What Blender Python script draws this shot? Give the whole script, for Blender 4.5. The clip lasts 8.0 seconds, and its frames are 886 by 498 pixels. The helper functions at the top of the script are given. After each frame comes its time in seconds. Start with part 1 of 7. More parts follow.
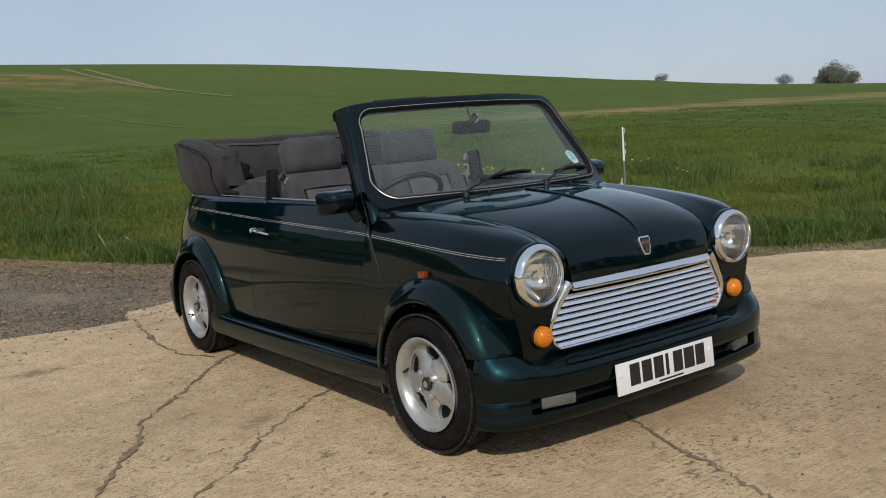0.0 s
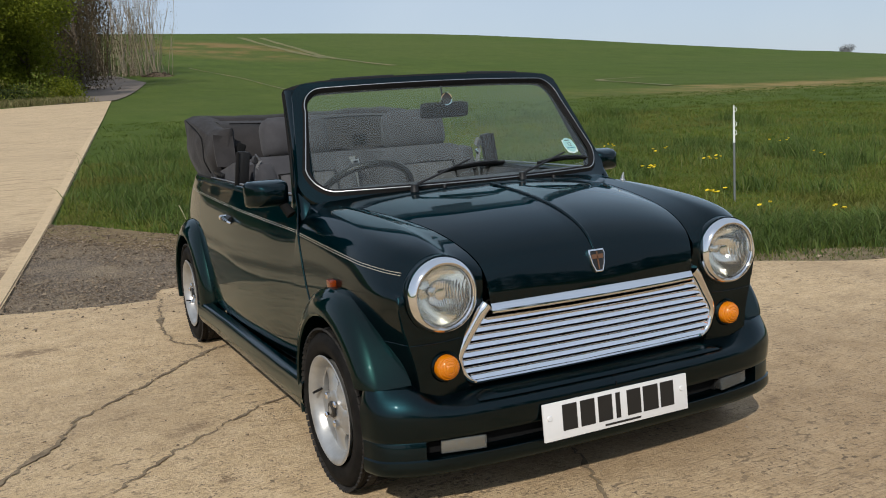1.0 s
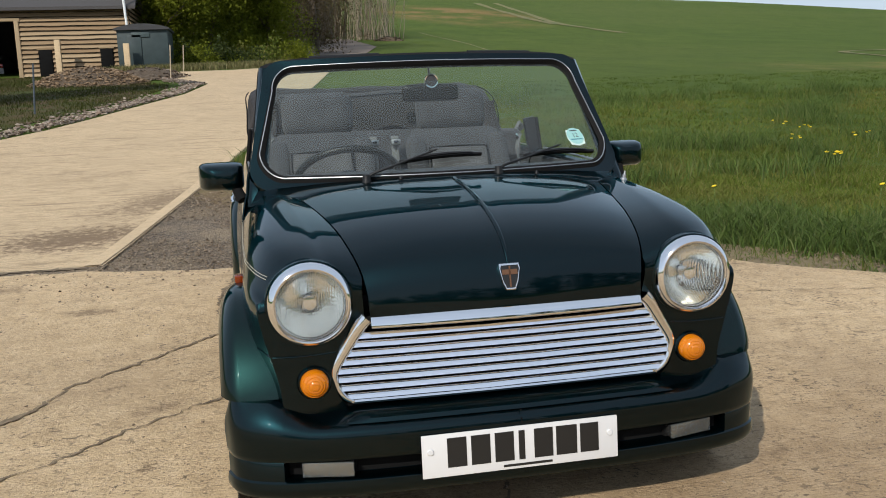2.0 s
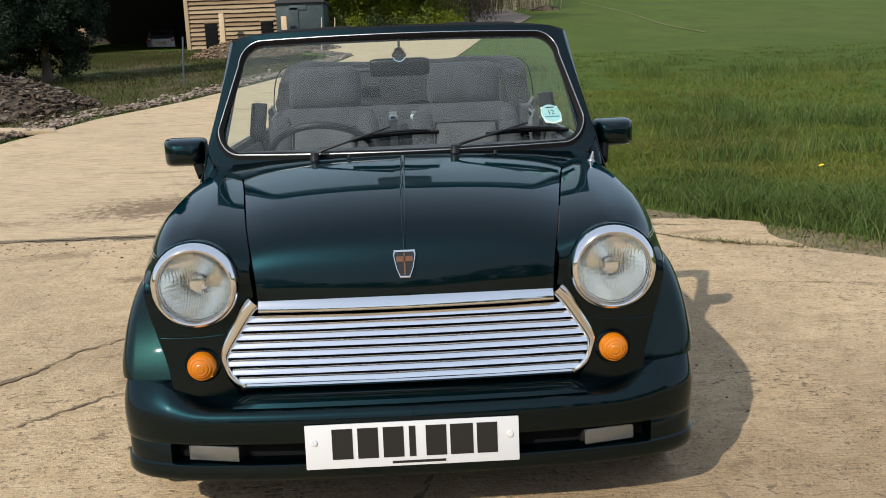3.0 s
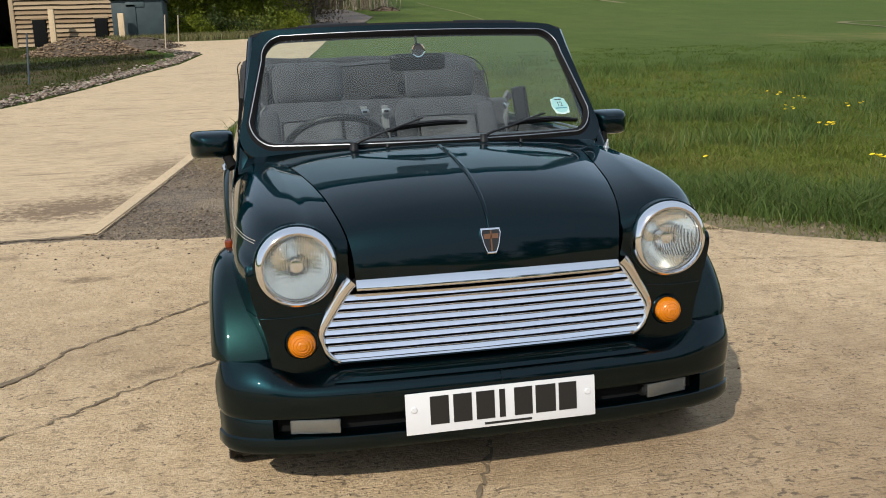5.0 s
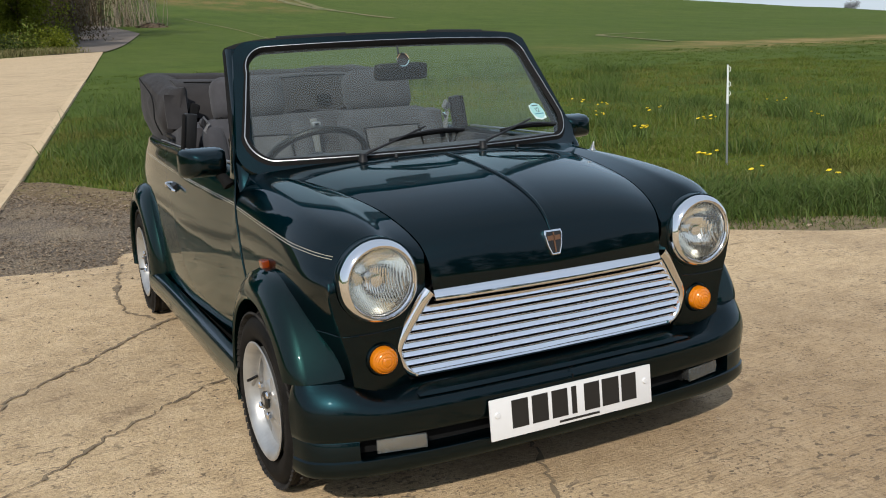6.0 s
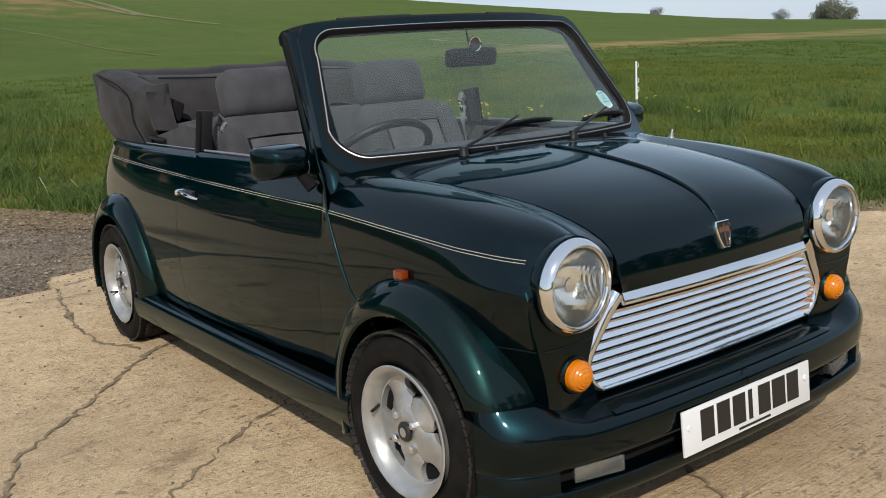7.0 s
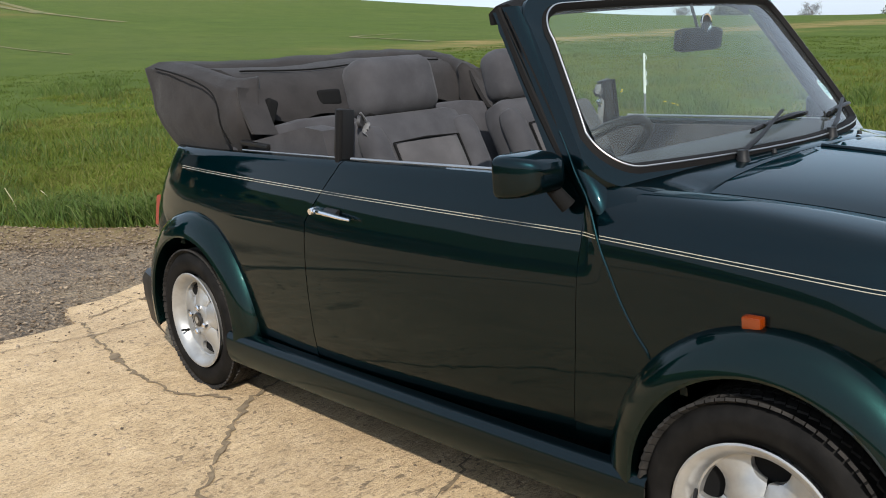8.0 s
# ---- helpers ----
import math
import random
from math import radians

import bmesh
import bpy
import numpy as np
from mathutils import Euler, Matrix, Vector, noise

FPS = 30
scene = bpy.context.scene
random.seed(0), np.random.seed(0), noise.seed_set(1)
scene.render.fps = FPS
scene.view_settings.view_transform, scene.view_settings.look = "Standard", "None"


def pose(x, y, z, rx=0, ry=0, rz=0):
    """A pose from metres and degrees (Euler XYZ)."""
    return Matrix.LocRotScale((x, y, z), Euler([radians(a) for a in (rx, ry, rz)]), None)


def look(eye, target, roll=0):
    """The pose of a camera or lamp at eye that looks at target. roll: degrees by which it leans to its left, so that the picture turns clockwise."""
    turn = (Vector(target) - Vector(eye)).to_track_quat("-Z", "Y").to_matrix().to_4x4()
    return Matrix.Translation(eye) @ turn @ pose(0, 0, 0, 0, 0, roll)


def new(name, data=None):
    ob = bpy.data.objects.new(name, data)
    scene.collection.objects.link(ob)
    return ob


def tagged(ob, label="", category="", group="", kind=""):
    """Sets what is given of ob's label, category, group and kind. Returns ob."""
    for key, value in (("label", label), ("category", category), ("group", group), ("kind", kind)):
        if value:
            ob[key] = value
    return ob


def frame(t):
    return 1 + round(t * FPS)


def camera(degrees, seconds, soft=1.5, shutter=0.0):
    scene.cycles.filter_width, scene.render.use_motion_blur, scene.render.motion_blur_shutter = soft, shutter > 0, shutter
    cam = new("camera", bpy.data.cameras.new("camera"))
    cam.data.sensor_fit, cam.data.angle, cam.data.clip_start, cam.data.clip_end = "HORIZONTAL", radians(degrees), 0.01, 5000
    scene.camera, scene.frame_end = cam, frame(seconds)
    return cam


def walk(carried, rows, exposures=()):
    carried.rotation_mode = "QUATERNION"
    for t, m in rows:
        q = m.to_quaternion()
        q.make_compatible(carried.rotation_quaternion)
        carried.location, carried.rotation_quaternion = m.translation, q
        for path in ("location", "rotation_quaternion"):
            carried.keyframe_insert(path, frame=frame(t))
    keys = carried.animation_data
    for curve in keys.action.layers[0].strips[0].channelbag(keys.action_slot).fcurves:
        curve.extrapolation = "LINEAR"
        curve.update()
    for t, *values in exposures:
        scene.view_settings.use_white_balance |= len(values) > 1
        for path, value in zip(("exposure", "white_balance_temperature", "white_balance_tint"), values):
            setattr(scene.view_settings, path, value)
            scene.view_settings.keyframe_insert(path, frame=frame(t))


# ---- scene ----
cam = camera(51.5, 8.0, 1.0)
PATH = [
    (0, (-2.501, -2.134, 1.104), (-1.336, -0.53, 0.842), -4.2),
    (0.5, (-2.076, -2.078, 1.1), (-1.032, -0.395, 0.817), -4.0),
    (1, (-1.572, -2.131, 1.102), (-0.711, -0.351, 0.8), -3.4),
    (1.5, (-1.083, -2.15, 1.117), (-0.45, -0.281, 0.791), -2.6),
    (1.7, (-0.899, -2.151, 1.121), (-0.361, -0.254, 0.787), -2.3),
    (2.8, (-0.057, -2.095, 1.103), (0.044, -0.136, 0.712), -2.0),
    (3, (0.032, -2.097, 1.107), (0.088, -0.138, 0.709), -2.2),
    (3.5, (0.156, -2.136, 1.12), (0.164, -0.18, 0.704), -2.2),
    (4, (0.098, -2.134, 1.119), (0.161, -0.179, 0.701), -2.0),
    (4.5, (-0.224, -2.202, 1.095), (-0.023, -0.255, 0.681), -1.8),
    (4.7, (-0.379, -2.238, 1.101), (-0.105, -0.3, 0.688), -1.8),
    (5.8, (-1.192, -2.045, 1.122), (-0.424, -0.241, 0.724), -2.7),
    (6, (-1.323, -1.975, 1.121), (-0.471, -0.209, 0.723), -2.9),
    (6.5, (-1.627, -1.678, 1.104), (-0.598, -0.011, 0.702), -3.3),
    (7, (-1.876, -1.297, 1.097), (-0.714, 0.28, 0.692), -3.5),
    (7.5, (-2.026, -0.845, 1.103), (-0.782, 0.665, 0.69), -3.8),
    (8, (-2.154, -0.315, 1.113), (-0.848, 1.14, 0.691), -3.9),
]
walk(cam, [(t, look(eye, target, roll)) for t, eye, target, roll in PATH], [(0, -0.42), (1, -0.28), (1.5, -0.2), (3, 0.02), (4.5, 0.02), (6, -0.10), (7, -0.08), (7.5, 0.10), (8, 0.32)])

# ---- world, sun, exposure ----
SUN_DIR = Vector((-0.79, -1.07, 1.0)).normalized()
world = bpy.data.worlds.new("world")
scene.world = world
world.use_nodes = True
wn = world.node_tree
sky = wn.nodes.new("ShaderNodeTexSky")
sky.sky_type = "NISHITA"
sky.sun_disc = False
sky.sun_elevation = math.asin(SUN_DIR.z)
sky.sun_rotation = math.atan2(SUN_DIR.x, SUN_DIR.y)
sky.air_density, sky.dust_density, sky.ozone_density = 1.0, 0.9, 2.0
# thin high haze over the clear sky
haze = wn.nodes.new("ShaderNodeMix")
haze.data_type = "RGBA"
haze.inputs[0].default_value = 0.72
veil = wn.nodes.new("ShaderNodeTexNoise")
veil.inputs["Scale"].default_value, veil.inputs["Detail"].default_value = 3.0, 5.0
veil_ramp = wn.nodes.new("ShaderNodeValToRGB")
veil_ramp.color_ramp.elements[0].color, veil_ramp.color_ramp.elements[1].color = (0.43, 0.545, 0.72, 1), (0.66, 0.74, 0.845, 1)
veil_gain = wn.nodes.new("ShaderNodeVectorMath")
veil_gain.operation = "SCALE"
veil_gain.inputs["Scale"].default_value = 11.6
wn.links.new(veil.outputs[0], veil_ramp.inputs[0])
wn.links.new(veil_ramp.outputs[0], veil_gain.inputs[0])
wn.links.new(veil_gain.outputs[0], haze.inputs[7])
wn.links.new(sky.outputs[0], haze.inputs[6])
wn.links.new(haze.outputs[2], wn.nodes["Background"].inputs[0])
wn.nodes["Background"].inputs[1].default_value = 0.105
sun = new("sun", bpy.data.lights.new("sun", "SUN"))
sun.data.energy, sun.data.angle, sun.data.color = 4.15, radians(0.6), (1.0, 0.95, 0.875)
sun.matrix_basis = look(SUN_DIR * 60, (0, 0, 0))


# ---- materials ----
def rgb(c):
    return (c[0], c[1], c[2], 1.0)


class Mat:
    """A node material with one Principled shader; small helpers to wire it."""

    def __init__(self, name, colour=(0.5, 0.5, 0.5), rough=0.5, metal=0.0, **more):
        self.m = bpy.data.materials.new(name)
        self.m.use_nodes = True
        self.t = self.m.node_tree
        self.b = self.t.nodes["Principled BSDF"]
        self.b.inputs["Base Color"].default_value = rgb(colour)
        self.b.inputs["Roughness"].default_value = rough
        self.b.inputs["Metallic"].default_value = metal
        for key, value in more.items():
            self.b.inputs[key.replace("_", " ")].default_value = value
        self._c = None

    def node(self, kind, **props):
        n = self.t.nodes.new(kind)
        for k, v in props.items():
            n.inputs[k.replace("_", " ")].default_value = v
        return n

    def link(self, a, b):
        self.t.links.new(a, b)

    def coords(self):
        if self._c is None:
            self._c = self.t.nodes.new("ShaderNodeTexCoord").outputs["Object"]
        return self._c

    def noise(self, scale, detail=4.0, rough=0.55, stretch=None):
        n = self.node("ShaderNodeTexNoise", Scale=scale, Detail=detail, Roughness=rough)
        src = self.coords()
        if stretch:
            mp = self.t.nodes.new("ShaderNodeMapping")
            mp.inputs["Scale"].default_value = stretch
            self.link(src, mp.inputs[0])
            src = mp.outputs[0]
        self.link(src, n.inputs["Vector"])
        return n.outputs["Fac"]

    def ramp(self, fac, stops):
        r = self.t.nodes.new("ShaderNodeValToRGB")
        e = r.color_ramp.elements
        while len(e) < len(stops):
            e.new(0.5)
        for el, (p, c) in zip(e, stops):
            el.position = p
            el.color = rgb(c) if not isinstance(c, (int, float)) else (c, c, c, 1)
        self.link(fac, r.inputs[0])
        return r.outputs[0]

    def mix(self, fac, a, b, mode="MIX"):
        n = self.t.nodes.new("ShaderNodeMix")
        n.data_type, n.blend_type = "RGBA", mode
        for sock, v in ((n.inputs[0], fac), (n.inputs[6], a), (n.inputs[7], b)):
            if isinstance(v, (int, float)):
                sock.default_value = v
            elif isinstance(v, tuple):
                sock.default_value = rgb(v)
            else:
                self.link(v, sock)
        return n.outputs[2]

    def colour(self, sock):
        self.link(sock, self.b.inputs["Base Color"])
        return self

    def roughness(self, fac, lo, hi):
        n = self.t.nodes.new("ShaderNodeMapRange")
        n.inputs["To Min"].default_value, n.inputs["To Max"].default_value = lo, hi
        self.link(fac, n.inputs[0])
        self.link(n.outputs[0], self.b.inputs["Roughness"])
        return self

    def bump(self, fac, strength=0.3, distance=0.01):
        n = self.node("ShaderNodeBump", Strength=strength, Distance=distance)
        self.link(fac, n.inputs["Height"])
        old = self.b.inputs["Normal"].links
        if old:
            self.link(old[0].from_socket, n.inputs["Normal"])
        self.link(n.outputs[0], self.b.inputs["Normal"])
        return self


def make_paint(name, colour, second, rough):
    p = Mat(name, colour, rough, 1.0, Coat_Weight=1.0, Coat_Roughness=0.02, Coat_IOR=1.34)
    p.b.inputs["Specular Tint"].default_value = (0.28, 0.58, 0.62, 1)
    flakes = p.noise(2600, 2)
    large = p.noise(3.0, 3)
    p.colour(p.mix(p.ramp(flakes, [(0.35, 0.0), (0.75, 1.0)]), colour, second))
    n = p.t.nodes.new("ShaderNodeMapRange")
    n.inputs["To Min"].default_value, n.inputs["To Max"].default_value = 0.012, 0.05
    p.link(large, n.inputs[0])
    p.link(n.outputs[0], p.b.inputs["Coat Roughness"])
    return p.m


GREEN = make_paint("dark_green_paint", (0.0008, 0.0072, 0.0090), (0.0045, 0.0190, 0.0245), 0.40)
# brighter flakes than GREEN: the arches' sunlit gleam is put into the colour
FLARE_LIT = make_paint("sunlit_flare_paint", (0.0012, 0.0072, 0.0074), (0.0090, 0.0330, 0.0295), 0.42)


def make_chrome():
    c = Mat("chrome", (0.82, 0.82, 0.83), 0.06, 1.0)
    c.roughness(c.noise(25, 4), 0.03, 0.11)
    return c.m


CHROME = make_chrome()
BRIGHT = Mat("bright_slat", (0.92, 0.92, 0.93), 0.13, 1.0).m
TRIMSTRIP = Mat("dull_chrome_strip", (0.46, 0.46, 0.46), 0.42, 1.0).m


def make_alloy():
    a = Mat("silver_alloy", (0.62, 0.62, 0.61), 0.38, 0.6)
    d = a.noise(14, 5)
    a.colour(a.ramp(d, [(0.3, (0.30, 0.295, 0.285)), (0.6, (0.43, 0.43, 0.42))]))
    a.roughness(d, 0.26, 0.42)
    return a.m


ALLOY = make_alloy()


def make_rubber():
    r = Mat("tyre_rubber", (0.022, 0.021, 0.020), 0.72, Specular_IOR_Level=0.12)
    d = r.noise(18, 6)
    r.colour(r.ramp(d, [(0.35, (0.004, 0.0038, 0.0036)), (0.7, (0.012, 0.011, 0.010))]))
    r.bump(r.noise(220, 3), 0.15, 0.002)
    return r.m


RUBBER = make_rubber()


def make_tread():
    """Road-worn tread, dusted grey."""
    r = Mat("worn_tread", (0.045, 0.042, 0.038), 0.8, Specular_IOR_Level=0.2)
    r.colour(r.ramp(r.noise(35, 5), [(0.35, (0.013, 0.012, 0.011)), (0.7, (0.034, 0.031, 0.028))]))
    r.bump(r.noise(260, 3), 0.2, 0.001)
    return r.m


TREADRUBBER = make_tread()
BLACK = Mat("black_trim", (0.008, 0.008, 0.0085), 0.46, Specular_IOR_Level=0.35).m
BLACKMATT = Mat("black_matt", (0.006, 0.006, 0.006), 0.9, Specular_IOR_Level=0.15).m
SEAL = Mat("rubber_seal", (0.009, 0.0085, 0.0085), 0.75, Specular_IOR_Level=0.1).m


def make_cloth(name, a, b, scale=900, rough=0.9):
    c = Mat(name, a, rough)
    weave = c.noise(scale, 2)
    large = c.noise(9, 5)
    c.colour(c.mix(c.ramp(large, [(0.3, 0.0), (0.7, 1.0)]), c.mix(weave, a, b), tuple(0.78 * v for v in a)))
    c.bump(weave, 0.35, 0.001)
    c.bump(c.noise(14, 4), 0.25, 0.012)
    c.b.inputs["Sheen Weight"].default_value = 0.06
    c.b.inputs["Specular IOR Level"].default_value = 0.15
    return c.m


SEATCLOTH = make_cloth("grey_velour", (0.045, 0.044, 0.048), (0.075, 0.073, 0.078))
SEATINSET = make_cloth("light_grey_velour", (0.072, 0.068, 0.070), (0.108, 0.103, 0.105))
HOODCLOTH = make_cloth("grey_hood_fabric", (0.024, 0.0218, 0.0215), (0.042, 0.0380, 0.0375), 1400, 0.85)
TRIMGREY = make_cloth("grey_trim_cloth", (0.045, 0.043, 0.046), (0.072, 0.069, 0.073))
DASH = Mat("dark_grey_plastic", (0.030, 0.030, 0.033), 0.6).m
CARPET = make_cloth("dark_carpet", (0.025, 0.025, 0.028), (0.05, 0.05, 0.055), 500)
PALEBELT = Mat("pale_webbing", (0.13, 0.13, 0.128), 0.7).m
BELT = Mat("belt_webbing", (0.11, 0.11, 0.112), 0.7).m
STRIPE = Mat("cream_stripe", (0.42, 0.385, 0.30), 0.4, Coat_Weight=0.6).m


def make_glass(name, tint, rough=0.0, film_share=0.0):
    """Thin clear glass: mostly see-through, with a mirror sheen that grows at grazing angles."""
    m = bpy.data.materials.new(name)
    m.use_nodes = True
    t = m.node_tree
    t.nodes.clear()
    out = t.nodes.new("ShaderNodeOutputMaterial")
    mix = t.nodes.new("ShaderNodeMixShader")
    tr = t.nodes.new("ShaderNodeBsdfTransparent")
    gl = t.nodes.new("ShaderNodeBsdfGlossy")
    fr = t.nodes.new("ShaderNodeFresnel")
    tr.inputs[0].default_value = rgb(tint)
    gl.inputs["Roughness"].default_value = rough
    fr.inputs[0].default_value = 1.52
    t.links.new(fr.outputs[0], mix.inputs[0])
    t.links.new(tr.outputs[0], mix.inputs[1])
    t.links.new(gl.outputs[0], mix.inputs[2])
    # an even pale diffuse film mixed over the whole pane
    film = t.nodes.new("ShaderNodeMixShader")
    haze_film = t.nodes.new("ShaderNodeBsdfDiffuse")
    haze_film.inputs[0].default_value = (0.55, 0.60, 0.60, 1)
    film.inputs[0].default_value = film_share
    t.links.new(mix.outputs[0], film.inputs[1])
    t.links.new(haze_film.outputs[0], film.inputs[2])
    t.links.new(film.outputs[0], out.inputs[0])
    return m


GLASS = make_glass("screen_glass", (0.84, 0.94, 0.90), 0.0, 0.034)
LAMPGLASS = make_glass("lamp_glass", (0.97, 0.97, 0.95), 0.02, 0.085)


def make_reflector():
    """Bright bowl, rippled by the flutes of the lens above it."""
    r = Mat("lamp_reflector", (0.95, 0.93, 0.86), 0.09, 1.0)
    for scale, turn, depth in ((52, 0, 0.0012), (30, 90, 0.0005)):
        mp = r.t.nodes.new("ShaderNodeMapping")
        mp.inputs["Rotation"].default_value = (0, radians(turn), 0)
        w = r.t.nodes.new("ShaderNodeTexWave")
        w.inputs["Scale"].default_value, w.inputs["Distortion"].default_value = scale, 0.25
        r.link(r.coords(), mp.inputs[0])
        r.link(mp.outputs[0], w.inputs[0])
        r.bump(w.outputs["Fac"], 0.16, depth)
    r.bump(r.noise(38, 2), 0.2, 0.003)
    return r.m


REFLECTOR = make_reflector()
AMBER = Mat("amber_lens", (0.60, 0.175, 0.0015), 0.16, 0.0, Coat_Weight=0.45, Transmission_Weight=0.12).m
FOGGLASS = Mat("fog_lamp_glass", (0.17, 0.17, 0.165), 0.18, 0.85, Coat_Weight=1.0).m
AMBERDARK = Mat("orange_lens", (0.17, 0.024, 0.001), 0.15, 0.0, Coat_Weight=0.6).m
REDLENS = Mat("red_lens", (0.55, 0.03, 0.02), 0.15, 0.0, Coat_Weight=0.6).m
WHITEPLATE = Mat("white_plate", (0.63, 0.63, 0.63), 0.3, 0.0, Coat_Weight=0.4).m
INK = Mat("black_ink", (0.012, 0.012, 0.012), 0.35).m
MIRROR = Mat("mirror_glass", (0.75, 0.77, 0.78), 0.02, 1.0).m


# ---- mesh helpers ----
def world_of(ob):
    m = ob.matrix_basis.copy()
    if ob.parent:
        m = world_of(ob.parent) @ ob.matrix_parent_inverse @ m
    return m


def finish(bm, name, mat, sharp=38):
    bmesh.ops.recalc_face_normals(bm, faces=bm.faces)
    me = bpy.data.meshes.new(name)
    bm.to_mesh(me)
    bm.free()
    for p in me.polygons:
        p.use_smooth = True
    me.set_sharp_from_angle(angle=radians(sharp))
    if mat:
        me.materials.append(mat)
    return me


def part(name, bm, mat, parent=None, label="", sharp=38):
    """One mesh object from a bmesh, or from a ready mesh, given in the world's metres, under its parent."""
    me = bm if isinstance(bm, bpy.types.Mesh) else finish(bm, name, mat, sharp)
    ob = new(name, me)
    if parent:
        ob.parent = parent
        ob.matrix_parent_inverse = world_of(parent).inverted()
    if label:
        ob["label"] = label
    return ob


def thing(name, place, label, category, group="", kind=""):
    ob = new(name)
    ob.empty_display_size = 0.2
    ob.matrix_basis = Matrix.Translation(place)
    return tagged(ob, label, category, group, kind)


def mesh_thing(name, bm, mat, label, category, group="", kind="", sharp=38):
    return tagged(part(name, bm, mat, None, "", sharp), label, category, group, kind)


def smooth_fn(xs, ys):
    """A smooth curve through few knots (Hermite, slopes from neighbours)."""
    xs, ys = [float(v) for v in xs], [float(v) for v in ys]
    n = len(xs)
    d = [(ys[i + 1] - ys[i]) / (xs[i + 1] - xs[i]) for i in range(n - 1)]
    s = [d[0]] + [0.0 if d[i - 1] * d[i] <= 0 else 2 * d[i - 1] * d[i] / (d[i - 1] + d[i]) for i in range(1, n - 1)] + [d[-1]]

    def f(x):
        if x <= xs[0]:
            return ys[0]
        if x >= xs[-1]:
            return ys[-1]
        i = max(k for k in range(n - 1) if xs[k] <= x)
        h = xs[i + 1] - xs[i]
        u = (x - xs[i]) / h
        return (ys[i] * (2 * u**3 - 3 * u * u + 1) + h * s[i] * (u**3 - 2 * u * u + u)
                + ys[i + 1] * (3 * u * u - 2 * u**3) + h * s[i + 1] * (u**3 - u * u))
    return f


def spline(points, per=6, closed=False):
    """Catmull-Rom through points."""
    p = [Vector(q) for q in points]
    n = len(p)
    out = []
    for i in range(n if closed else n - 1):
        a = p[(i - 1) % n] if closed or i else p[0] * 2 - p[1]
        b, c = p[i], p[(i + 1) % n]
        e = p[(i + 2) % n] if closed or i + 2 < n else p[-1] * 2 - p[-2]
        for k in range(per):
            u = k / per
            out.append(0.5 * ((2 * b) + (c - a) * u + (2 * a - 5 * b + 4 * c - e) * u * u + (3 * b - a - 3 * c + e) * u**3))
    if not closed:
        out.append(p[-1])
    return out


def add_grid(bm, rows, wrap=False, caps=False, skip=None):
    v = [[bm.verts.new(q) for q in r] for r in rows]
    for i in range(len(v) - 1):
        n = len(v[i])
        for j in range(n if wrap else n - 1):
            q = (v[i][j], v[i][(j + 1) % n], v[i + 1][(j + 1) % n], v[i + 1][j])
            if skip and skip(sum((w.co for w in q), Vector()) / 4):
                continue
            try:
                bm.faces.new(q)
            except ValueError:
                pass
    if caps:
        for r in (v[0], v[-1]):
            bm.faces.new(r)
    return v


def grid_bm(rows, wrap=False, caps=False, skip=None):
    bm = bmesh.new()
    add_grid(bm, rows, wrap, caps, skip)
    bmesh.ops.remove_doubles(bm, verts=bm.verts, dist=1e-5)
    return bm


def add_tube(bm, path, radius, n=8, closed=False, caps=True, flat=1.0):
    path = [Vector(p) for p in path]
    rows = []
    up = Vector((0, 0, 1))
    count = len(path)
    for i, p in enumerate(path):
        a = path[(i - 1) % count] if closed or i else p
        b = path[(i + 1) % count] if closed or i + 1 < count else p
        t = (b - a).normalized() if (b - a).length > 1e-9 else Vector((0, 1, 0))
        s = t.cross(up)
        s = s.normalized() if s.length > 1e-3 else Vector((1, 0, 0))
        w = s.cross(t)
        r = radius(i / max(1, count - 1)) if callable(radius) else radius
        rows.append([p + s * (r * math.cos(2 * math.pi * k / n)) + w * (flat * r * math.sin(2 * math.pi * k / n)) for k in range(n)])
    if closed:
        rows.append(rows[0])
    add_grid(bm, rows, wrap=True, caps=caps and not closed)


def tube_bm(path, radius, n=8, closed=False, flat=1.0):
    bm = bmesh.new()
    add_tube(bm, path, radius, n, closed, True, flat)
    bmesh.ops.remove_doubles(bm, verts=bm.verts, dist=1e-6)
    return bm


def add_box(bm, m, sx, sy, sz, bevel=0.0, segments=2):
    """A box of that size, centred in the pose m (a place or a matrix)."""
    if not isinstance(m, Matrix):
        m = Matrix.Translation(m)
    r = bmesh.ops.create_cube(bm, size=1.0, matrix=m @ Matrix.Diagonal((sx, sy, sz, 1)))
    if bevel:
        es = list({e for v in r["verts"] for e in v.link_edges})
        bmesh.ops.bevel(bm, geom=es, offset=bevel, segments=segments, profile=0.6, affect="EDGES")


def box_bm(m, sx, sy, sz, bevel=0.0, segments=2):
    bm = bmesh.new()
    add_box(bm, m, sx, sy, sz, bevel, segments)
    return bm


def lathe_bm(profile, m, n=48):
    """Turns (radius, height) pairs round the local x axis of the pose m."""
    rows = []
    for r, h in profile:
        rows.append([m @ Vector((h, r * math.cos(2 * math.pi * k / n), r * math.sin(2 * math.pi * k / n))) for k in range(n)])
    bm = bmesh.new()
    add_grid(bm, rows, wrap=True)
    bmesh.ops.remove_doubles(bm, verts=bm.verts, dist=1e-6)
    return bm


def mirrored(bm):
    """The same mesh on the other side of the car."""
    other = bm.copy()
    for v in other.verts:
        v.co.x = -v.co.x
    bmesh.ops.reverse_faces(other, faces=other.faces)
    return other

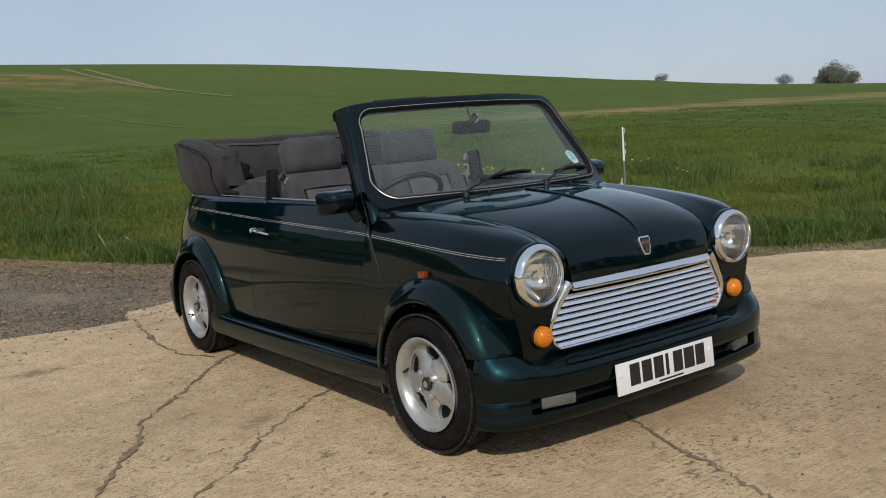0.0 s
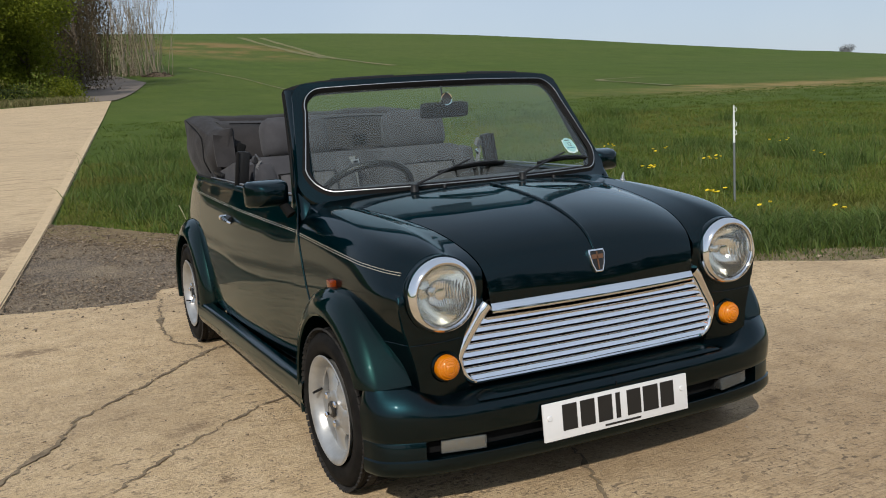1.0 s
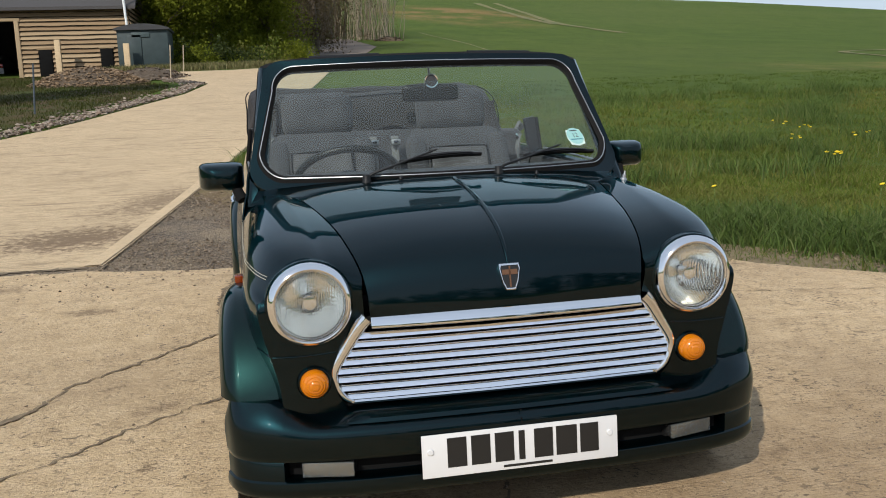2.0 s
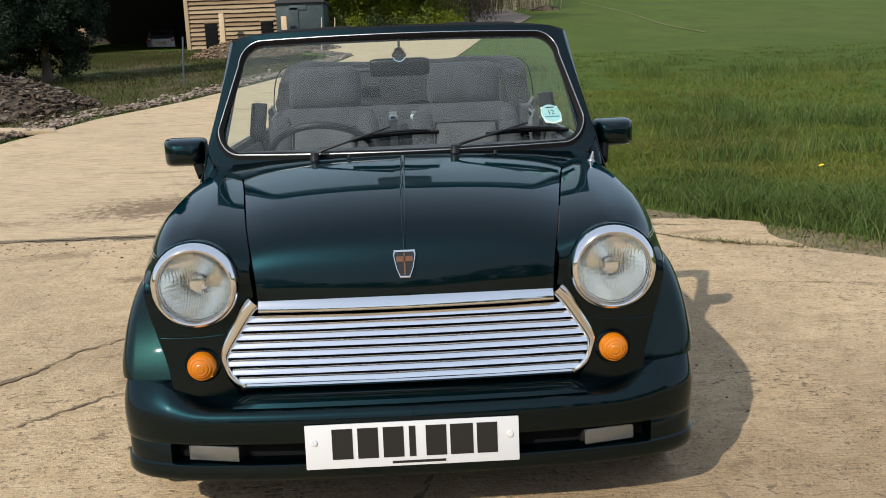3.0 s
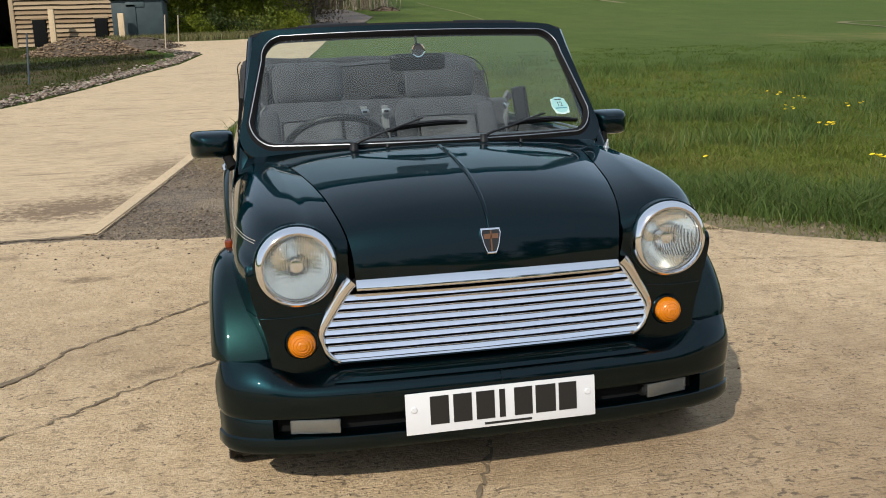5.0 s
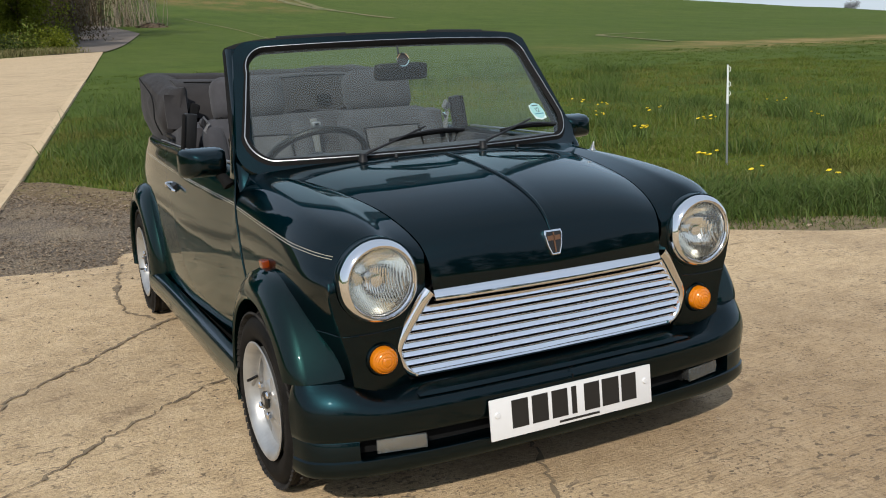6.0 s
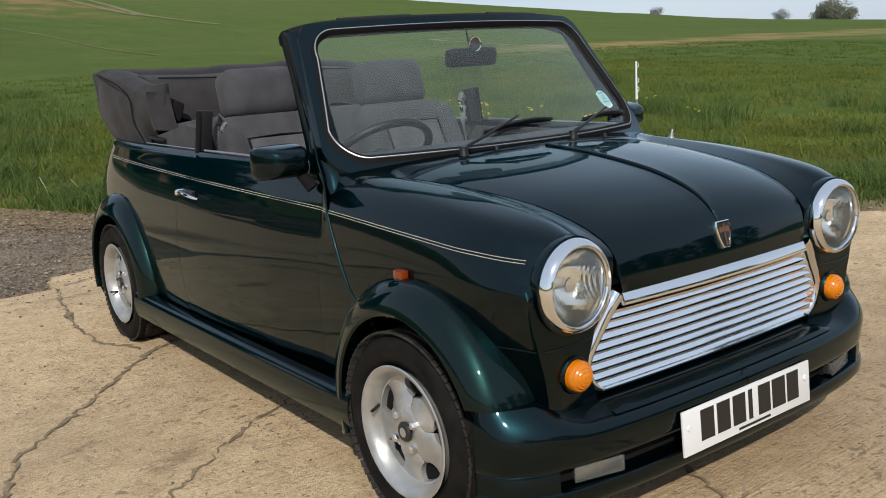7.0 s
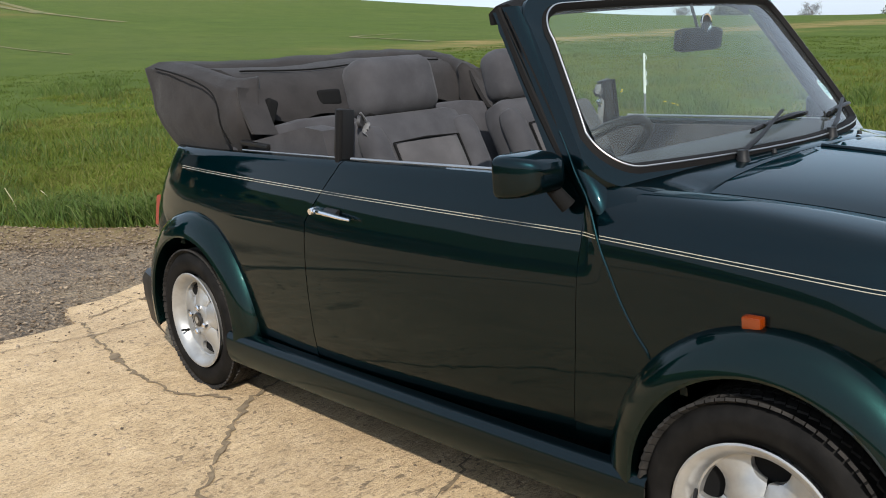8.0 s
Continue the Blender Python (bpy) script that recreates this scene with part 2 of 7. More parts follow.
# ---- ground ----
rise = smooth_fn((4.4, 7.6, 11.85, 20, 30, 40, 52, 75, 90, 150, 300, 600), (0, 0.13, 0.37, 0.85, 1.42, 2.05, 2.8, 4.9, 6.4, 13.5, 29.7, 45))
fall = smooth_fn((-400, 0, 50, 117, 195, 265, 400, 900), (3, 0, -0.8, -1.9, -6.5, -9.3, -15.5, -42))


def height(x, y):
    d = math.hypot(x, y)
    k = min(1.0, max(0.0, (y - 20) / 80))
    near = 0.0175 * (max(-14.0, min(y, 4.4)) - 2.4)
    # the yard before the barn lies a little lower
    u, v = min(1.0, max(0.0, (-6.0 - x) / 3.0)), min(1.0, max(0.0, (y - 30.0) / 12.0))
    yard = -0.28 * u * u * (3 - 2 * u) * v * v * (3 - 2 * v) if y < 70 else 0.0
    return near + rise(y) + fall(x) * k - 0.06 * max(0.0, d - 300) + yard


def make_field():
    g = Mat("field_green", (0.06, 0.10, 0.025), 0.9, Specular_IOR_Level=0.06)
    sep = g.t.nodes.new("ShaderNodeSeparateXYZ")
    g.link(g.coords(), sep.inputs[0])

    def calc(op, a, b=0.0):
        n = g.t.nodes.new("ShaderNodeMath")
        n.operation = op
        for sock, v in ((n.inputs[0], a), (n.inputs[1], b)):
            if isinstance(v, (int, float)):
                sock.default_value = v
            else:
                g.link(v, sock)
        return n.outputs[0]

    big = g.noise(0.02, 6, 0.6)
    mid = g.noise(0.35, 6, 0.65, (1.0, 0.35, 1.0))
    fine = g.noise(5, 7, 0.75)
    clump = g.noise(1.1, 5, 0.7, (1.0, 0.5, 1.0))
    base = g.ramp(mid, [(0.3, (0.060, 0.092, 0.018)), (0.55, (0.083, 0.117, 0.023)), (0.75, (0.112, 0.139, 0.031))])
    base = g.mix(g.ramp(big, [(0.45, 0.0), (0.62, 0.55)]), base, (0.104, 0.124, 0.034))
    base = g.mix(g.ramp(fine, [(0.35, 0.0), (0.75, 0.5)]), base, (0.040, 0.064, 0.012))
    base = g.mix(g.ramp(clump, [(0.36, 0.55), (0.52, 0.0)]), base, (0.050, 0.077, 0.015))
    # dry strip that crosses the slope, and a bare patch high on the hill
    wave = g.noise(0.16, 5, 0.7)
    line = calc("ADD", calc("MULTIPLY", sep.outputs[0], -0.10), 30.5)
    off = calc("ABSOLUTE", calc("ADD", calc("SUBTRACT", sep.outputs[1], line), calc("MULTIPLY", calc("SUBTRACT", wave, 0.5), 22.0)))
    strip = calc("MULTIPLY", calc("MULTIPLY", g.ramp(g.noise(0.9, 6, 0.75, (1.0, 0.3, 1.0)), [(0.42, 0.12), (0.56, 0.95)]), g.ramp(calc("DIVIDE", off, 12.0), [(0.15, 1.0), (0.55, 0.0)])), g.ramp(calc("DIVIDE", sep.outputs[0], 60.0), [(0.28, 0.0), (0.50, 1.0)]))
    base = g.mix(strip, base, g.ramp(fine, [(0.3, (0.20, 0.142, 0.056)), (0.7, (0.33, 0.235, 0.105))]))
    dx, dy = calc("DIVIDE", calc("SUBTRACT", sep.outputs[0], 32.0), 13.0), calc("DIVIDE", calc("SUBTRACT", sep.outputs[1], 148.0), 46.0)
    far = calc("ADD", calc("MULTIPLY", dx, dx), calc("MULTIPLY", dy, dy))
    bare = calc("MULTIPLY", g.ramp(far, [(0.35, 0.9), (1.1, 0.0)]), g.ramp(g.noise(0.12, 6, 0.7, (1.0, 0.45, 1.0)), [(0.42, 0.10), (0.56, 1.0)]))
    base = g.mix(bare, base, (0.215, 0.140, 0.058))
    g.colour(base)
    g.bump(fine, 0.8, 0.05)
    return g.m


FIELD = make_field()


def make_concrete(name, pale=0.0, spots=(), lines=False, worn=()):
    c = Mat(name, (0.36, 0.30, 0.22), 0.88)
    big = c.noise(0.9, 6, 0.6)
    mid = c.noise(9, 8, 0.72)
    fine = c.noise(48, 8, 0.75)
    grain = c.noise(120, 4, 0.7)
    brush = c.noise(26, 3, 0.5, (0.35, 5.0, 1.0))
    col = c.ramp(mid, [(0.30, (0.42, 0.310, 0.174)), (0.5, (0.55, 0.418, 0.249)), (0.70, (0.63, 0.497, 0.315))])
    col = c.mix(c.ramp(big, [(0.36, 0.40), (0.56, 0.0)]), col, (0.27, 0.195, 0.115))
    col = c.mix(c.ramp(brush, [(0.32, 0.45), (0.5, 0.0)]), col, (0.24, 0.175, 0.105))
    col = c.mix(c.ramp(fine, [(0.34, 0.75), (0.46, 0.0)]), col, (0.20, 0.142, 0.083))
    col = c.mix(c.ramp(grain, [(0.54, 0.0), (0.70, 0.6)]), col, (0.66, 0.55, 0.40))
    # dark pits and scattered dirt
    patch = c.ramp(c.noise(1.7, 5, 0.65), [(0.45, 0.10), (0.62, 0.9)])
    pit = c.ramp(c.noise(30, 2.5, 0.5, (1.0, 1.35, 1.0)), [(0.595, 0.0), (0.655, 0.9)])
    col = c.mix(c.mix(pit, (0, 0, 0), patch), col, (0.125, 0.095, 0.062))
    col = c.mix(c.ramp(grain, [(0.32, 0.7), (0.43, 0.0)]), col, (0.21, 0.155, 0.095))
    speck = c.ramp(c.noise(75, 2, 0.5), [(0.60, 0.0), (0.66, 0.9)])
    col = c.mix(c.mix(speck, (0, 0, 0), c.ramp(c.noise(2.6, 5, 0.65), [(0.44, 0.15), (0.58, 1.0)])), col, (0.15, 0.112, 0.072))
    col = c.mix(pale, col, (0.62, 0.50, 0.33))
    if lines:
        col = c.mix(c.ramp(c.noise(20, 4, 0.65, (0.22, 1.9, 1.0)), [(0.40, 0.60), (0.50, 0.0)]), col, (0.29, 0.215, 0.128))
        col = c.mix(c.ramp(c.noise(2.6, 7, 0.72, (0.35, 1.8, 1.0)), [(0.35, 0.7), (0.43, 0.0)]), col, (0.22, 0.162, 0.10))
    # old stains, each of its own size: x, y, half length, half width, turn, depth
    for x, y, a, b, turn, deep in spots:
        mp = c.t.nodes.new("ShaderNodeMapping")
        mp.vector_type = "TEXTURE"
        mp.inputs["Location"].default_value = (x, y, 0)
        mp.inputs["Rotation"].default_value = (0, 0, radians(turn))
        mp.inputs["Scale"].default_value = (a, b, 5.0)
        c.link(c.coords(), mp.inputs[0])
        wob = c.node("ShaderNodeTexNoise", Scale=13.0, Detail=7.0, Roughness=0.75)
        c.link(c.coords(), wob.inputs["Vector"])
        sh = c.t.nodes.new("ShaderNodeVectorMath")
        sh.operation = "LENGTH"
        c.link(mp.outputs[0], sh.inputs[0])
        add = c.t.nodes.new("ShaderNodeMath")
        add.operation = "MULTIPLY_ADD"
        c.link(sh.outputs["Value"], add.inputs[0])
        add.inputs[1].default_value = 0.42
        grit = c.t.nodes.new("ShaderNodeMath")
        grit.operation = "MULTIPLY_ADD"
        c.link(c.noise(42, 6, 0.7, (0.55, 1.8, 1.0)), grit.inputs[0])
        grit.inputs[1].default_value = 0.55
        c.link(wob.outputs["Fac"], grit.inputs[2])
        low = c.t.nodes.new("ShaderNodeMath")
        low.operation = "SUBTRACT"
        c.link(grit.outputs[0], low.inputs[0])
        low.inputs[1].default_value = 0.275
        c.link(low.outputs[0], add.inputs[2])
        col = c.mix(c.ramp(add.outputs[0], [(0.58, deep), (0.66, deep * 0.45), (0.73, 0.0)]), col, (0.17, 0.116, 0.066))
    # broad soft areas of darker, browner tone, given like the stains
    for x, y, a, b, turn, deep in worn:
        mp = c.t.nodes.new("ShaderNodeMapping")
        mp.vector_type = "TEXTURE"
        mp.inputs["Location"].default_value = (x, y, 0)
        mp.inputs["Rotation"].default_value = (0, 0, radians(turn))
        mp.inputs["Scale"].default_value = (a, b, 9.0)
        c.link(c.coords(), mp.inputs[0])
        ln = c.t.nodes.new("ShaderNodeVectorMath")
        ln.operation = "LENGTH"
        c.link(mp.outputs[0], ln.inputs[0])
        wv = c.t.nodes.new("ShaderNodeMath")
        wv.operation = "MULTIPLY_ADD"
        c.link(c.noise(1.1, 5, 0.6), wv.inputs[0])
        wv.inputs[1].default_value = 0.9
        c.link(ln.outputs["Value"], wv.inputs[2])
        col = c.mix(c.ramp(c.mix(1.0, wv.outputs[0], (0.5, 0.5, 0.5), "MULTIPLY"), [(0.42, deep), (0.80, 0.0)]), col, c.mix(1.0, col, (0.60, 0.55, 0.50), "MULTIPLY"))
    c.colour(c.mix(1.0, col, (1.03, 0.975, 0.925), "MULTIPLY"))
    inv = c.ramp(pit, [(0.0, 1.0), (1.0, 0.0)])
    c.bump(inv, 0.5, 0.005)
    c.bump(brush, 0.45, 0.008)
    c.bump(fine, 0.9, 0.008)
    return c.m


CONCRETE = make_concrete("brushed_concrete", 0.0, ((-1.50, 2.86, 0.32, 0.16, 8, 0.75), (-1.0, 1.26, 0.22, 0.09, 20, 0.6), (-1.02, 0.71, 0.075, 0.05, 30, 0.9), (-1.22, 1.54, 0.16, 0.07, 40, 0.5), (-2.2, 3.55, 0.6, 0.22, 5, 0.6), (1.75, 3.45, 0.30, 0.10, 10, 0.6), (2.2, 2.8, 0.16, 0.07, -30, 0.6), (0.9, 0.3, 0.12, 0.06, 30, 0.5)), False, ((1.5, -0.6, 2.0, 1.7, 30, 0.75),))
ROADTOP = make_concrete("pale_concrete", 0.36, ((-1.95, 5.2, 1.5, 0.95, 20, 0.95), (-1.45, 6.9, 1.8, 0.8, 65, 0.75), (-3.4, 4.7, 1.0, 0.35, 5, 0.7), (-2.4, 8.8, 1.4, 0.5, 40, 0.25), (-3.1, 11.2, 0.5, 0.12, 10, 0.5), (-1.3, 12.0, 0.5, 0.10, 15, 0.5), (-2.0, 15.5, 0.6, 0.15, 5, 0.4)), True)


def make_gravel():
    g = Mat("dark_gravel", (0.13, 0.12, 0.11), 0.9)
    v = g.t.nodes.new("ShaderNodeTexVoronoi")
    v.inputs["Scale"].default_value = 60
    g.link(g.coords(), v.inputs["Vector"])
    big = g.noise(0.9, 5)
    col = g.mix(0.75, g.ramp(big, [(0.3, (0.11, 0.080, 0.050)), (0.7, (0.24, 0.178, 0.110))]), g.ramp(v.outputs["Color"], [(0.2, (0.056, 0.041, 0.029)), (0.8, (0.27, 0.205, 0.14))]))
    earth = g.ramp(g.noise(1.6, 6, 0.7), [(0.46, 0.0), (0.60, 0.75)])
    g.colour(g.mix(earth, col, g.ramp(g.noise(30, 5, 0.7), [(0.35, (0.17, 0.122, 0.072)), (0.65, (0.34, 0.262, 0.165))])))
    g.bump(v.outputs["Distance"], 0.9, 0.02)
    return g.m


GRAVEL = make_gravel()


def spaced(n, reach, near):
    k = math.asinh(reach / near)
    return [near * math.sinh(k * (2 * i / n - 1)) for i in range(n + 1)]


def ground_sheet():
    ys, xs = spaced(170, 1600, 9), spaced(150, 1600, 9)
    rows = [[Vector((x + 0, y + 8, height(x, y + 8) - 0.03)) for x in xs] for y in ys]
    return grid_bm(rows)


ground = mesh_thing("ground", ground_sheet(), FIELD, "gently rising green crop field and rough grass", "ground", kind="structure")


def right_edge(y):
    return -1.62 + 0.138 * (y - 4.2)


def slab(outline, mat, name, label, top=0.0, depth=0.14, seed=1, step=0.13, ragged=0.035):
    """A concrete slab from its outline, its edge slightly broken."""
    rnd = random.Random(seed)
    pts = []
    for a, b in zip(outline, outline[1:] + outline[:1]):
        a, b = Vector((*a, 0)), Vector((*b, 0))
        n = max(1, int((b - a).length / step))
        for k in range(n):
            p = a.lerp(b, k / n)
            if k:
                p += Vector((rnd.uniform(-ragged, ragged), rnd.uniform(-ragged, ragged), 0))
            pts.append(p)
    bm = bmesh.new()
    up = [bm.verts.new((p.x, p.y, height(p.x, p.y) + top)) for p in pts]
    face = bm.faces.new(up)
    low = bmesh.ops.extrude_face_region(bm, geom=[face])
    for v in low["geom"]:
        if isinstance(v, bmesh.types.BMVert):
            v.co.z -= depth
    return mesh_thing(name, bm, mat, label, "pavement", kind="structure", sharp=20)


APRON = [(-12, -12), (12, -12), (12, -6), (8.5, -2.6), (6.2, -0.5), (4.9, 0.75), (4.05, 1.36), (3.58, 1.80), (3.2, 1.98), (2.62, 2.50), (2.24, 2.92), (2.17, 3.32), (2.25, 3.66), (1.87, 3.88), (1.42, 3.98), (0.7, 4.28), (-0.25, 4.20), (-0.66, 4.07), (-0.73, 3.77), (-1.0, 3.77), (-1.25, 3.84), (-1.57, 3.92), (-2.05, 4.03), (-5, 4.06), (-12, 4.1)]
apron = slab(APRON, CONCRETE, "pavement", "worn beige concrete apron with cracks and stains")


def patch_mesh(outline, lift=0.004, cell=0.35):
    """A patch of ground that follows the slope, from its outline."""
    bm = bmesh.new()
    f = bm.faces.new([bm.verts.new((x, y, 0)) for x, y in outline])
    bmesh.ops.triangulate(bm, faces=[f])
    xs, ys = [p[0] for p in outline], [p[1] for p in outline]
    for axis, lo, hi in (((1, 0, 0), min(xs), max(xs)), ((0, 1, 0), min(ys), max(ys))):
        n = int((hi - lo) / cell)
        for k in range(1, n):
            co = Vector(axis) * (lo + (hi - lo) * k / n)
            bmesh.ops.bisect_plane(bm, geom=bm.verts[:] + bm.edges[:] + bm.faces[:], plane_co=co, plane_no=axis)
    for v in bm.verts:
        v.co.z = height(v.co.x, v.co.y) + lift
    return bm


ROAD = [(-1.62, 4.12), (-0.4, 13.05), (1.0, 23.2), (2.6, 34.8), (4.15, 46), (1.2, 43.5), (-1.0, 41.2), (-6.5, 40.0), (-5.0, 38.4), (-1.8, 30.1), (-2.25, 24.5), (-3.6, 17.1), (-4.05, 15.0), (-4.85, 12.5), (-5.3, 9.5), (-6.8, 6.6), (-12, 4.15)]
road = mesh_thing("road", patch_mesh(ROAD, 0.002, 0.6), ROADTOP, "pale concrete farm road climbing past the barn", "road", kind="structure", sharp=30)
KERB = make_concrete("kerb_concrete", 0.48)
edge_rows = []
for i in range(40):
    y = 4.13 + (24 - 4.13) * i / 39
    edge_rows.append([Vector((right_edge(y) - dx, y, height(right_edge(y), y) + dz)) for dx, dz in ((0.115, 0.003), (0.110, 0.008), (0.004, 0.010), (-0.006, -0.05))])
tagged(part("kerb", grid_bm(edge_rows), KERB), "pale flush concrete edging of the road", "kerb", kind="structure")


GRAVELED = [(-1.75, 3.85), (-1.2, 3.68), (-0.6, 3.60), (-0.2, 4.0), (0.8, 4.1), (1.5, 3.7), (1.62, 3.95), (1.2, 4.75), (0.55, 5.5), (0.05, 6.1), (-0.4, 6.9), (-0.85, 7.7), (-1.15, 7.9), (-1.64, 4.3)]
gravel = mesh_thing("gravel_patch", patch_mesh(GRAVELED, -0.012), GRAVEL, "dark worn gravel beside the concrete", "gravel", kind="structure")
gravel_gap = mesh_thing("gravel_strip", patch_mesh([(-12, 3.98), (-1.6, 3.98), (-1.6, 4.4), (-12, 4.4)], -0.002, 0.25), GRAVEL, "dark gravelly joint between two slabs", "gravel", kind="structure")

# ---- the car ----
car = thing("convertible_car", (0, 1.5, 0), "dark green metallic small convertible with folded grey hood and chrome grille", "car")
HUB_F, HUB_R, WHEEL_X = 0.470, 2.590, 0.734


def hub_z(y):
    return 0.212 + 0.0165 * (y - 0.47)


# half width of the side by height, and how it narrows towards the ends
side_x = smooth_fn((0.20, 0.35, 0.48, 0.60, 0.70, 0.76, 0.81), (0.680, 0.699, 0.704, 0.698, 0.682, 0.668, 0.652))
side_w = smooth_fn((0.10, 0.20, 0.35, 0.55, 0.86, 1.3, 1.8, 2.3, 2.70, 2.95, 3.10, 3.18), (0.915, 0.95, 0.965, 0.967, 0.965, 0.985, 1.0, 0.995, 0.970, 0.925, 0.83, 0.64))
seam_x = smooth_fn((0.068, 0.092, 0.125, 0.19, 0.30, 0.45, 0.58, 0.70, 0.80), (0.360, 0.368, 0.377, 0.392, 0.412, 0.438, 0.462, 0.485, 0.50))
seam_z = smooth_fn((0.068, 0.075, 0.092, 0.125, 0.19, 0.30, 0.45, 0.58, 0.70, 0.80), (0.549, 0.585, 0.632, 0.672, 0.708, 0.742, 0.766, 0.780, 0.789, 0.793))
crest_z = smooth_fn((0.10, 0.16, 0.25, 0.40, 0.55, 0.72, 0.9), (0.708, 0.730, 0.750, 0.772, 0.787, 0.798, 0.806))
crest_x = smooth_fn((0.10, 0.25, 0.5, 0.75, 0.9), (0.505, 0.515, 0.535, 0.555, 0.575))


def in_wheel(c):
    return any(math.hypot(c.y - y, c.z - hub_z(y)) < 0.295 and c.z < 0.56 for y in (HUB_F, HUB_R))


def wing_section(y, shrink=0.0):
    zt = crest_z(y) - shrink * 0.6
    w = side_w(y)
    # the nose narrows below the lamp
    tuck = 0.050 * min(1.0, max(0.0, (0.36 - y) / 0.20))
    pts = [(side_x(z) * w - shrink - tuck * min(1.0, (0.60 - z) / 0.22), z) for z in (0.20, 0.26, 0.33, 0.40, 0.47, 0.53)]
    top = side_x(0.60) * w - shrink
    k = 1.0 if y > 0.3 else 0.55 + 0.45 * (y - 0.1) / 0.2
    pts += [(top, 0.60), (top - 0.010 - 0.03 * (1 - k), zt - 0.095), (top - 0.034 - 0.03 * (1 - k), zt - 0.045), (top - 0.075 - 0.02 * (1 - k), zt - 0.010)]
    pts += [(crest_x(y), zt), (0.5 * (crest_x(y) + seam_x(y)) + 0.01, 0.45 * zt + 0.55 * (seam_z(y) + 0.006)), (seam_x(y) + 0.0045, seam_z(y) - shrink * 0.3)]
    line = spline([(-x, y, z) for x, z in pts], 4)
    line.append(Vector((-seam_x(y) - 0.0045, y, seam_z(y) - 0.03)))
    return line


def wing_bm():
    ys = [0.104, 0.112, 0.128, 0.16, 0.20, 0.25, 0.31, 0.37, 0.43, 0.50, 0.57, 0.64, 0.71, 0.78, 0.85, 0.885]
    rows = [wing_section(y) for y in ys]
    first = [Vector((p.x * 0.985 - 0.008, 0.096, p.z - 0.012 if p.z > 0.5 else p.z)) for p in rows[0]]
    bm = bmesh.new()
    v = add_grid(bm, [first] + rows, skip=in_wheel)
    # the front face round the lamp, open for lamp and grille
    f = v[0]
    inner = [bm.verts.new((-x, 0.096 + (0.012 if x < 0.44 else 0.0), z)) for x, z in ((0.375, 0.560), (0.400, 0.530), (0.452, 0.450), (0.464, 0.408), (0.450, 0.355), (0.43, 0.32), (0.43, 0.20))]
    loop = f + inner
    edges = []
    for p, q in zip(loop, loop[1:] + loop[:1]):
        edges.append(bm.edges.get((p, q)) or bm.edges.new((p, q)))
    ring = [bm.verts.new((-0.509 + 0.098 * math.cos(2 * math.pi * k / 32), 0.096, 0.599 + 0.098 * math.sin(2 * math.pi * k / 32))) for k in range(32)]
    edges += [bm.edges.new((p, q)) for p, q in zip(ring, ring[1:] + ring[:1])]
    bmesh.ops.triangle_fill(bm, use_beauty=True, use_dissolve=False, edges=edges)
    bmesh.ops.remove_doubles(bm, verts=bm.verts, dist=1e-5)
    return bm


for bm in (wing_bm(), mirrored(wing_bm())):
    part("front_wing", bm, GREEN, car)


def bonnet_bm():
    st = [(0.071, 0.556), (0.076, 0.60), (0.092, 0.655), (0.125, 0.700), (0.19, 0.740), (0.30, 0.776), (0.45, 0.803), (0.58, 0.818), (0.705, 0.828)]
    line = spline([(0, y, z) for y, z in st], 5)
    rows = []
    for p in line:
        ye = p.y + 0.016 * max(0, 1 - (p.z - 0.55) / 0.15)
        w, ze = seam_x(p.y), min(seam_z(p.y), p.z - 0.004)
        row = []
        for k in range(-16, 17):
            u = k / 16
            drop = (p.z - ze) * (0.75 * abs(u) ** 2.2 + 0.25 * abs(u) ** 7)
            ridge = 0.002 * math.exp(-((u * w) / 0.012) ** 2) * min(1, max(0, (p.y - 0.10) / 0.05))
            row.append(Vector((u * w, p.y + (ye - p.y) * u * u, p.z - drop + ridge)))
        rows.append([row[0] - Vector((0, 0, 0.02))] + row + [row[-1] - Vector((0, 0, 0.02))])
    rows.append([q - Vector((0, 0, 0.02)) for q in rows[-1]])
    return grid_bm(rows)


bonnet = part("bonnet", bonnet_bm(), GREEN, car, "dark green bonnet with a raised centre bead", sharp=50)
bead = [(0, y, z + 0.0004) for _, y, z in spline([(0, 0.095, 0.662), (0, 0.125, 0.702), (0, 0.19, 0.742), (0, 0.30, 0.778), (0, 0.45, 0.805), (0, 0.58, 0.820), (0, 0.70, 0.830)], 6)]
part("bonnet_bead", tube_bm(bead, lambda u: 0.0035 + 0.0035 * min(1.0, 2.2 * u), 12, flat=0.8), GREEN, bonnet)

# windscreen surface and outlines


def screen_y(x, z):
    return 0.775 + 0.83 * (z - 0.855) + (0.37 - 0.25 * (z - 0.855)) * x * x


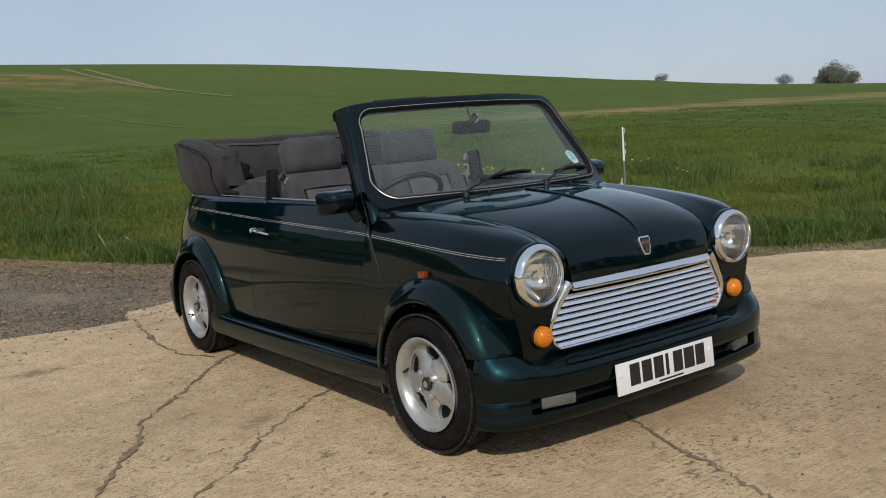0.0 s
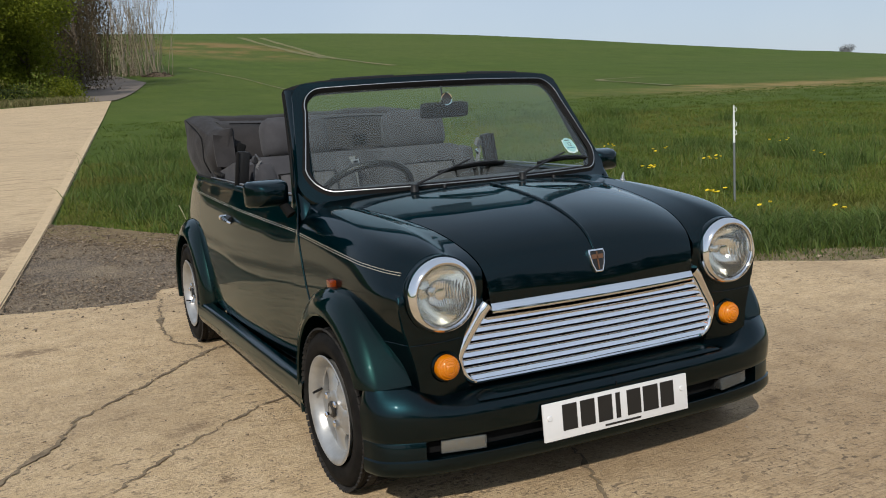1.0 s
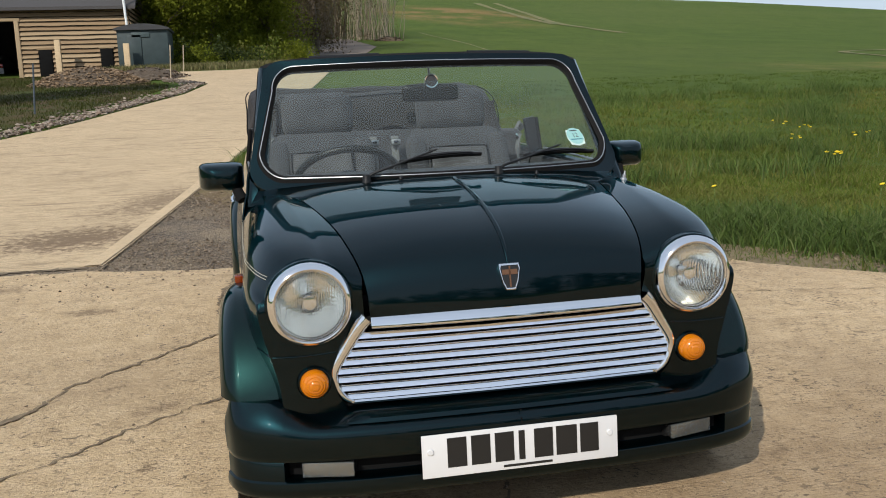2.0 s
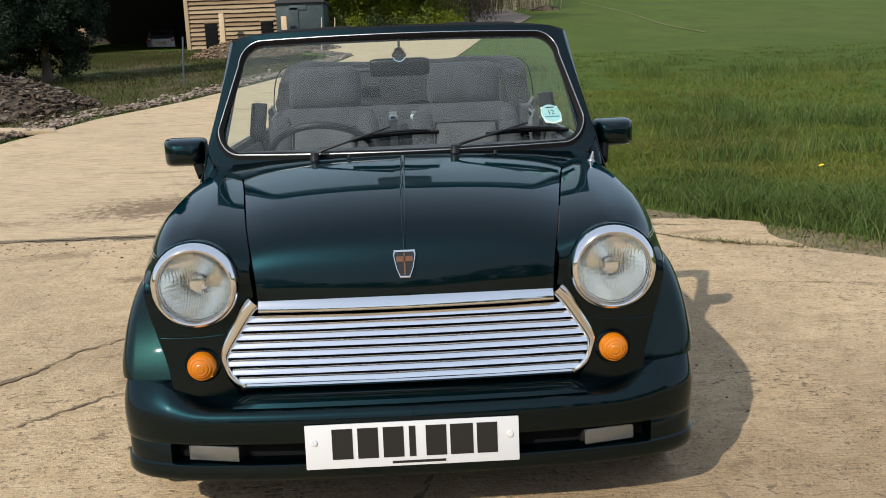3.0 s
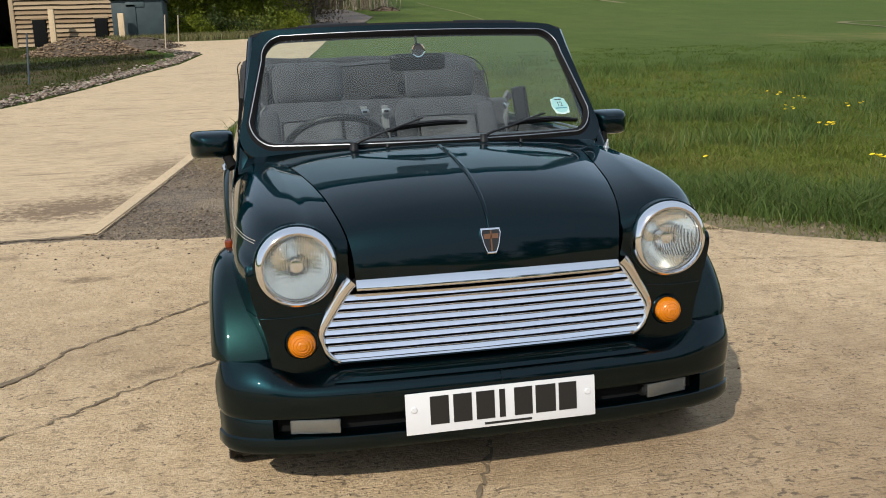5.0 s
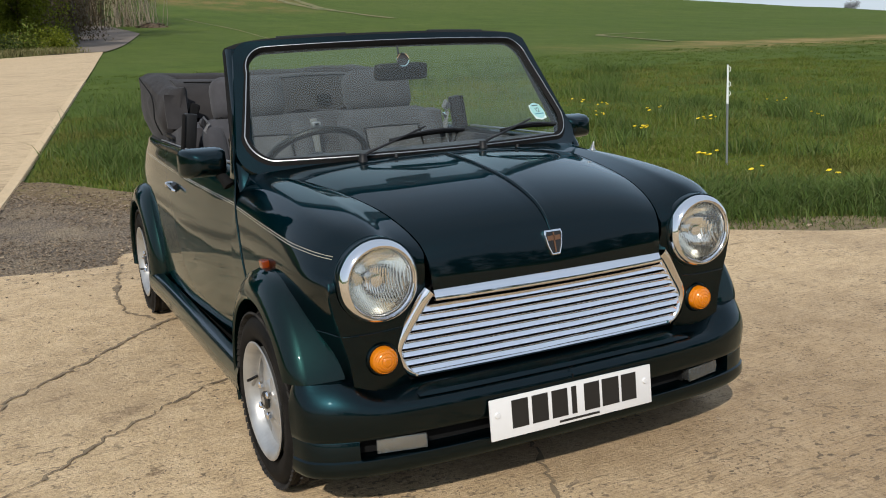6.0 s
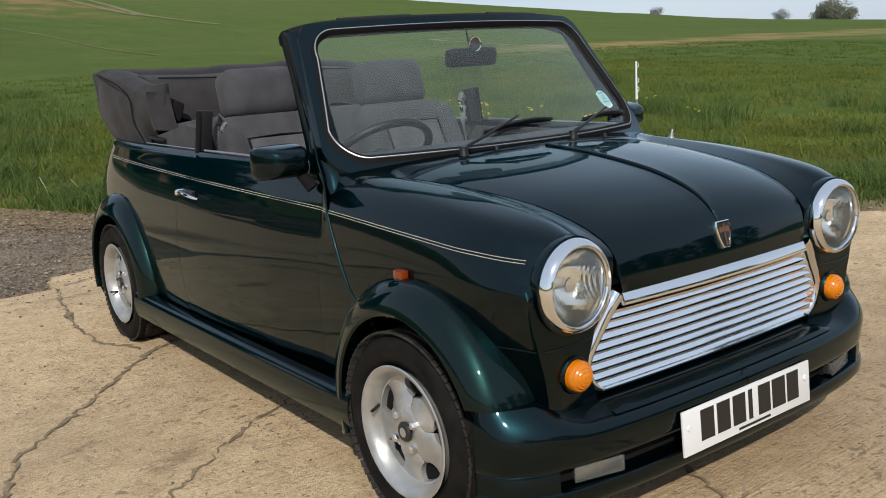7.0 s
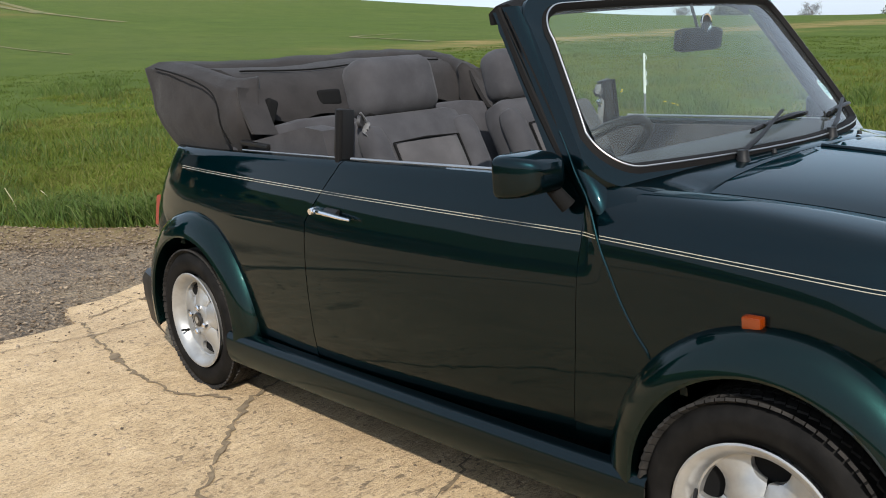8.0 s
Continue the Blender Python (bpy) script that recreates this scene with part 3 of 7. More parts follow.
def outline(zb, zt, wb, wt, r, n=14, bow=0.0):
    """A rounded, tapered four-sided outline as (x, z), counter-clockwise from the bottom."""
    out = []
    for cx, cz, a0 in ((1, 0, -90), (1, 1, 0), (-1, 1, 90), (-1, 0, 180)):
        w = wt if cz else wb
        zc = (zt - r) if cz else (zb + r)
        for k in range(n + 1):
            a = radians(a0 + 90 * k / n)
            out.append((cx * (w - r) + r * math.cos(a), zc + r * math.sin(a)))
        nx = {(1, 0): (1, 1), (1, 1): (-1, 1), (-1, 1): (-1, 0), (-1, 0): (1, 0)}[(cx, cz)]
        w2 = wt if nx[1] else wb
        z2 = (zt - r) if nx[1] else (zb + r)
        a = radians(a0 + 90)
        x1, z1 = out[-1]
        x2, z2 = nx[0] * (w2 - r) + r * math.cos(a), z2 + r * math.sin(a)
        for k in range(1, 12):
            out.append((x1 + (x2 - x1) * k / 12, z1 + (z2 - z1) * k / 12))
    return [(x, z + bow * (1 - (x / wb) ** 2) * (1 if z > 0.5 * (zb + zt) else 0.0)) for x, z in out]


def on_screen(pts, off=0.0):
    return [Vector((x, screen_y(x, z) - off * 0.77, z + off * 0.64)) for x, z in pts]


OUTER = outline(0.792, 1.214, 0.638, 0.577, 0.06, bow=0.014)
MIDDLE = outline(0.823, 1.192, 0.607, 0.547, 0.085, bow=0.011)
RUBBER_IN = outline(0.846, 1.180, 0.581, 0.528, 0.068, bow=0.010)
TRIM = outline(0.833, 1.187, 0.5965, 0.5395, 0.078, bow=0.011)


def frame_bm():
    a = on_screen(OUTER, -0.012)
    b = on_screen([((4 * x + 1 * u) / 5, (4 * z + 1 * w) / 5) for (x, z), (u, w) in zip(OUTER, MIDDLE)], 0.010)
    c = on_screen(MIDDLE, 0.006)
    d = [p + Vector((0, 0.045, -0.012)) for p in on_screen(MIDDLE, 0)]
    e = [p + Vector((0, 0.055, -0.02)) for p in on_screen(OUTER, -0.012)]
    return grid_bm([a, b, c, d, e, a], wrap=True)


part("windscreen_frame", frame_bm(), GREEN, car)
rub = grid_bm([on_screen(MIDDLE, 0.004), on_screen([((x + u) / 2, (z + w) / 2) for (x, z), (u, w) in zip(MIDDLE, RUBBER_IN)], 0.017), on_screen(RUBBER_IN, 0.004), on_screen(RUBBER_IN, -0.012)], wrap=True)
screen_seal = part("windscreen_seal", rub, SEAL, car)
part("chrome_strip", tube_bm(on_screen(TRIM, 0.0145), 0.0024, 8, closed=True), TRIMSTRIP, screen_seal, "bright chrome strip set in the seal")


def glass_bm():
    rows = []
    for j in range(13):
        v = j / 12
        z = 0.848 + (1.188 - 0.848) * v
        w = 0.582 + (0.529 - 0.582) * v
        rows.append([Vector((w * k / 14, screen_y(w * k / 14, z), z)) for k in range(-14, 15)])
    bm = grid_bm(rows)
    bmesh.ops.recalc_face_normals(bm, faces=bm.faces)
    return bm


glass = part("windscreen_glass", glass_bm(), GLASS, car)
if glass.data.polygons[100].normal.y > 0:
    glass.data.flip_normals()
glass.visible_shadow = False

# header rail with the hood's front seal on top
rail = []
for k in range(-20, 21):
    x = 0.572 * k / 20
    z = 1.209 + 0.014 * (1 - (x / 0.648) ** 2) - 0.02 * (abs(k) / 20) ** 10
    y = screen_y(x, z)
    rail.append([Vector((x, y + dy, z + dz)) for dy, dz in ((-0.005, -0.012), (0.0, 0.004), (0.022, 0.014), (0.06, 0.012), (0.085, -0.004), (0.08, -0.03), (0.03, -0.03))])
header = part("header_rail", grid_bm(rail, wrap=True, caps=True), SEAL, car, "dark seal rail on top of the windscreen")
for sgn in (-1, 1):
    latch = spline([(sgn * 0.40, 0, 0), (sgn * 0.30, 0, 0), (sgn * 0.16, 0, 0)], 4)
    pts = [Vector((p.x, screen_y(p.x, 1.245) + 0.03, 1.2225 + 0.014 * (1 - (p.x / 0.648) ** 2))) for p in latch]
    part("rail_pad", tube_bm(pts, 0.012, 6, flat=0.5), BLACK, header)


def pillar_bm():
    """The outer windscreen pillar, from the wing to the header."""
    rows = []
    for k in range(13):
        v = k / 12
        z = 0.812 + (1.20 - 0.812) * v
        w = 0.634 + (0.577 - 0.634) * v
        y = screen_y(w, z)
        f = 0.25 + 0.75 * min(1.0, v / 0.16)
        w -= 0.012 * (1 - min(1.0, v / 0.16))
        rows.append([Vector((-w + dx, y + dy * f, z)) for dx, dy in ((0.055, -0.012), (0.012, -0.012), (0.0, 0.004), (-0.001, 0.028), (0.012, 0.040), (0.04, 0.045))])
    return grid_bm(rows, wrap=True, caps=True)


def seal_bm():
    """The black door-window channel behind the pillar."""
    pts = []
    for k in range(9):
        v = k / 8
        z = 0.82 + (1.195 - 0.82) * v
        w = 0.628 + (0.566 - 0.628) * v
        pts.append(Vector((-w, screen_y(w, z) + 0.052 + 0.01 * math.sin(3 * v), z)))
    return tube_bm(pts, 0.013, 8)


for sgn in (1, -1):
    pb, sb = pillar_bm(), seal_bm()
    if sgn < 0:
        pb, sb = mirrored(pb), mirrored(sb)
    pil = part("windscreen_pillar", pb, GREEN, car)
    part("window_channel", sb, SEAL, pil, "black rubber window channel")


def scuttle_bm():
    """The panel below the screen, flowing into the wings and down the outer corners."""
    rows = []
    half = [0.612 * k / 22 for k in range(23)] + [0.626, 0.638, 0.646, 0.651]
    for x in [-v for v in half[:0:-1]] + half:
        a = abs(x)
        y0 = 0.706 if a < 0.485 else 0.706 + (a - 0.485) * 0.42
        u = min(1.0, max(0.0, (a - 0.485) / 0.07))
        z0 = 0.829 - 0.040 * min(1.0, a / 0.485) ** 2.3 if a < 0.485 else 0.789 + 0.011 * u - 0.016 * max(0.0, (a - 0.56) / 0.05) ** 2
        y1 = screen_y(min(a, 0.625), 0.812) + 0.004
        z1 = 0.836 - 0.027 * min(1.0, a / 0.62) ** 2
        drop = max(0.0, (a - 0.605) / 0.046) ** 1.7
        bend = 0.8 + 1.1 * min(1.0, max(0.0, (a - 0.42) / 0.16))
        row = []
        for j in range(11):
            v = j / 10
            z = z0 + (z1 - z0) * v ** bend - 0.004 * (1 - v) ** 6
            low = 0.735 if a > 0.605 else z
            row.append(Vector((x, y0 + (y1 - y0) * v, z + (low - z) * min(1.0, drop))))
        row[0].z -= 0.018 if a < 0.48 else 0.004
        rows.append(row)
    return grid_bm(rows)


part("scuttle_panel", scuttle_bm(), GREEN, car)

# side: door and rear quarter


def side_section(y):
    w = side_w(y)
    lean = max(0.0, y - 2.58) / 0.6
    pts = []
    for z in (0.20, 0.26, 0.32, 0.38, 0.44, 0.50, 0.55, 0.60, 0.65, 0.70, 0.74, 0.775, 0.80, 0.816):
        pts.append((side_x(z) * w, z))
    x = pts[-1][0]
    pts += [(x - 0.010, 0.826), (x - 0.030, 0.828), (x - 0.040, 0.820), (x - 0.042, 0.72)]
    out = []
    for x, z in pts:
        tip = -1.90 * max(0.0, z - 0.46) ** 2 * min(1.0, lean) ** 1.3
        zz = z + 0.008 * (y - 1.3) * max(0.0, (z - 0.5) / 0.3)
        out.append(Vector((-x, y + tip, zz)))
    return out


DOOR_F, DOOR_R = 0.909, 1.905
door_front = smooth_fn((0.20, 0.35, 0.48, 0.645, 0.71, 0.85), (0.946, 0.930, 0.918, 0.914, 0.909, 0.909))


def door_bm():
    """The door skin, its rear edge slanting forward at the top."""
    rows = []
    for k in range(25):
        row = []
        for p in side_section(DOOR_F + (DOOR_R - DOOR_F) * k / 24):
            cut = DOOR_R - 0.145 * max(0.0, (p.z - 0.66) / 0.165) ** 1.0 if p.z > 0.66 else DOOR_R
            lead = door_front(max(p.z, 0.235))
            yy = lead + (p.y - DOOR_F) * (cut - lead) / (DOOR_R - DOOR_F)
            s = side_w(yy) / side_w(p.y)
            row.append(Vector((p.x * s - 0.0015, yy, max(p.z, 0.235))))
        rows.append(row)
    first = [Vector((p.x + 0.02, p.y, p.z)) for p in rows[0]]
    last = [Vector((p.x + 0.02, p.y, p.z)) for p in rows[-1]]
    return grid_bm([first] + rows + [last])


def rear_quarter_bm():
    rows = []
    ys = [DOOR_R + 0.006] + [1.95 + 0.05 * k for k in range(20)] + [2.94, 2.97, 3.0, 3.03, 3.06, 3.09, 3.12, 3.15, 3.18]
    for k, y in enumerate(ys):
        row = []
        for p in side_section(y):
            q = p.copy()
            if p.z > 0.66 and y < 2.3:
                u = (2.3 - y) / (2.3 - DOOR_R - 0.006)
                q.y -= 0.145 * (p.z - 0.66) / 0.165 * u
            row.append(q)
        rows.append(row)
    first = [Vector((p.x + 0.02, p.y, p.z)) for p in rows[0]]
    bm = bmesh.new()
    back = [Vector((0, p.y + 0.01, p.z)) for p in rows[-1]]
    half = [Vector((p.x * 0.5, p.y + 0.008, p.z)) for p in rows[-1]]
    add_grid(bm, [first] + rows + [half, back], skip=in_wheel)
    bmesh.ops.remove_doubles(bm, verts=bm.verts, dist=1e-5)
    return bm


def skin_x(y, z):
    """Half width of the wing's skin at that place."""
    sec = wing_section(min(y, 0.885))[:-12]
    for a, b in zip(sec, sec[1:]):
        if a.z <= z <= b.z:
            return -(a.x + (b.x - a.x) * (z - a.z) / max(1e-6, b.z - a.z))
    return side_x(z) * side_w(y)


# the outer panel between wing and door: its front line, its rear line and its half width by height
panel_front = smooth_fn((0.24, 0.36, 0.475, 0.525, 0.584, 0.639, 0.697, 0.733, 0.767, 0.80, 0.834, 0.875, 0.93), (0.80, 0.77, 0.727, 0.761, 0.800, 0.829, 0.858, 0.871, 0.887, 0.908, 0.931, 0.957, 0.994))
panel_rear = smooth_fn((0.20, 0.35, 0.48, 0.645, 0.71, 0.755, 0.795, 0.82, 0.85, 0.875, 0.93), (0.9438, 0.9278, 0.9158, 0.9118, 0.9068, 0.9075, 0.921, 0.938, 0.960, 0.976, 1.011))
panel_edge = smooth_fn((0.70, 0.75, 0.80, 0.84, 0.88, 0.93, 1.20), (0.660, 0.652, 0.6455, 0.6405, 0.6300, 0.6190, 0.5790))


def panel_x(y, z):
    """Half width of the panel: the wing's skin in front, the door's behind, drawn in to the pillar above."""
    f, r = panel_front(z), panel_rear(z)
    k = min(1.0, max(0.0, (z - 0.69) / 0.10))
    a = skin_x(min(f, 0.88), min(z, 0.69)) * (1 - k) + panel_edge(z) * k
    k = min(1.0, max(0.0, (z - 0.74) / 0.08))
    b = (side_x(min(z, 0.79)) * side_w(r) + 0.001) * (1 - k) + panel_edge(z) * k
    u = min(1.0, max(0.0, (y - f) / max(0.01, r - f)))
    return a + (b - a) * u * u * (3 - 2 * u)


def apanel_bead():
    zs = [0.475 + (0.925 - 0.475) * i / 44 for i in range(45)]
    return tube_bm([(-panel_x(panel_front(z), z) - 0.0004, panel_front(z), z) for z in zs], 0.0030, 8)


def corner_panel_bm():
    """The narrow panel that carries the wing's curve over to the door and up to the pillar."""
    rows = []
    for i in range(53):
        z = 0.240 + (0.930 - 0.240) * i / 52
        f, r = panel_front(z), panel_rear(z)
        row = []
        for j in range(9):
            y = f + (r - f) * j / 8
            row.append(Vector((-panel_x(y, z) - 0.0012, y, z)))
        row.append(Vector((-panel_x(r, z) + 0.012, r + 0.001, z)))
        rows.append(row)
    return grid_bm(rows)


foot_reach = smooth_fn((0.75, 0.78, 0.81, 0.85, 0.92), (0.022, 0.032, 0.036, 0.028, 0.012))


def pillar_foot_bm():
    """The rounded skin ahead of the panel, from its front line in under the screen's corner."""
    rows = []
    for i in range(19):
        z = 0.755 + (0.915 - 0.755) * i / 18
        k = foot_reach(z)
        f = panel_front(z)
        x = panel_x(f, z) - 0.016 * max(0.0, (0.800 - z) / 0.065) ** 1.5
        rows.append([Vector((-x + dx, f - d, z)) for d, dx in ((-0.002, 0.0008), (0.2 * k, 0.001), (0.45 * k, 0.003), (0.7 * k, 0.008), (0.9 * k, 0.017), (k, 0.034))])
    return grid_bm(rows)


def door_post_bm():
    """The door's window post behind the pillar, with the wide foot that carries the mirror."""
    rows = []
    for i in range(15):
        z = 0.790 + (1.190 - 0.790) * i / 14
        f = panel_rear(z) + 0.003 if z < 0.93 else 1.014 + 0.670 * (z - 0.93)
        w = panel_edge(z) - 0.002
        deep = 0.030 + 0.040 * max(0.0, 1 - (z - 0.79) / 0.08) ** 2
        rows.append([Vector((-w + 0.014, f, z)), Vector((-w, f + 0.003, z)), Vector((-w - 0.001, f + 0.5 * deep, z)), Vector((-w, f + deep - 0.004, z)), Vector((-w + 0.006, f + deep, z)), Vector((-w + 0.022, f + deep, z))])
    return grid_bm(rows)


def pillar_seam_bm(back):
    pts = []
    for k in range(14):
        z = 0.920 + (1.188 - 0.920) * k / 13
        w = 0.634 - 0.057 * (z - 0.812) / 0.388
        pts.append((-w - 0.0012 + max(0.0, back - 0.028) * 0.9, screen_y(w, z) + back, z))
    return tube_bm(pts, 0.0024, 6)


def stripe_bm(y0, y1, dz):
    rows = []
    for k in range(31):
        y = y0 + (y1 - y0) * k / 30
        z = 0.668 + 0.043 * (y - 0.1) / 0.8 - 0.010 * max(0.0, 1 - (y - 0.1) / 0.8) ** 3 if y < 0.9 else 0.711 + 0.0322 * (y - 0.9)
        z += dz
        x = side_x(z) * side_w(y) + 0.0022
        if panel_front(z) < y < panel_rear(z):
            x = panel_x(y, z) + 0.0026
        elif y < 0.9:
            sec = wing_section(y)
            near = min(sec[:-12], key=lambda q: abs(q.z - z))
            x = -near.x + 0.002
            i = sec.index(near)
            o = sec[i + 1] if near.z < z else sec[i - 1]
            if abs(o.z - near.z) > 1e-4:
                x = -(near.x + (o.x - near.x) * (z - near.z) / (o.z - near.z)) + 0.002
        rows.append([Vector((-x, y, z - 0.0008)), Vector((-x - 0.0005, y, z)), Vector((-x + 0.0005, y, z + 0.0008))])
    return grid_bm(rows)


for sgn in (1, -1):
    side = (lambda b: b) if sgn > 0 else mirrored
    door = part("door", side(door_bm()), GREEN, car)
    part("rear_quarter_panel", side(rear_quarter_bm()), GREEN, car)
    part("panel_bead", side(apanel_bead()), GREEN, car)
    part("corner_panel", side(corner_panel_bm()), GREEN, car)
    part("pillar_foot", side(pillar_foot_bm()), GREEN, car)
    part("window_post", side(door_post_bm()), GREEN, door)
    for back in (0.024, 0.038):
        part("pillar_seam", side(pillar_seam_bm(back)), SEAL, car)
    for dz in (0.0, 0.0064):
        part("coach_line", side(stripe_bm(0.13, 0.857, dz)), STRIPE, car, "thin cream coach line")
        part("coach_line", side(stripe_bm(0.8655, 0.9055, dz)), STRIPE, car, "thin cream coach line")
        part("coach_line", side(stripe_bm(0.911, 2.72, dz)), STRIPE, car, "thin cream coach line")
    hb = tube_bm(spline([(-0.684, 1.845, 0.692), (-0.703, 1.832, 0.694), (-0.710, 1.77, 0.692), (-0.710, 1.70, 0.686), (-0.704, 1.668, 0.682)], 5), lambda u: 0.012 - 0.007 * u, 8, flat=0.8)
    handle = part("door_handle", side(hb), CHROME, door, "chrome lever handle")
    part("lock_button", side(lathe_bm([(0, 0.03), (0.009, 0.03), (0.012, 0.02), (0.012, 0)], pose(-0.683, 1.845, 0.692, 0, 180, 0), 16)), CHROME, handle)
    # no hollow is cut; a black plate gives its shade
    part("handle_plate", side(tube_bm([(-0.684, 1.80, 0.690), (-0.6845, 1.74, 0.687)], 0.016, 12, flat=0.9)), BLACK, handle, "black plate for the shade of the hollow behind the lever")
    pts = [Vector((-(side_x(0.81) * side_w(y) - 0.016), y, 0.834 + 0.008 * (y - 1.3))) for y in [0.97 + 0.04 * k for k in range(20)]]
    part("waist_trim", side(tube_bm(pts, 0.0045, 6)), TRIMSTRIP, door, "bright waist trim strip")
    pts = [Vector((-(side_x(0.81) * side_w(y) - 0.02), y, 0.834 + 0.008 * (y - 1.3))) for y in [1.80 + 0.04 * k for k in range(14)]]
    part("quarter_trim", side(tube_bm(pts, 0.0026, 6)), TRIMSTRIP, car, "bright waist trim strip")

# sills and wheel arch flares


def sill_bm():
    rows = []
    for k in range(21):
        y = 0.70 + (2.36 - 0.70) * k / 20
        f = 0.012 * ((abs(k - 10) / 10) ** 4)
        prof = [(0.690, 0.240), (0.708, 0.239), (0.720, 0.236), (0.729, 0.228), (0.734, 0.214), (0.736, 0.190), (0.733, 0.160), (0.723, 0.136), (0.705, 0.126), (0.60, 0.126)]
        rows.append([Vector((-x - f, y, z + f)) for x, z in prof])
    return grid_bm(rows)


bump_y = smooth_fn((0, 0.30, 0.46, 0.58, 0.65, 0.696, 0.722, 0.738), (0.012, 0.018, 0.030, 0.049, 0.072, 0.100, 0.130, 0.178))


def bump_turn(a):
    """Outward direction of the bumper's plan curve at half width a."""
    e = 0.001
    t = Vector((2 * e, bump_y(min(0.738, a + e)) - bump_y(max(0, a - e)), 0)).normalized()
    return Vector((t.y, -t.x, 0))


SEAM_Z = 0.350


def flare_bm(yc, a0, a1, front):
    """A flared arch strip; angles in degrees from the front, over the top, to the back."""
    rows = []
    n = 48
    zc = hub_z(yc) + 0.02
    for k in range(n + 1):
        deg = a0 + (a1 - a0) * k / n
        g = -0.018 * max(0.0, (75 - deg) / 55) ** 1.2 if front else 0.0
        row = []
        for r, x in ((0.368 + g, 0.600 if front else 0.650), (0.362 + g, 0.694), (0.354 + 0.8 * g, 0.710), (0.330 + 0.4 * g, 0.730), (0.301, 0.741), (0.286, 0.744), (0.279, 0.740), (0.275, 0.69), (0.275, 0.60)):
            a = radians(deg)
            if front and deg < 90:
                a = max(a, math.asin((SEAM_Z - zc) / (0.985 * r)))
            y = yc - r * math.cos(a)
            if front:
                out = abs(bump_turn(min(x, 0.737)).y)
                y = max(y, bump_y(min(x, 0.738)) + (0.004 + 0.040 * out if x > 0.62 else 0.055))
            row.append(Vector((-x, y, zc + r * math.sin(a) * 0.985)))
        rows.append(row)
    return grid_bm(rows, caps=False)


def well_bm(yc):
    rows = []
    for x in (0.70, 0.36):
        rows.append([Vector((-x, yc - 0.315 * math.cos(math.pi * k / 24 * 1.3 - 0.45), hub_z(yc) + 0.315 * math.sin(math.pi * k / 24 * 1.3 - 0.45))) for k in range(25)])
    bm = bmesh.new()
    v = add_grid(bm, rows)
    bm.faces.new(v[1])
    return bm


for sgn in (1, -1):
    side = (lambda b: b) if sgn > 0 else mirrored
    # sill is the arches' plastic; its deeper shade is put in with darker GREEN
    part("sill", side(sill_bm()), GREEN, car, "dark green plastic side skirt")
    part("front_arch_flare", side(flare_bm(HUB_F - 0.012, 11, 200, True)), FLARE_LIT, car, "flared green plastic wheel arch")
    part("rear_arch_flare", side(flare_bm(HUB_R + 0.01, -14, 196, False)), FLARE_LIT, car, "flared green plastic wheel arch")
    part("wheel_well", side(well_bm(HUB_F)), BLACKMATT, car)
    part("wheel_well", side(well_bm(HUB_R)), BLACKMATT, car)

part("underbody", box_bm((0, 1.5, 0.20), 1.25, 2.5, 0.10, 0.02), BLACKMATT, car)

# front bumper


RECESS = 0.596


def bumper_bm():
    rows = []
    xs = [0, 0.08, 0.16, 0.24, 0.32, 0.40, 0.46, 0.50, 0.53, 0.555, 0.575, RECESS - 0.001, RECESS + 0.004, 0.61, 0.625, 0.642, 0.665, 0.685, 0.700, 0.712, 0.722, 0.730, 0.735, 0.738]
    for x in [-v for v in xs[:0:-1]] + xs:
        a = abs(x)
        nrm = bump_turn(a)
        out = abs(nrm.y)
        if x < 0:
            nrm.x = -nrm.x
        base = Vector((x, bump_y(a), 0))
        k = min(1.0, max(0.0, (a - 0.500) / 0.150))
        k = k * k * (3 - 2 * k)
        mid = [(-0.100, 0.318), (-0.070, 0.311), (-0.045, 0.303), (-0.026, 0.296), (-0.012, 0.290), (-0.003, 0.284), (0.002, 0.276), (0.004, 0.262), (0.003, 0.245)]
        end = [(-0.095, SEAM_Z), (-0.044, SEAM_Z), (-0.037, 0.344), (-0.025, 0.333), (-0.012, 0.318), (-0.002, 0.302), (0.003, 0.287), (0.005, 0.268), (0.003, 0.248)]
        prof = [((p + (q - p) * k) * (1 - k + k * max(0.06, out)), u + (w - u) * k) for (p, u), (q, w) in zip(mid, end)]
        d = -0.046 if a < RECESS else -0.004
        prof += [(0.000, 0.222), (-0.002, 0.210), (-0.005, 0.207), (d, 0.205), (d, 0.159), (-0.004, 0.157), (0.001, 0.153), (0.003, 0.140), (0.003, 0.124), (-0.006, 0.112), (-0.04, 0.106), (-0.12, 0.106)]
        rows.append([base + nrm * o + Vector((0, 0, z)) for o, z in prof])
    return grid_bm(rows)


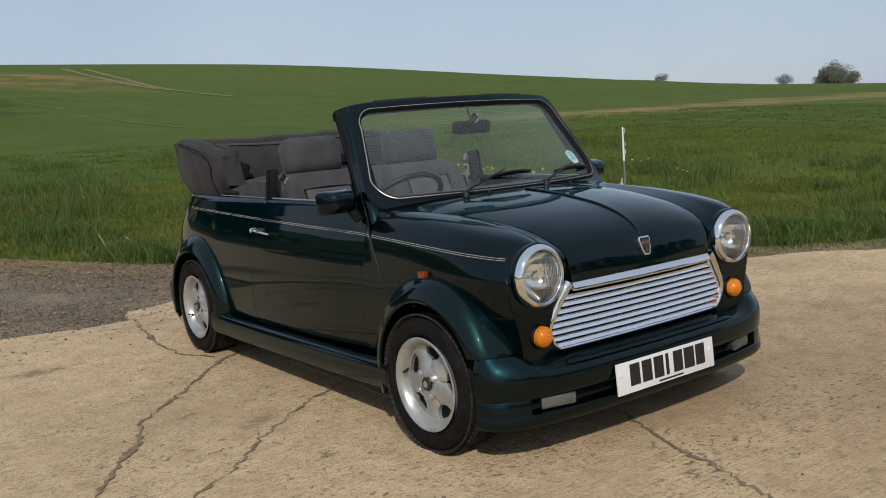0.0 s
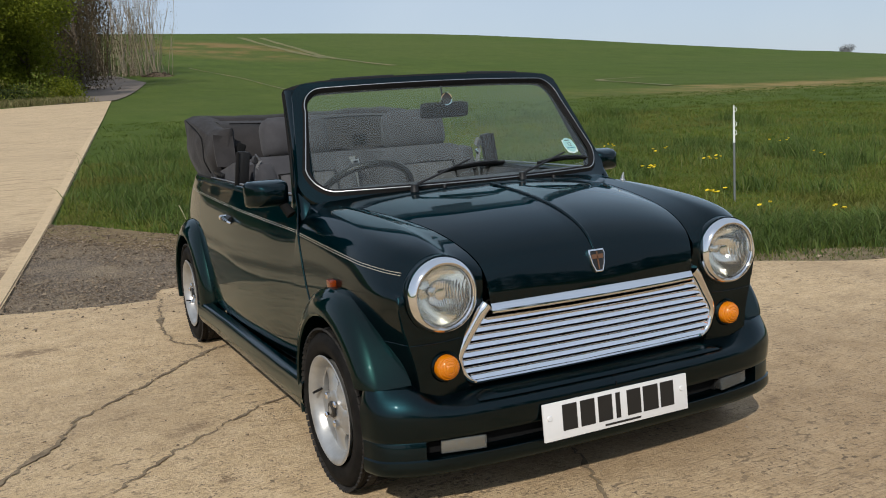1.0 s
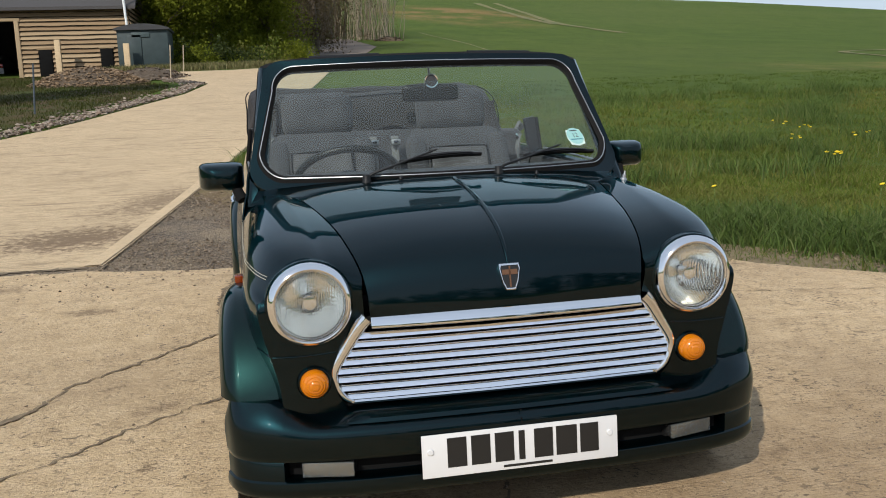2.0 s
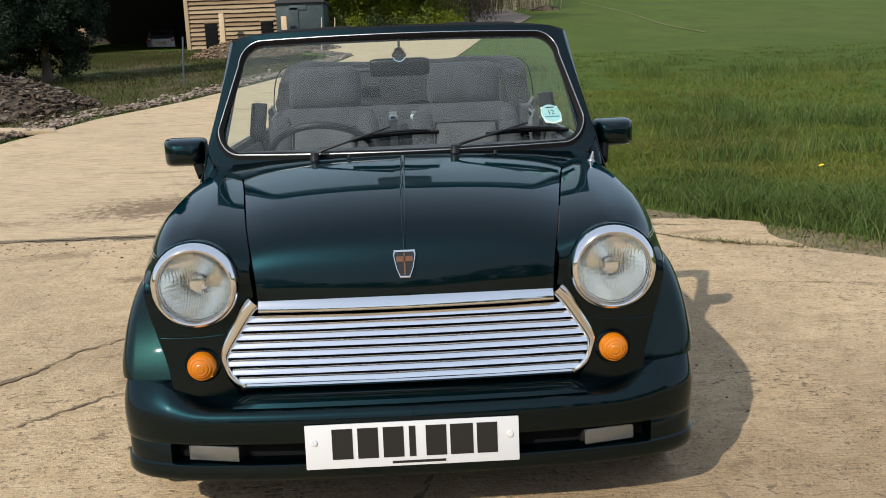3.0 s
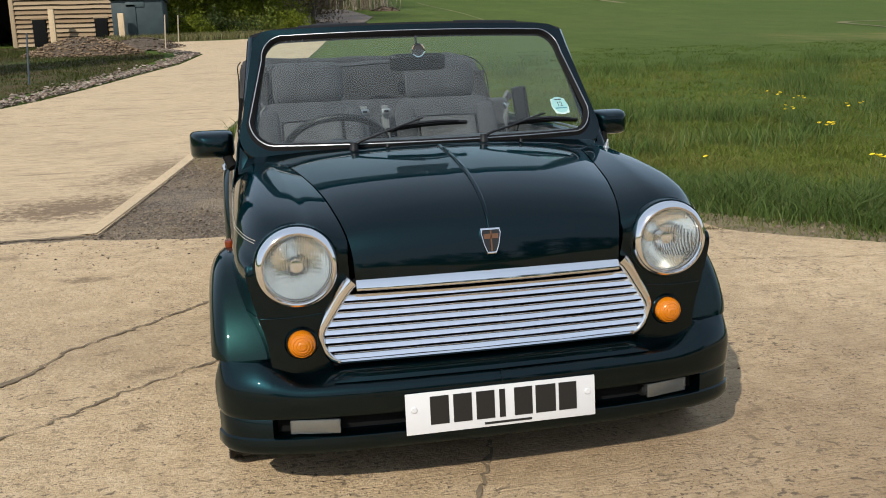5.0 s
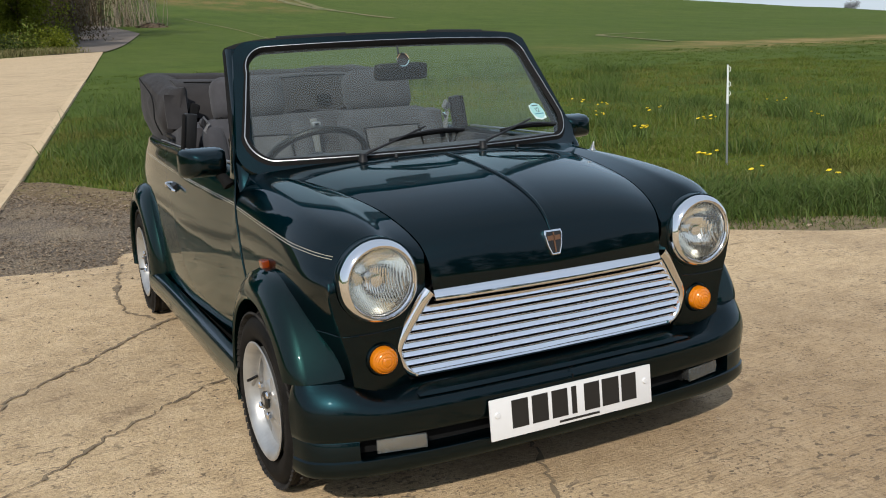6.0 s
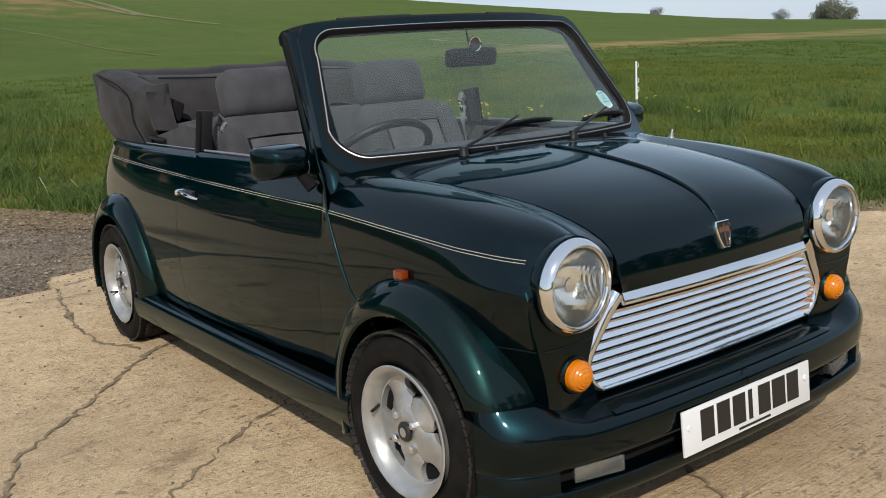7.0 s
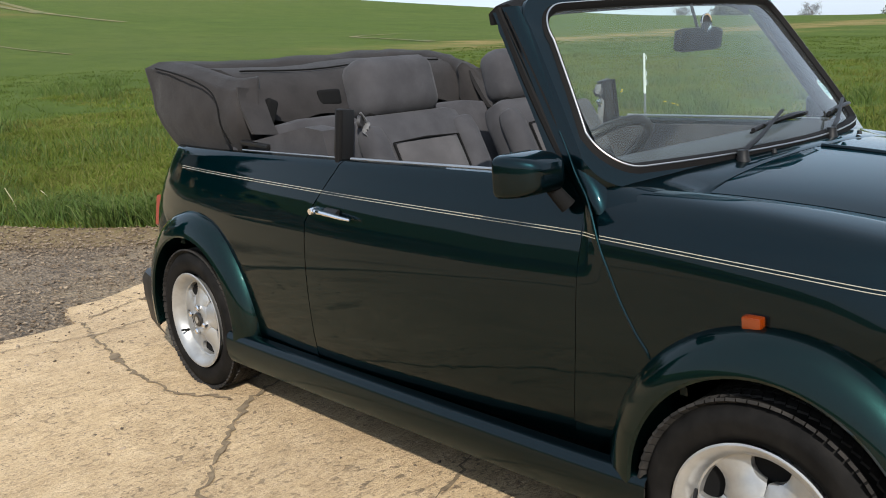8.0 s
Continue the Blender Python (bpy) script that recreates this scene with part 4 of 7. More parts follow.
# bumper takes GREEN as well, so its darker front is in the paint
front_bumper = part("front_bumper", bumper_bm(), GREEN, car, "dark green moulded bumper with fog lamps")
ledge = []
for k in range(-12, 13):
    x = 0.435 * k / 12
    end = 1 if abs(k) < 12 else 0.3
    ledge.append([Vector((x, bump_y(abs(x)) + dy, 0.296 + dz * end)) for dy, dz in ((0.016, 0.0), (0.022, 0.010), (0.045, 0.017), (0.060, 0.016), (0.066, 0.0))])
part("bumper_ledge", grid_bm(ledge, caps=True, wrap=True), GREEN, front_bumper)
for sgn in (-1, 1):
    x = 0.505 * sgn
    y = bump_y(0.505)
    turn = pose(x, y, 0.183, 0, 0, 13 * sgn)
    part("lamp_recess", box_bm(turn @ pose(0.010 * sgn, 0.052, 0.0), 0.176, 0.03, 0.046, 0.004), BLACKMATT, front_bumper)
    fog = part("fog_lamp", box_bm(turn @ pose(-0.012 * sgn, 0.0285, 0.0), 0.128, 0.03, 0.036, 0.005), FOGGLASS, front_bumper, "clear rectangular fog lamp")
    part("fog_lens", box_bm(turn @ pose(-0.012 * sgn, 0.0125, 0.0), 0.131, 0.006, 0.038, 0.003), LAMPGLASS, fog)

part("bumper_joint", box_bm((0.004, bump_y(0) - 0.0035, 0.262), 0.0022, 0.002, 0.036), BLACKMATT, front_bumper)
part("joint_cap", box_bm(pose(0.004, bump_y(0) + 0.0125, 0.2925, -24), 0.0022, 0.034, 0.002), BLACKMATT, front_bumper)
# black sheet just ahead of the bumper's own green channel floor
chan = []
for k in range(-24, 25):
    x = (RECESS - 0.012) * k / 24
    chan.append([Vector((x, bump_y(abs(x)) + dy, z)) for dy, z in ((0.0445, 0.203), (0.0435, 0.182), (0.0445, 0.161))])
part("channel_sheet", grid_bm(chan), BLACKMATT, front_bumper, "black sheet in the channel between the fog lamps")

# plate, with its writing as plain bars
plate = part("number_plate", box_bm(pose(0, 0.0010, 0.2035, -4), 0.520, 0.006, 0.111, 0.0025), WHITEPLATE, car, "white plate with black bars")
for x, w in ((-0.170, 0.050), (-0.108, 0.050), (-0.046, 0.050), (0.000, 0.016), (0.058, 0.050), (0.120, 0.056), (0.182, 0.050)):
    part("plate_bar", box_bm(pose(0, 0.0010, 0.2035, -4) @ pose(x, -0.0036, 0.006), w, 0.0012, 0.076), INK, plate)
part("plate_small_bar", box_bm(pose(0, 0.0010, 0.2035, -4) @ pose(0.015, -0.0036, -0.045), 0.13, 0.0012, 0.006), INK, plate)
for sgn in (-1, 1):
    part("plate_screw", lathe_bm([(0, 0.004), (0.007, 0.0035), (0.009, 0)], pose(0, 0.0010, 0.2035, -4) @ pose(0.238 * sgn, -0.0032, 0.012) @ pose(0, 0, 0, 0, 0, -90), 12), WHITEPLATE, plate)

# grille
grille = part("grille_backing", box_bm((0, 0.145, 0.43), 0.90, 0.05, 0.24, 0.01), BLACKMATT, car, "black recess behind the chrome grille")
hw = smooth_fn((0.325, 0.345, 0.375, 0.41, 0.45, 0.50, 0.545), (0.408, 0.428, 0.447, 0.453, 0.438, 0.402, 0.362))
NS = 8
for k in range(NS):
    z = 0.3485 + (0.5065 - 0.3485) * k / (NS - 1)
    rows = []
    for j in range(-18, 19):
        x = (hw(z) - 0.004) * j / 18
        y = 0.094 + 0.014 * (x / 0.45) ** 2 - 0.06 * max(0, z - 0.45)
        warp = 0.0010 * noise.noise(Vector((x * 7, 0, k * 3.7)))
        lean = 1.0 + 0.18 * noise.noise(Vector((x * 5, 4, k * 2.3)))
        rows.append([Vector((x, y + dy * lean, z + dz + warp)) for dy, dz in ((0.016, -0.0076), (-0.0058, -0.0080), (-0.0042, -0.0032), (-0.0016, 0.0014), (0.0020, 0.0056), (0.0058, 0.0074), (0.0100, 0.0062), (0.016, -0.0020))])
    part("grille_slat", grid_bm(rows, wrap=True, caps=True), BRIGHT, grille, sharp=60)
for sgn in (-1, 1):
    pts = spline([(sgn * 0.372, 0.090, 0.552), (sgn * 0.392, 0.092, 0.530), (sgn * 0.424, 0.100, 0.480), (sgn * 0.452, 0.105, 0.434), (sgn * 0.461, 0.108, 0.406), (sgn * 0.454, 0.110, 0.375), (sgn * 0.435, 0.111, 0.347), (sgn * 0.412, 0.111, 0.332)], 6)
    bm = bmesh.new()
    rows = []
    for i, p in enumerate(pts):
        u = i / (len(pts) - 1)
        t = (pts[min(i + 1, len(pts) - 1)] - pts[max(i - 1, 0)]).normalized()
        s = t.cross(Vector((0, 1, 0))).normalized()
        wdt = 0.020 - 0.011 * u
        rows.append([p + s * (wdt * a) + Vector((0, d, 0)) for a, d in ((-1, 0.02), (-0.9, -0.002), (-0.3, -0.012), (0.4, -0.012), (0.9, -0.004), (1, 0.02))])
    add_grid(bm, rows, wrap=True, caps=True)
    part("grille_side_trim", bm, CHROME, grille, "broad chrome trim beside the grille", sharp=60)
pts = [Vector((0.414 * k / 16, 0.100 + 0.012 * (k / 16) ** 2, 0.331)) for k in range(-16, 17)]
part("grille_bottom_trim", tube_bm(pts, 0.007, 8), CHROME, grille)
rows = []
for k in range(-18, 19):
    x = 0.361 * k / 18
    y = 0.066 + 0.018 * (x / 0.36) ** 2
    z = 0.542 + 0.0 * abs(x)
    rows.append([Vector((x, y + dy, z + dz)) for dy, dz in ((0.02, 0.017), (0.007, 0.016), (0.001, 0.010), (-0.004, -0.001), (-0.008, -0.011), (-0.007, -0.015), (-0.002, -0.017), (0.02, -0.017))])
part("bonnet_chrome_strip", grid_bm(rows, wrap=True, caps=True), CHROME, bonnet, "chrome strip along the bonnet edge", sharp=60)

# badge: a plain shield, chrome rim round a dark field
badge_m = pose(0, 0.0805, 0.632, -14)
shield = [(-0.026, 0.034), (0.026, 0.034), (0.029, 0.024), (0.022, -0.012), (0.013, -0.034), (-0.013, -0.034), (-0.022, -0.012), (-0.029, 0.024)]
badge = part("badge", grid_bm([[badge_m @ Vector((x * s, d, z * s)) for x, z in shield] for s, d in ((1.0, 0.006), (1.0, -0.004), (0.93, -0.007), (0.86, -0.007), (0.84, -0.004))], wrap=True), CHROME, bonnet, "chrome shield badge")
bm = bmesh.new()
bm.faces.new([bm.verts.new(badge_m @ Vector((x * 0.86, -0.0045, z * 0.86))) for x, z in shield])
part("badge_field", bm, INK, badge)
bm = bmesh.new()
add_box(bm, badge_m @ pose(0, -0.006, 0.0), 0.004, 0.002, 0.054)
add_box(bm, badge_m @ pose(0, -0.006, 0.012), 0.040, 0.002, 0.013)
part("badge_cross", bm, Mat("copper_enamel", (0.20, 0.10, 0.055), 0.3, 0.6).m, badge)

# head lamps and indicators
for sgn in (-1, 1):
    m = pose(sgn * 0.509, 0.088, 0.599) @ pose(0, 0, 0, 3, 0, -90 - 2 * sgn)
    prof = [(0.098, -0.045), (0.1055, -0.014), (0.1065, 0.002), (0.104, 0.012), (0.098, 0.021), (0.0925, 0.024), (0.0905, 0.0235), (0.0900, 0.018), (0.0885, 0.0165), (0.0865, 0.018), (0.0845, 0.016), (0.083, 0.006), (0.0825, 0.0)]
    lamp = part("headlamp_rim", lathe_bm(prof, m, 56), CHROME, car, "round headlamp with chrome rim")
    part("headlamp_bowl", lathe_bm([(0.0835, 0.004), (0.076, -0.012), (0.064, -0.032), (0.050, -0.048), (0.034, -0.060), (0.018, -0.067), (0.0, -0.069)], m, 56), REFLECTOR, lamp)
    part("bulb_shield", lathe_bm([(0.012, -0.064), (0.017, -0.030), (0.0185, -0.016), (0.016, -0.011), (0.0, -0.009)], m, 24), CHROME, lamp)
    part("headlamp_lens", lathe_bm([(0.0845, 0.010), (0.080, 0.019), (0.060, 0.030), (0.035, 0.036), (0.0, 0.038)], m, 48), LAMPGLASS, lamp)
    part("rim_seat", lathe_bm([(0.100, -0.05), (0.112, -0.02), (0.110, -0.004), (0.102, -0.002)], m, 48), GREEN, lamp)
    mi = pose(sgn * 0.510, 0.098, 0.396, 0, 0, -90)
    ind = part("indicator_lamp", lathe_bm([(0.046, -0.012), (0.044, 0.004), (0.040, 0.009), (0.0365, 0.009)], mi, 32), GREEN, car)
    part("indicator_lens", lathe_bm([(0.036, 0.0), (0.0358, 0.018), (0.0345, 0.024), (0.0315, 0.0285), (0.0295, 0.0285), (0.027, 0.0325), (0.0235, 0.0352), (0.0215, 0.0348), (0.019, 0.0378), (0.0155, 0.0394), (0.0135, 0.0388), (0.0105, 0.0412), (0.007, 0.0422), (0.005, 0.0416), (0.0, 0.0428)], mi, 40), AMBER, ind, "round amber indicator lens", sharp=25)
    part("indicator_bowl", lathe_bm([(0.0, 0.001), (0.02, 0.002), (0.035, 0.006)], mi, 24), BRIGHT, ind)
    part("side_repeater", box_bm(pose(sgn * 0.684, 0.498, 0.594, 0, sgn * 3, 0), 0.022, 0.038, 0.028, 0.005), AMBERDARK, car, "small orange side repeater")

for sgn in (-1, 1):
    line = [Vector((0.452, 0.0955, 0.470)), Vector((0.52, 0.0945, 0.466)), Vector((0.60, 0.0950, 0.468))]
    for y in (0.108, 0.128, 0.16, 0.20):
        line.append(Vector((skin_x(y, 0.470) + 0.0004, y, 0.470)))
    part("wing_seam", tube_bm([(sgn * p.x, p.y, p.z) for p in spline(line, 4)], 0.0017, 6), GREEN, car, "fine joint below the headlamp")

# wheels: built once, then set at four places
W0 = Matrix.Identity(4)


def tyre_me():
    prof = [(0.160, -0.10), (0.172, -0.150), (0.188, -0.160), (0.215, -0.160), (0.232, -0.152), (0.2425, -0.138), (0.2465, -0.12), (0.248, -0.08), (0.2465, -0.040), (0.2425, -0.022), (0.232, -0.008), (0.215, -0.001), (0.206, 0.0005), (0.200, -0.0015), (0.188, -0.001), (0.172, -0.010), (0.163, -0.02), (0.160, -0.05)]
    return finish(lathe_bm([(r, h) for r, h in prof], W0, 72), "tyre", RUBBER, 60)


def tread_me():
    bm = bmesh.new()
    n = 72
    for k in range(n):
        a = 2 * math.pi * k / n
        for h, wd, off, tilt in ((-0.018, 0.030, 0.0, 10), (-0.052, 0.026, 0.5, 18), (-0.082, 0.022, 0.2, 0), (-0.112, 0.026, 0.5, -18), (-0.144, 0.030, 0.0, -10)):
            r = 0.2475 if 0.03 < -h < 0.13 else 0.2435
            lean = -28 if h > -0.03 else (28 if h < -0.13 else 0)
            m = Matrix.Rotation(a + off * 2 * math.pi / n, 4, "X") @ Matrix.Translation((h, 0, r)) @ Matrix.Rotation(radians(lean), 4, "Y") @ Matrix.Rotation(radians(tilt), 4, "Z")
            bmesh.ops.create_cube(bm, size=1.0, matrix=m @ Matrix.Diagonal((wd, 2 * math.pi * r / n * 0.86, 0.0065, 1)))
    return finish(bm, "tread", TREADRUBBER, 30)


def rim_me():
    prof = [(0.150, -0.13), (0.160, -0.128), (0.158, -0.06), (0.152, -0.045), (0.150, -0.02), (0.158, -0.008), (0.168, -0.002), (0.170, 0.001), (0.166, 0.003), (0.158, 0.0005), (0.149, -0.008), (0.141, -0.022), (0.137, -0.034), (0.133, -0.036), (0.131, -0.060), (0.131, -0.12)]
    return finish(lathe_bm(prof, W0, 64), "rim", ALLOY, 40)


def spokes_me():
    """Five broad spokes that spring from a hub disc."""
    bm = bmesh.new()
    rows = []
    for r, base in ((0.0, -0.016), (0.030, -0.016), (0.050, -0.017), (0.058, -0.022), (0.064, -0.030), (0.066, -0.05)):
        rows.append([Vector((base, r * math.cos(2 * math.pi * k / 60), r * math.sin(2 * math.pi * k / 60))) for k in range(60)])
    add_grid(bm, rows, wrap=True)
    for s in range(5):
        turn = Matrix.Rotation(2 * math.pi * s / 5 + 0.30, 4, "X")
        rows = []
        for r, half, h in ((0.040, 0.0230, -0.019), (0.056, 0.0325, -0.021), (0.068, 0.0396, -0.025), (0.080, 0.0466, -0.029), (0.086, 0.0490, -0.031), (0.092, 0.0390, -0.032), (0.100, 0.0345, -0.033), (0.112, 0.0345, -0.034), (0.124, 0.0385, -0.035), (0.132, 0.0440, -0.036), (0.138, 0.0560, -0.036), (0.142, 0.0830, -0.036)):
            hole = r > 0.090 and half < 0.06
            rise = 0.005 * max(0.0, 1 - abs(r - 0.085) / 0.05)
            drop = -0.042 if hole else -0.005
            rows.append([turn @ Vector((h + d, w * half, math.sqrt(max(0, r * r - (w * half) ** 2)))) for w, d in ((-1.0, drop), (-0.97, -0.004), (-0.80, -0.001), (-0.45, 0.5 * rise), (0, rise), (0.45, 0.5 * rise), (0.80, -0.001), (0.97, -0.004), (1.0, drop))])
        add_grid(bm, rows)
    bmesh.ops.remove_doubles(bm, verts=bm.verts, dist=1e-6)
    return finish(bm, "spokes", ALLOY, 35)


TYRE, TREAD, RIM, SPOKES = tyre_me(), tread_me(), rim_me(), spokes_me()
BACK = finish(lathe_bm([(0.0, -0.052), (0.1345, -0.052)], W0, 40), "brake_backing", BLACKMATT)
CAPM = finish(lathe_bm([(0.024, -0.02), (0.026, -0.010), (0.022, -0.006), (0.0, -0.005)], W0, 28), "centre_cap", INK)
NUT = finish(lathe_bm([(0.0105, -0.03), (0.0105, -0.006), (0.007, -0.002), (0.0, -0.001)], W0, 6), "wheel_nut", CHROME, 20)
VALVE = finish(tube_bm([(-0.03, 0, 0.136), (-0.014, 0, 0.128), (0.004, 0, 0.120)], 0.0042, 8), "valve_stem", BLACK)
CAPMARK = finish(lathe_bm([(0.0, -0.0035), (0.010, -0.0038), (0.0125, -0.0046)], W0, 20), "cap_mark", ALLOY)

for sgn, yy, steer, spin in ((-1, HUB_F, 2.0, 0.2), (-1, HUB_R, 0.0, 0.9), (1, HUB_F, 2.0, 0.5), (1, HUB_R, 0.0, 0.1)):
    m = pose(sgn * WHEEL_X, yy, hub_z(yy), 0, 0, steer) @ (Matrix.Rotation(math.pi, 4, "Z") if sgn < 0 else Matrix.Identity(4)) @ Matrix.Rotation(spin, 4, "X")

    def put(name, me, parent, mm=None, label=""):
        ob = part(name, me, None, parent, label)
        ob.matrix_basis = mm if mm is not None else m
        return ob
    wheel = put("wheel", RIM, car, None, "silver five-spoke alloy wheel")
    wheel.matrix_basis = m

    def sub(name, me, mm=Matrix.Identity(4), label=""):
        ob = new(name, me)
        ob.parent = wheel
        ob.matrix_basis = mm
        if label:
            ob["label"] = label
        return ob
    sub("valve_stem", VALVE, Matrix.Rotation(1.15, 4, "X"))
    sub("tyre", TYRE, label="black road tyre")
    sub("tread", TREAD)
    sub("spokes", SPOKES)
    sub("brake_backing", BACK)
    sub("centre_cap", CAPM)
    sub("cap_mark", CAPMARK)
    for k in range(4):
        sub("wheel_nut", NUT, Matrix.Rotation(math.pi / 2 * k + 0.4, 4, "X") @ Matrix.Translation((0, 0, 0.046)))

# rear: bumper and lamps
rear_y = smooth_fn((0, 0.45, 0.60, 0.67, 0.70), (3.26, 3.25, 3.20, 3.12, 2.98))
rows = []
for x in (-0.70, -0.69, -0.67, -0.64, -0.60, -0.5, -0.3, 0, 0.3, 0.5, 0.60, 0.64, 0.67, 0.69, 0.70):
    rows.append([Vector((x, rear_y(abs(x)) + o, z)) for o, z in ((-0.10, 0.345), (-0.02, 0.34), (0.012, 0.315), (0.010, 0.24), (-0.02, 0.15), (-0.08, 0.12))])
part("rear_bumper", grid_bm(rows), BLACK, car)
for sgn in (-1, 1):
    tl = part("tail_lamp", box_bm(pose(sgn * 0.574, 3.062, 0.575, -26, 0, sgn * 46), 0.060, 0.030, 0.125, 0.010), AMBERDARK, car, "slim orange and red tail lamp")
    part("tail_lamp_red", box_bm(pose(sgn * 0.574, 3.062, 0.575, -26, 0, sgn * 46) @ pose(0, 0.003, -0.036), 0.062, 0.031, 0.050, 0.010), REDLENS, tl)

# ---- inside the car, and what is fixed to its outside ----


def soft_box(m, sx, sy, sz, r, seg=4, puff=0.0):
    """A padded block: rounded, and swollen a little on its large faces."""
    bm = bmesh.new()
    bmesh.ops.create_cube(bm, size=1.0)
    bmesh.ops.subdivide_edges(bm, edges=bm.edges[:], cuts=7, use_grid_fill=True)
    for v in bm.verts:
        c = Vector((v.co.x * sx, v.co.y * sy, v.co.z * sz))
        half = Vector((sx / 2 - r, sy / 2 - r, sz / 2 - r))
        core = Vector([max(-h, min(h, q)) for q, h in zip(c, half)])
        d = c - core
        if d.length > 1e-9:
            c = core + d.normalized() * r
        u = (1 - (2 * v.co.x) ** 2) * (1 - (2 * v.co.z) ** 2)
        c.y += math.copysign(puff * u, v.co.y) if abs(v.co.y) > 0.4 else 0
        v.co = m @ c
    return bm


for sgn in (1, -1):
    side = (lambda b: b) if sgn > 0 else mirrored
    part("inner_side_panel", side(box_bm((-0.606, 1.62, 0.53), 0.02, 1.45, 0.56, 0.008)), TRIMGREY, car, "grey cloth inner side panel")
    bm = bmesh.new()
    rows = [[Vector((-x, y, z)) for y, z in ((1.90, 0.80), (1.93, 0.905), (2.02, 0.915), (2.20, 0.885), (2.36, 0.86), (2.36, 0.80))] for x in (0.585, 0.53, 0.515)]
    add_grid(bm, rows, wrap=True, caps=True)
    part("rear_side_panel", side(bm), TRIMGREY, car, "grey cloth rear side panel")
    part("hood_lever", side(box_bm(pose(-0.585, 2.30, 0.855, 4), 0.03, 0.16, 0.016, 0.004)), BLACK, car)
    post = part("door_post", side(box_bm(pose(-0.602, 1.800, 0.888, 0, 8), 0.050, 0.030, 0.165, 0.006)), BLACK, car, "short black door post with window channel")
    part("post_channel", side(box_bm(pose(-0.632, 1.784, 0.888, 0, 8), 0.012, 0.018, 0.165, 0.003)), SEAL, post)
    part("belt_anchor", side(lathe_bm([(0.0, 0.012), (0.017, 0.010), (0.019, 0.0)], pose(-0.548, 1.795, 0.93, 0, 0, -60), 16)), DASH, post)
    part("seat_belt", side(tube_bm(spline([(-0.545, 1.79, 0.955), (-0.530, 1.782, 0.925), (-0.542, 1.778, 0.90), (-0.528, 1.77, 0.84), (-0.54, 1.76, 0.70)], 5), 0.011, 6, flat=0.35)), BELT, post, "pale grey seat belt with metal tongue")
    part("belt_tongue", side(box_bm(pose(-0.530, 1.776, 0.888, 0, 30, 20), 0.014, 0.008, 0.03, 0.002)), CHROME, post)
part("cabin_floor", box_bm((0, 1.65, 0.25), 1.2, 1.5, 0.03, 0.01), CARPET, car)
part("rear_bulkhead", box_bm((0, 2.44, 0.56), 1.18, 0.03, 0.62, 0.01), TRIMGREY, car)
part("rear_deck", box_bm((0, 2.56, 0.815), 1.14, 0.30, 0.02, 0.01), BLACKMATT, car)
part("rear_seat_back", soft_box(pose(0, 2.31, 0.66, -14), 1.02, 0.13, 0.52, 0.05, puff=0.02), TRIMGREY, car, "grey cloth rear seat backrest")
part("rear_seat_base", soft_box(pose(0, 2.02, 0.42, 4), 1.05, 0.42, 0.16, 0.05), SEATCLOTH, car)
for x in (-0.052, 0.050):
    strap = part("rear_belt", box_bm(pose(x, 2.185, 0.81, -14), 0.034, 0.006, 0.17, 0.002), PALEBELT, car, "pale grey lap belt strap")
    part("rear_buckle", box_bm(pose(x, 2.168, 0.865, -14, 0, 8), 0.046, 0.02, 0.026, 0.006), TRIMSTRIP, strap)
    part("buckle_slot", box_bm(pose(x, 2.155, 0.868, -14, 0, 8), 0.022, 0.006, 0.010, 0.002), BLACK, strap)

# dashboard
rows = []
for k in range(-16, 17):
    x = 0.60 * k / 16
    y0 = screen_y(x, 0.84) + 0.035
    rows.append([Vector((x, y, z)) for y, z in ((y0, 0.822), (y0 + 0.06, 0.832), (1.03, 0.836), (1.055, 0.825), (1.058, 0.80), (1.04, 0.70), (1.05, 0.66), (1.10, 0.645), (1.10, 0.62), (0.95, 0.62))])
part("dashboard", grid_bm(rows), DASH, car, "dark grey padded dashboard")
WHEEL_M = pose(-0.285, 1.190, 0.796, -40)
ring = [WHEEL_M @ Vector((0.185 * math.cos(2 * math.pi * k / 40), 0.185 * math.sin(2 * math.pi * k / 40), 0)) for k in range(40)]
steer = part("steering_wheel", tube_bm(ring, 0.0135, 10, closed=True), BLACK, car, "black steering wheel rim")
bm = bmesh.new()
for a in (20, 160, 90):
    c, s_ = math.cos(radians(a)), math.sin(radians(a))
    add_tube(bm, [WHEEL_M @ Vector((0.03 * c, 0.03 * s_, -0.02)), WHEEL_M @ Vector((0.18 * c, 0.18 * s_, -0.002))], 0.011, 6)
add_tube(bm, [WHEEL_M @ Vector((0, 0, -0.01)), WHEEL_M @ Vector((0, 0, -0.30))], 0.03, 12)
part("steering_column", bm, DASH, steer)
part("steering_pad", lathe_bm([(0.0, 0.008), (0.05, 0.006), (0.06, -0.01), (0.05, -0.03)], WHEEL_M @ pose(0, 0, 0, 0, -90, 0), 24), DASH, steer)

# front seats


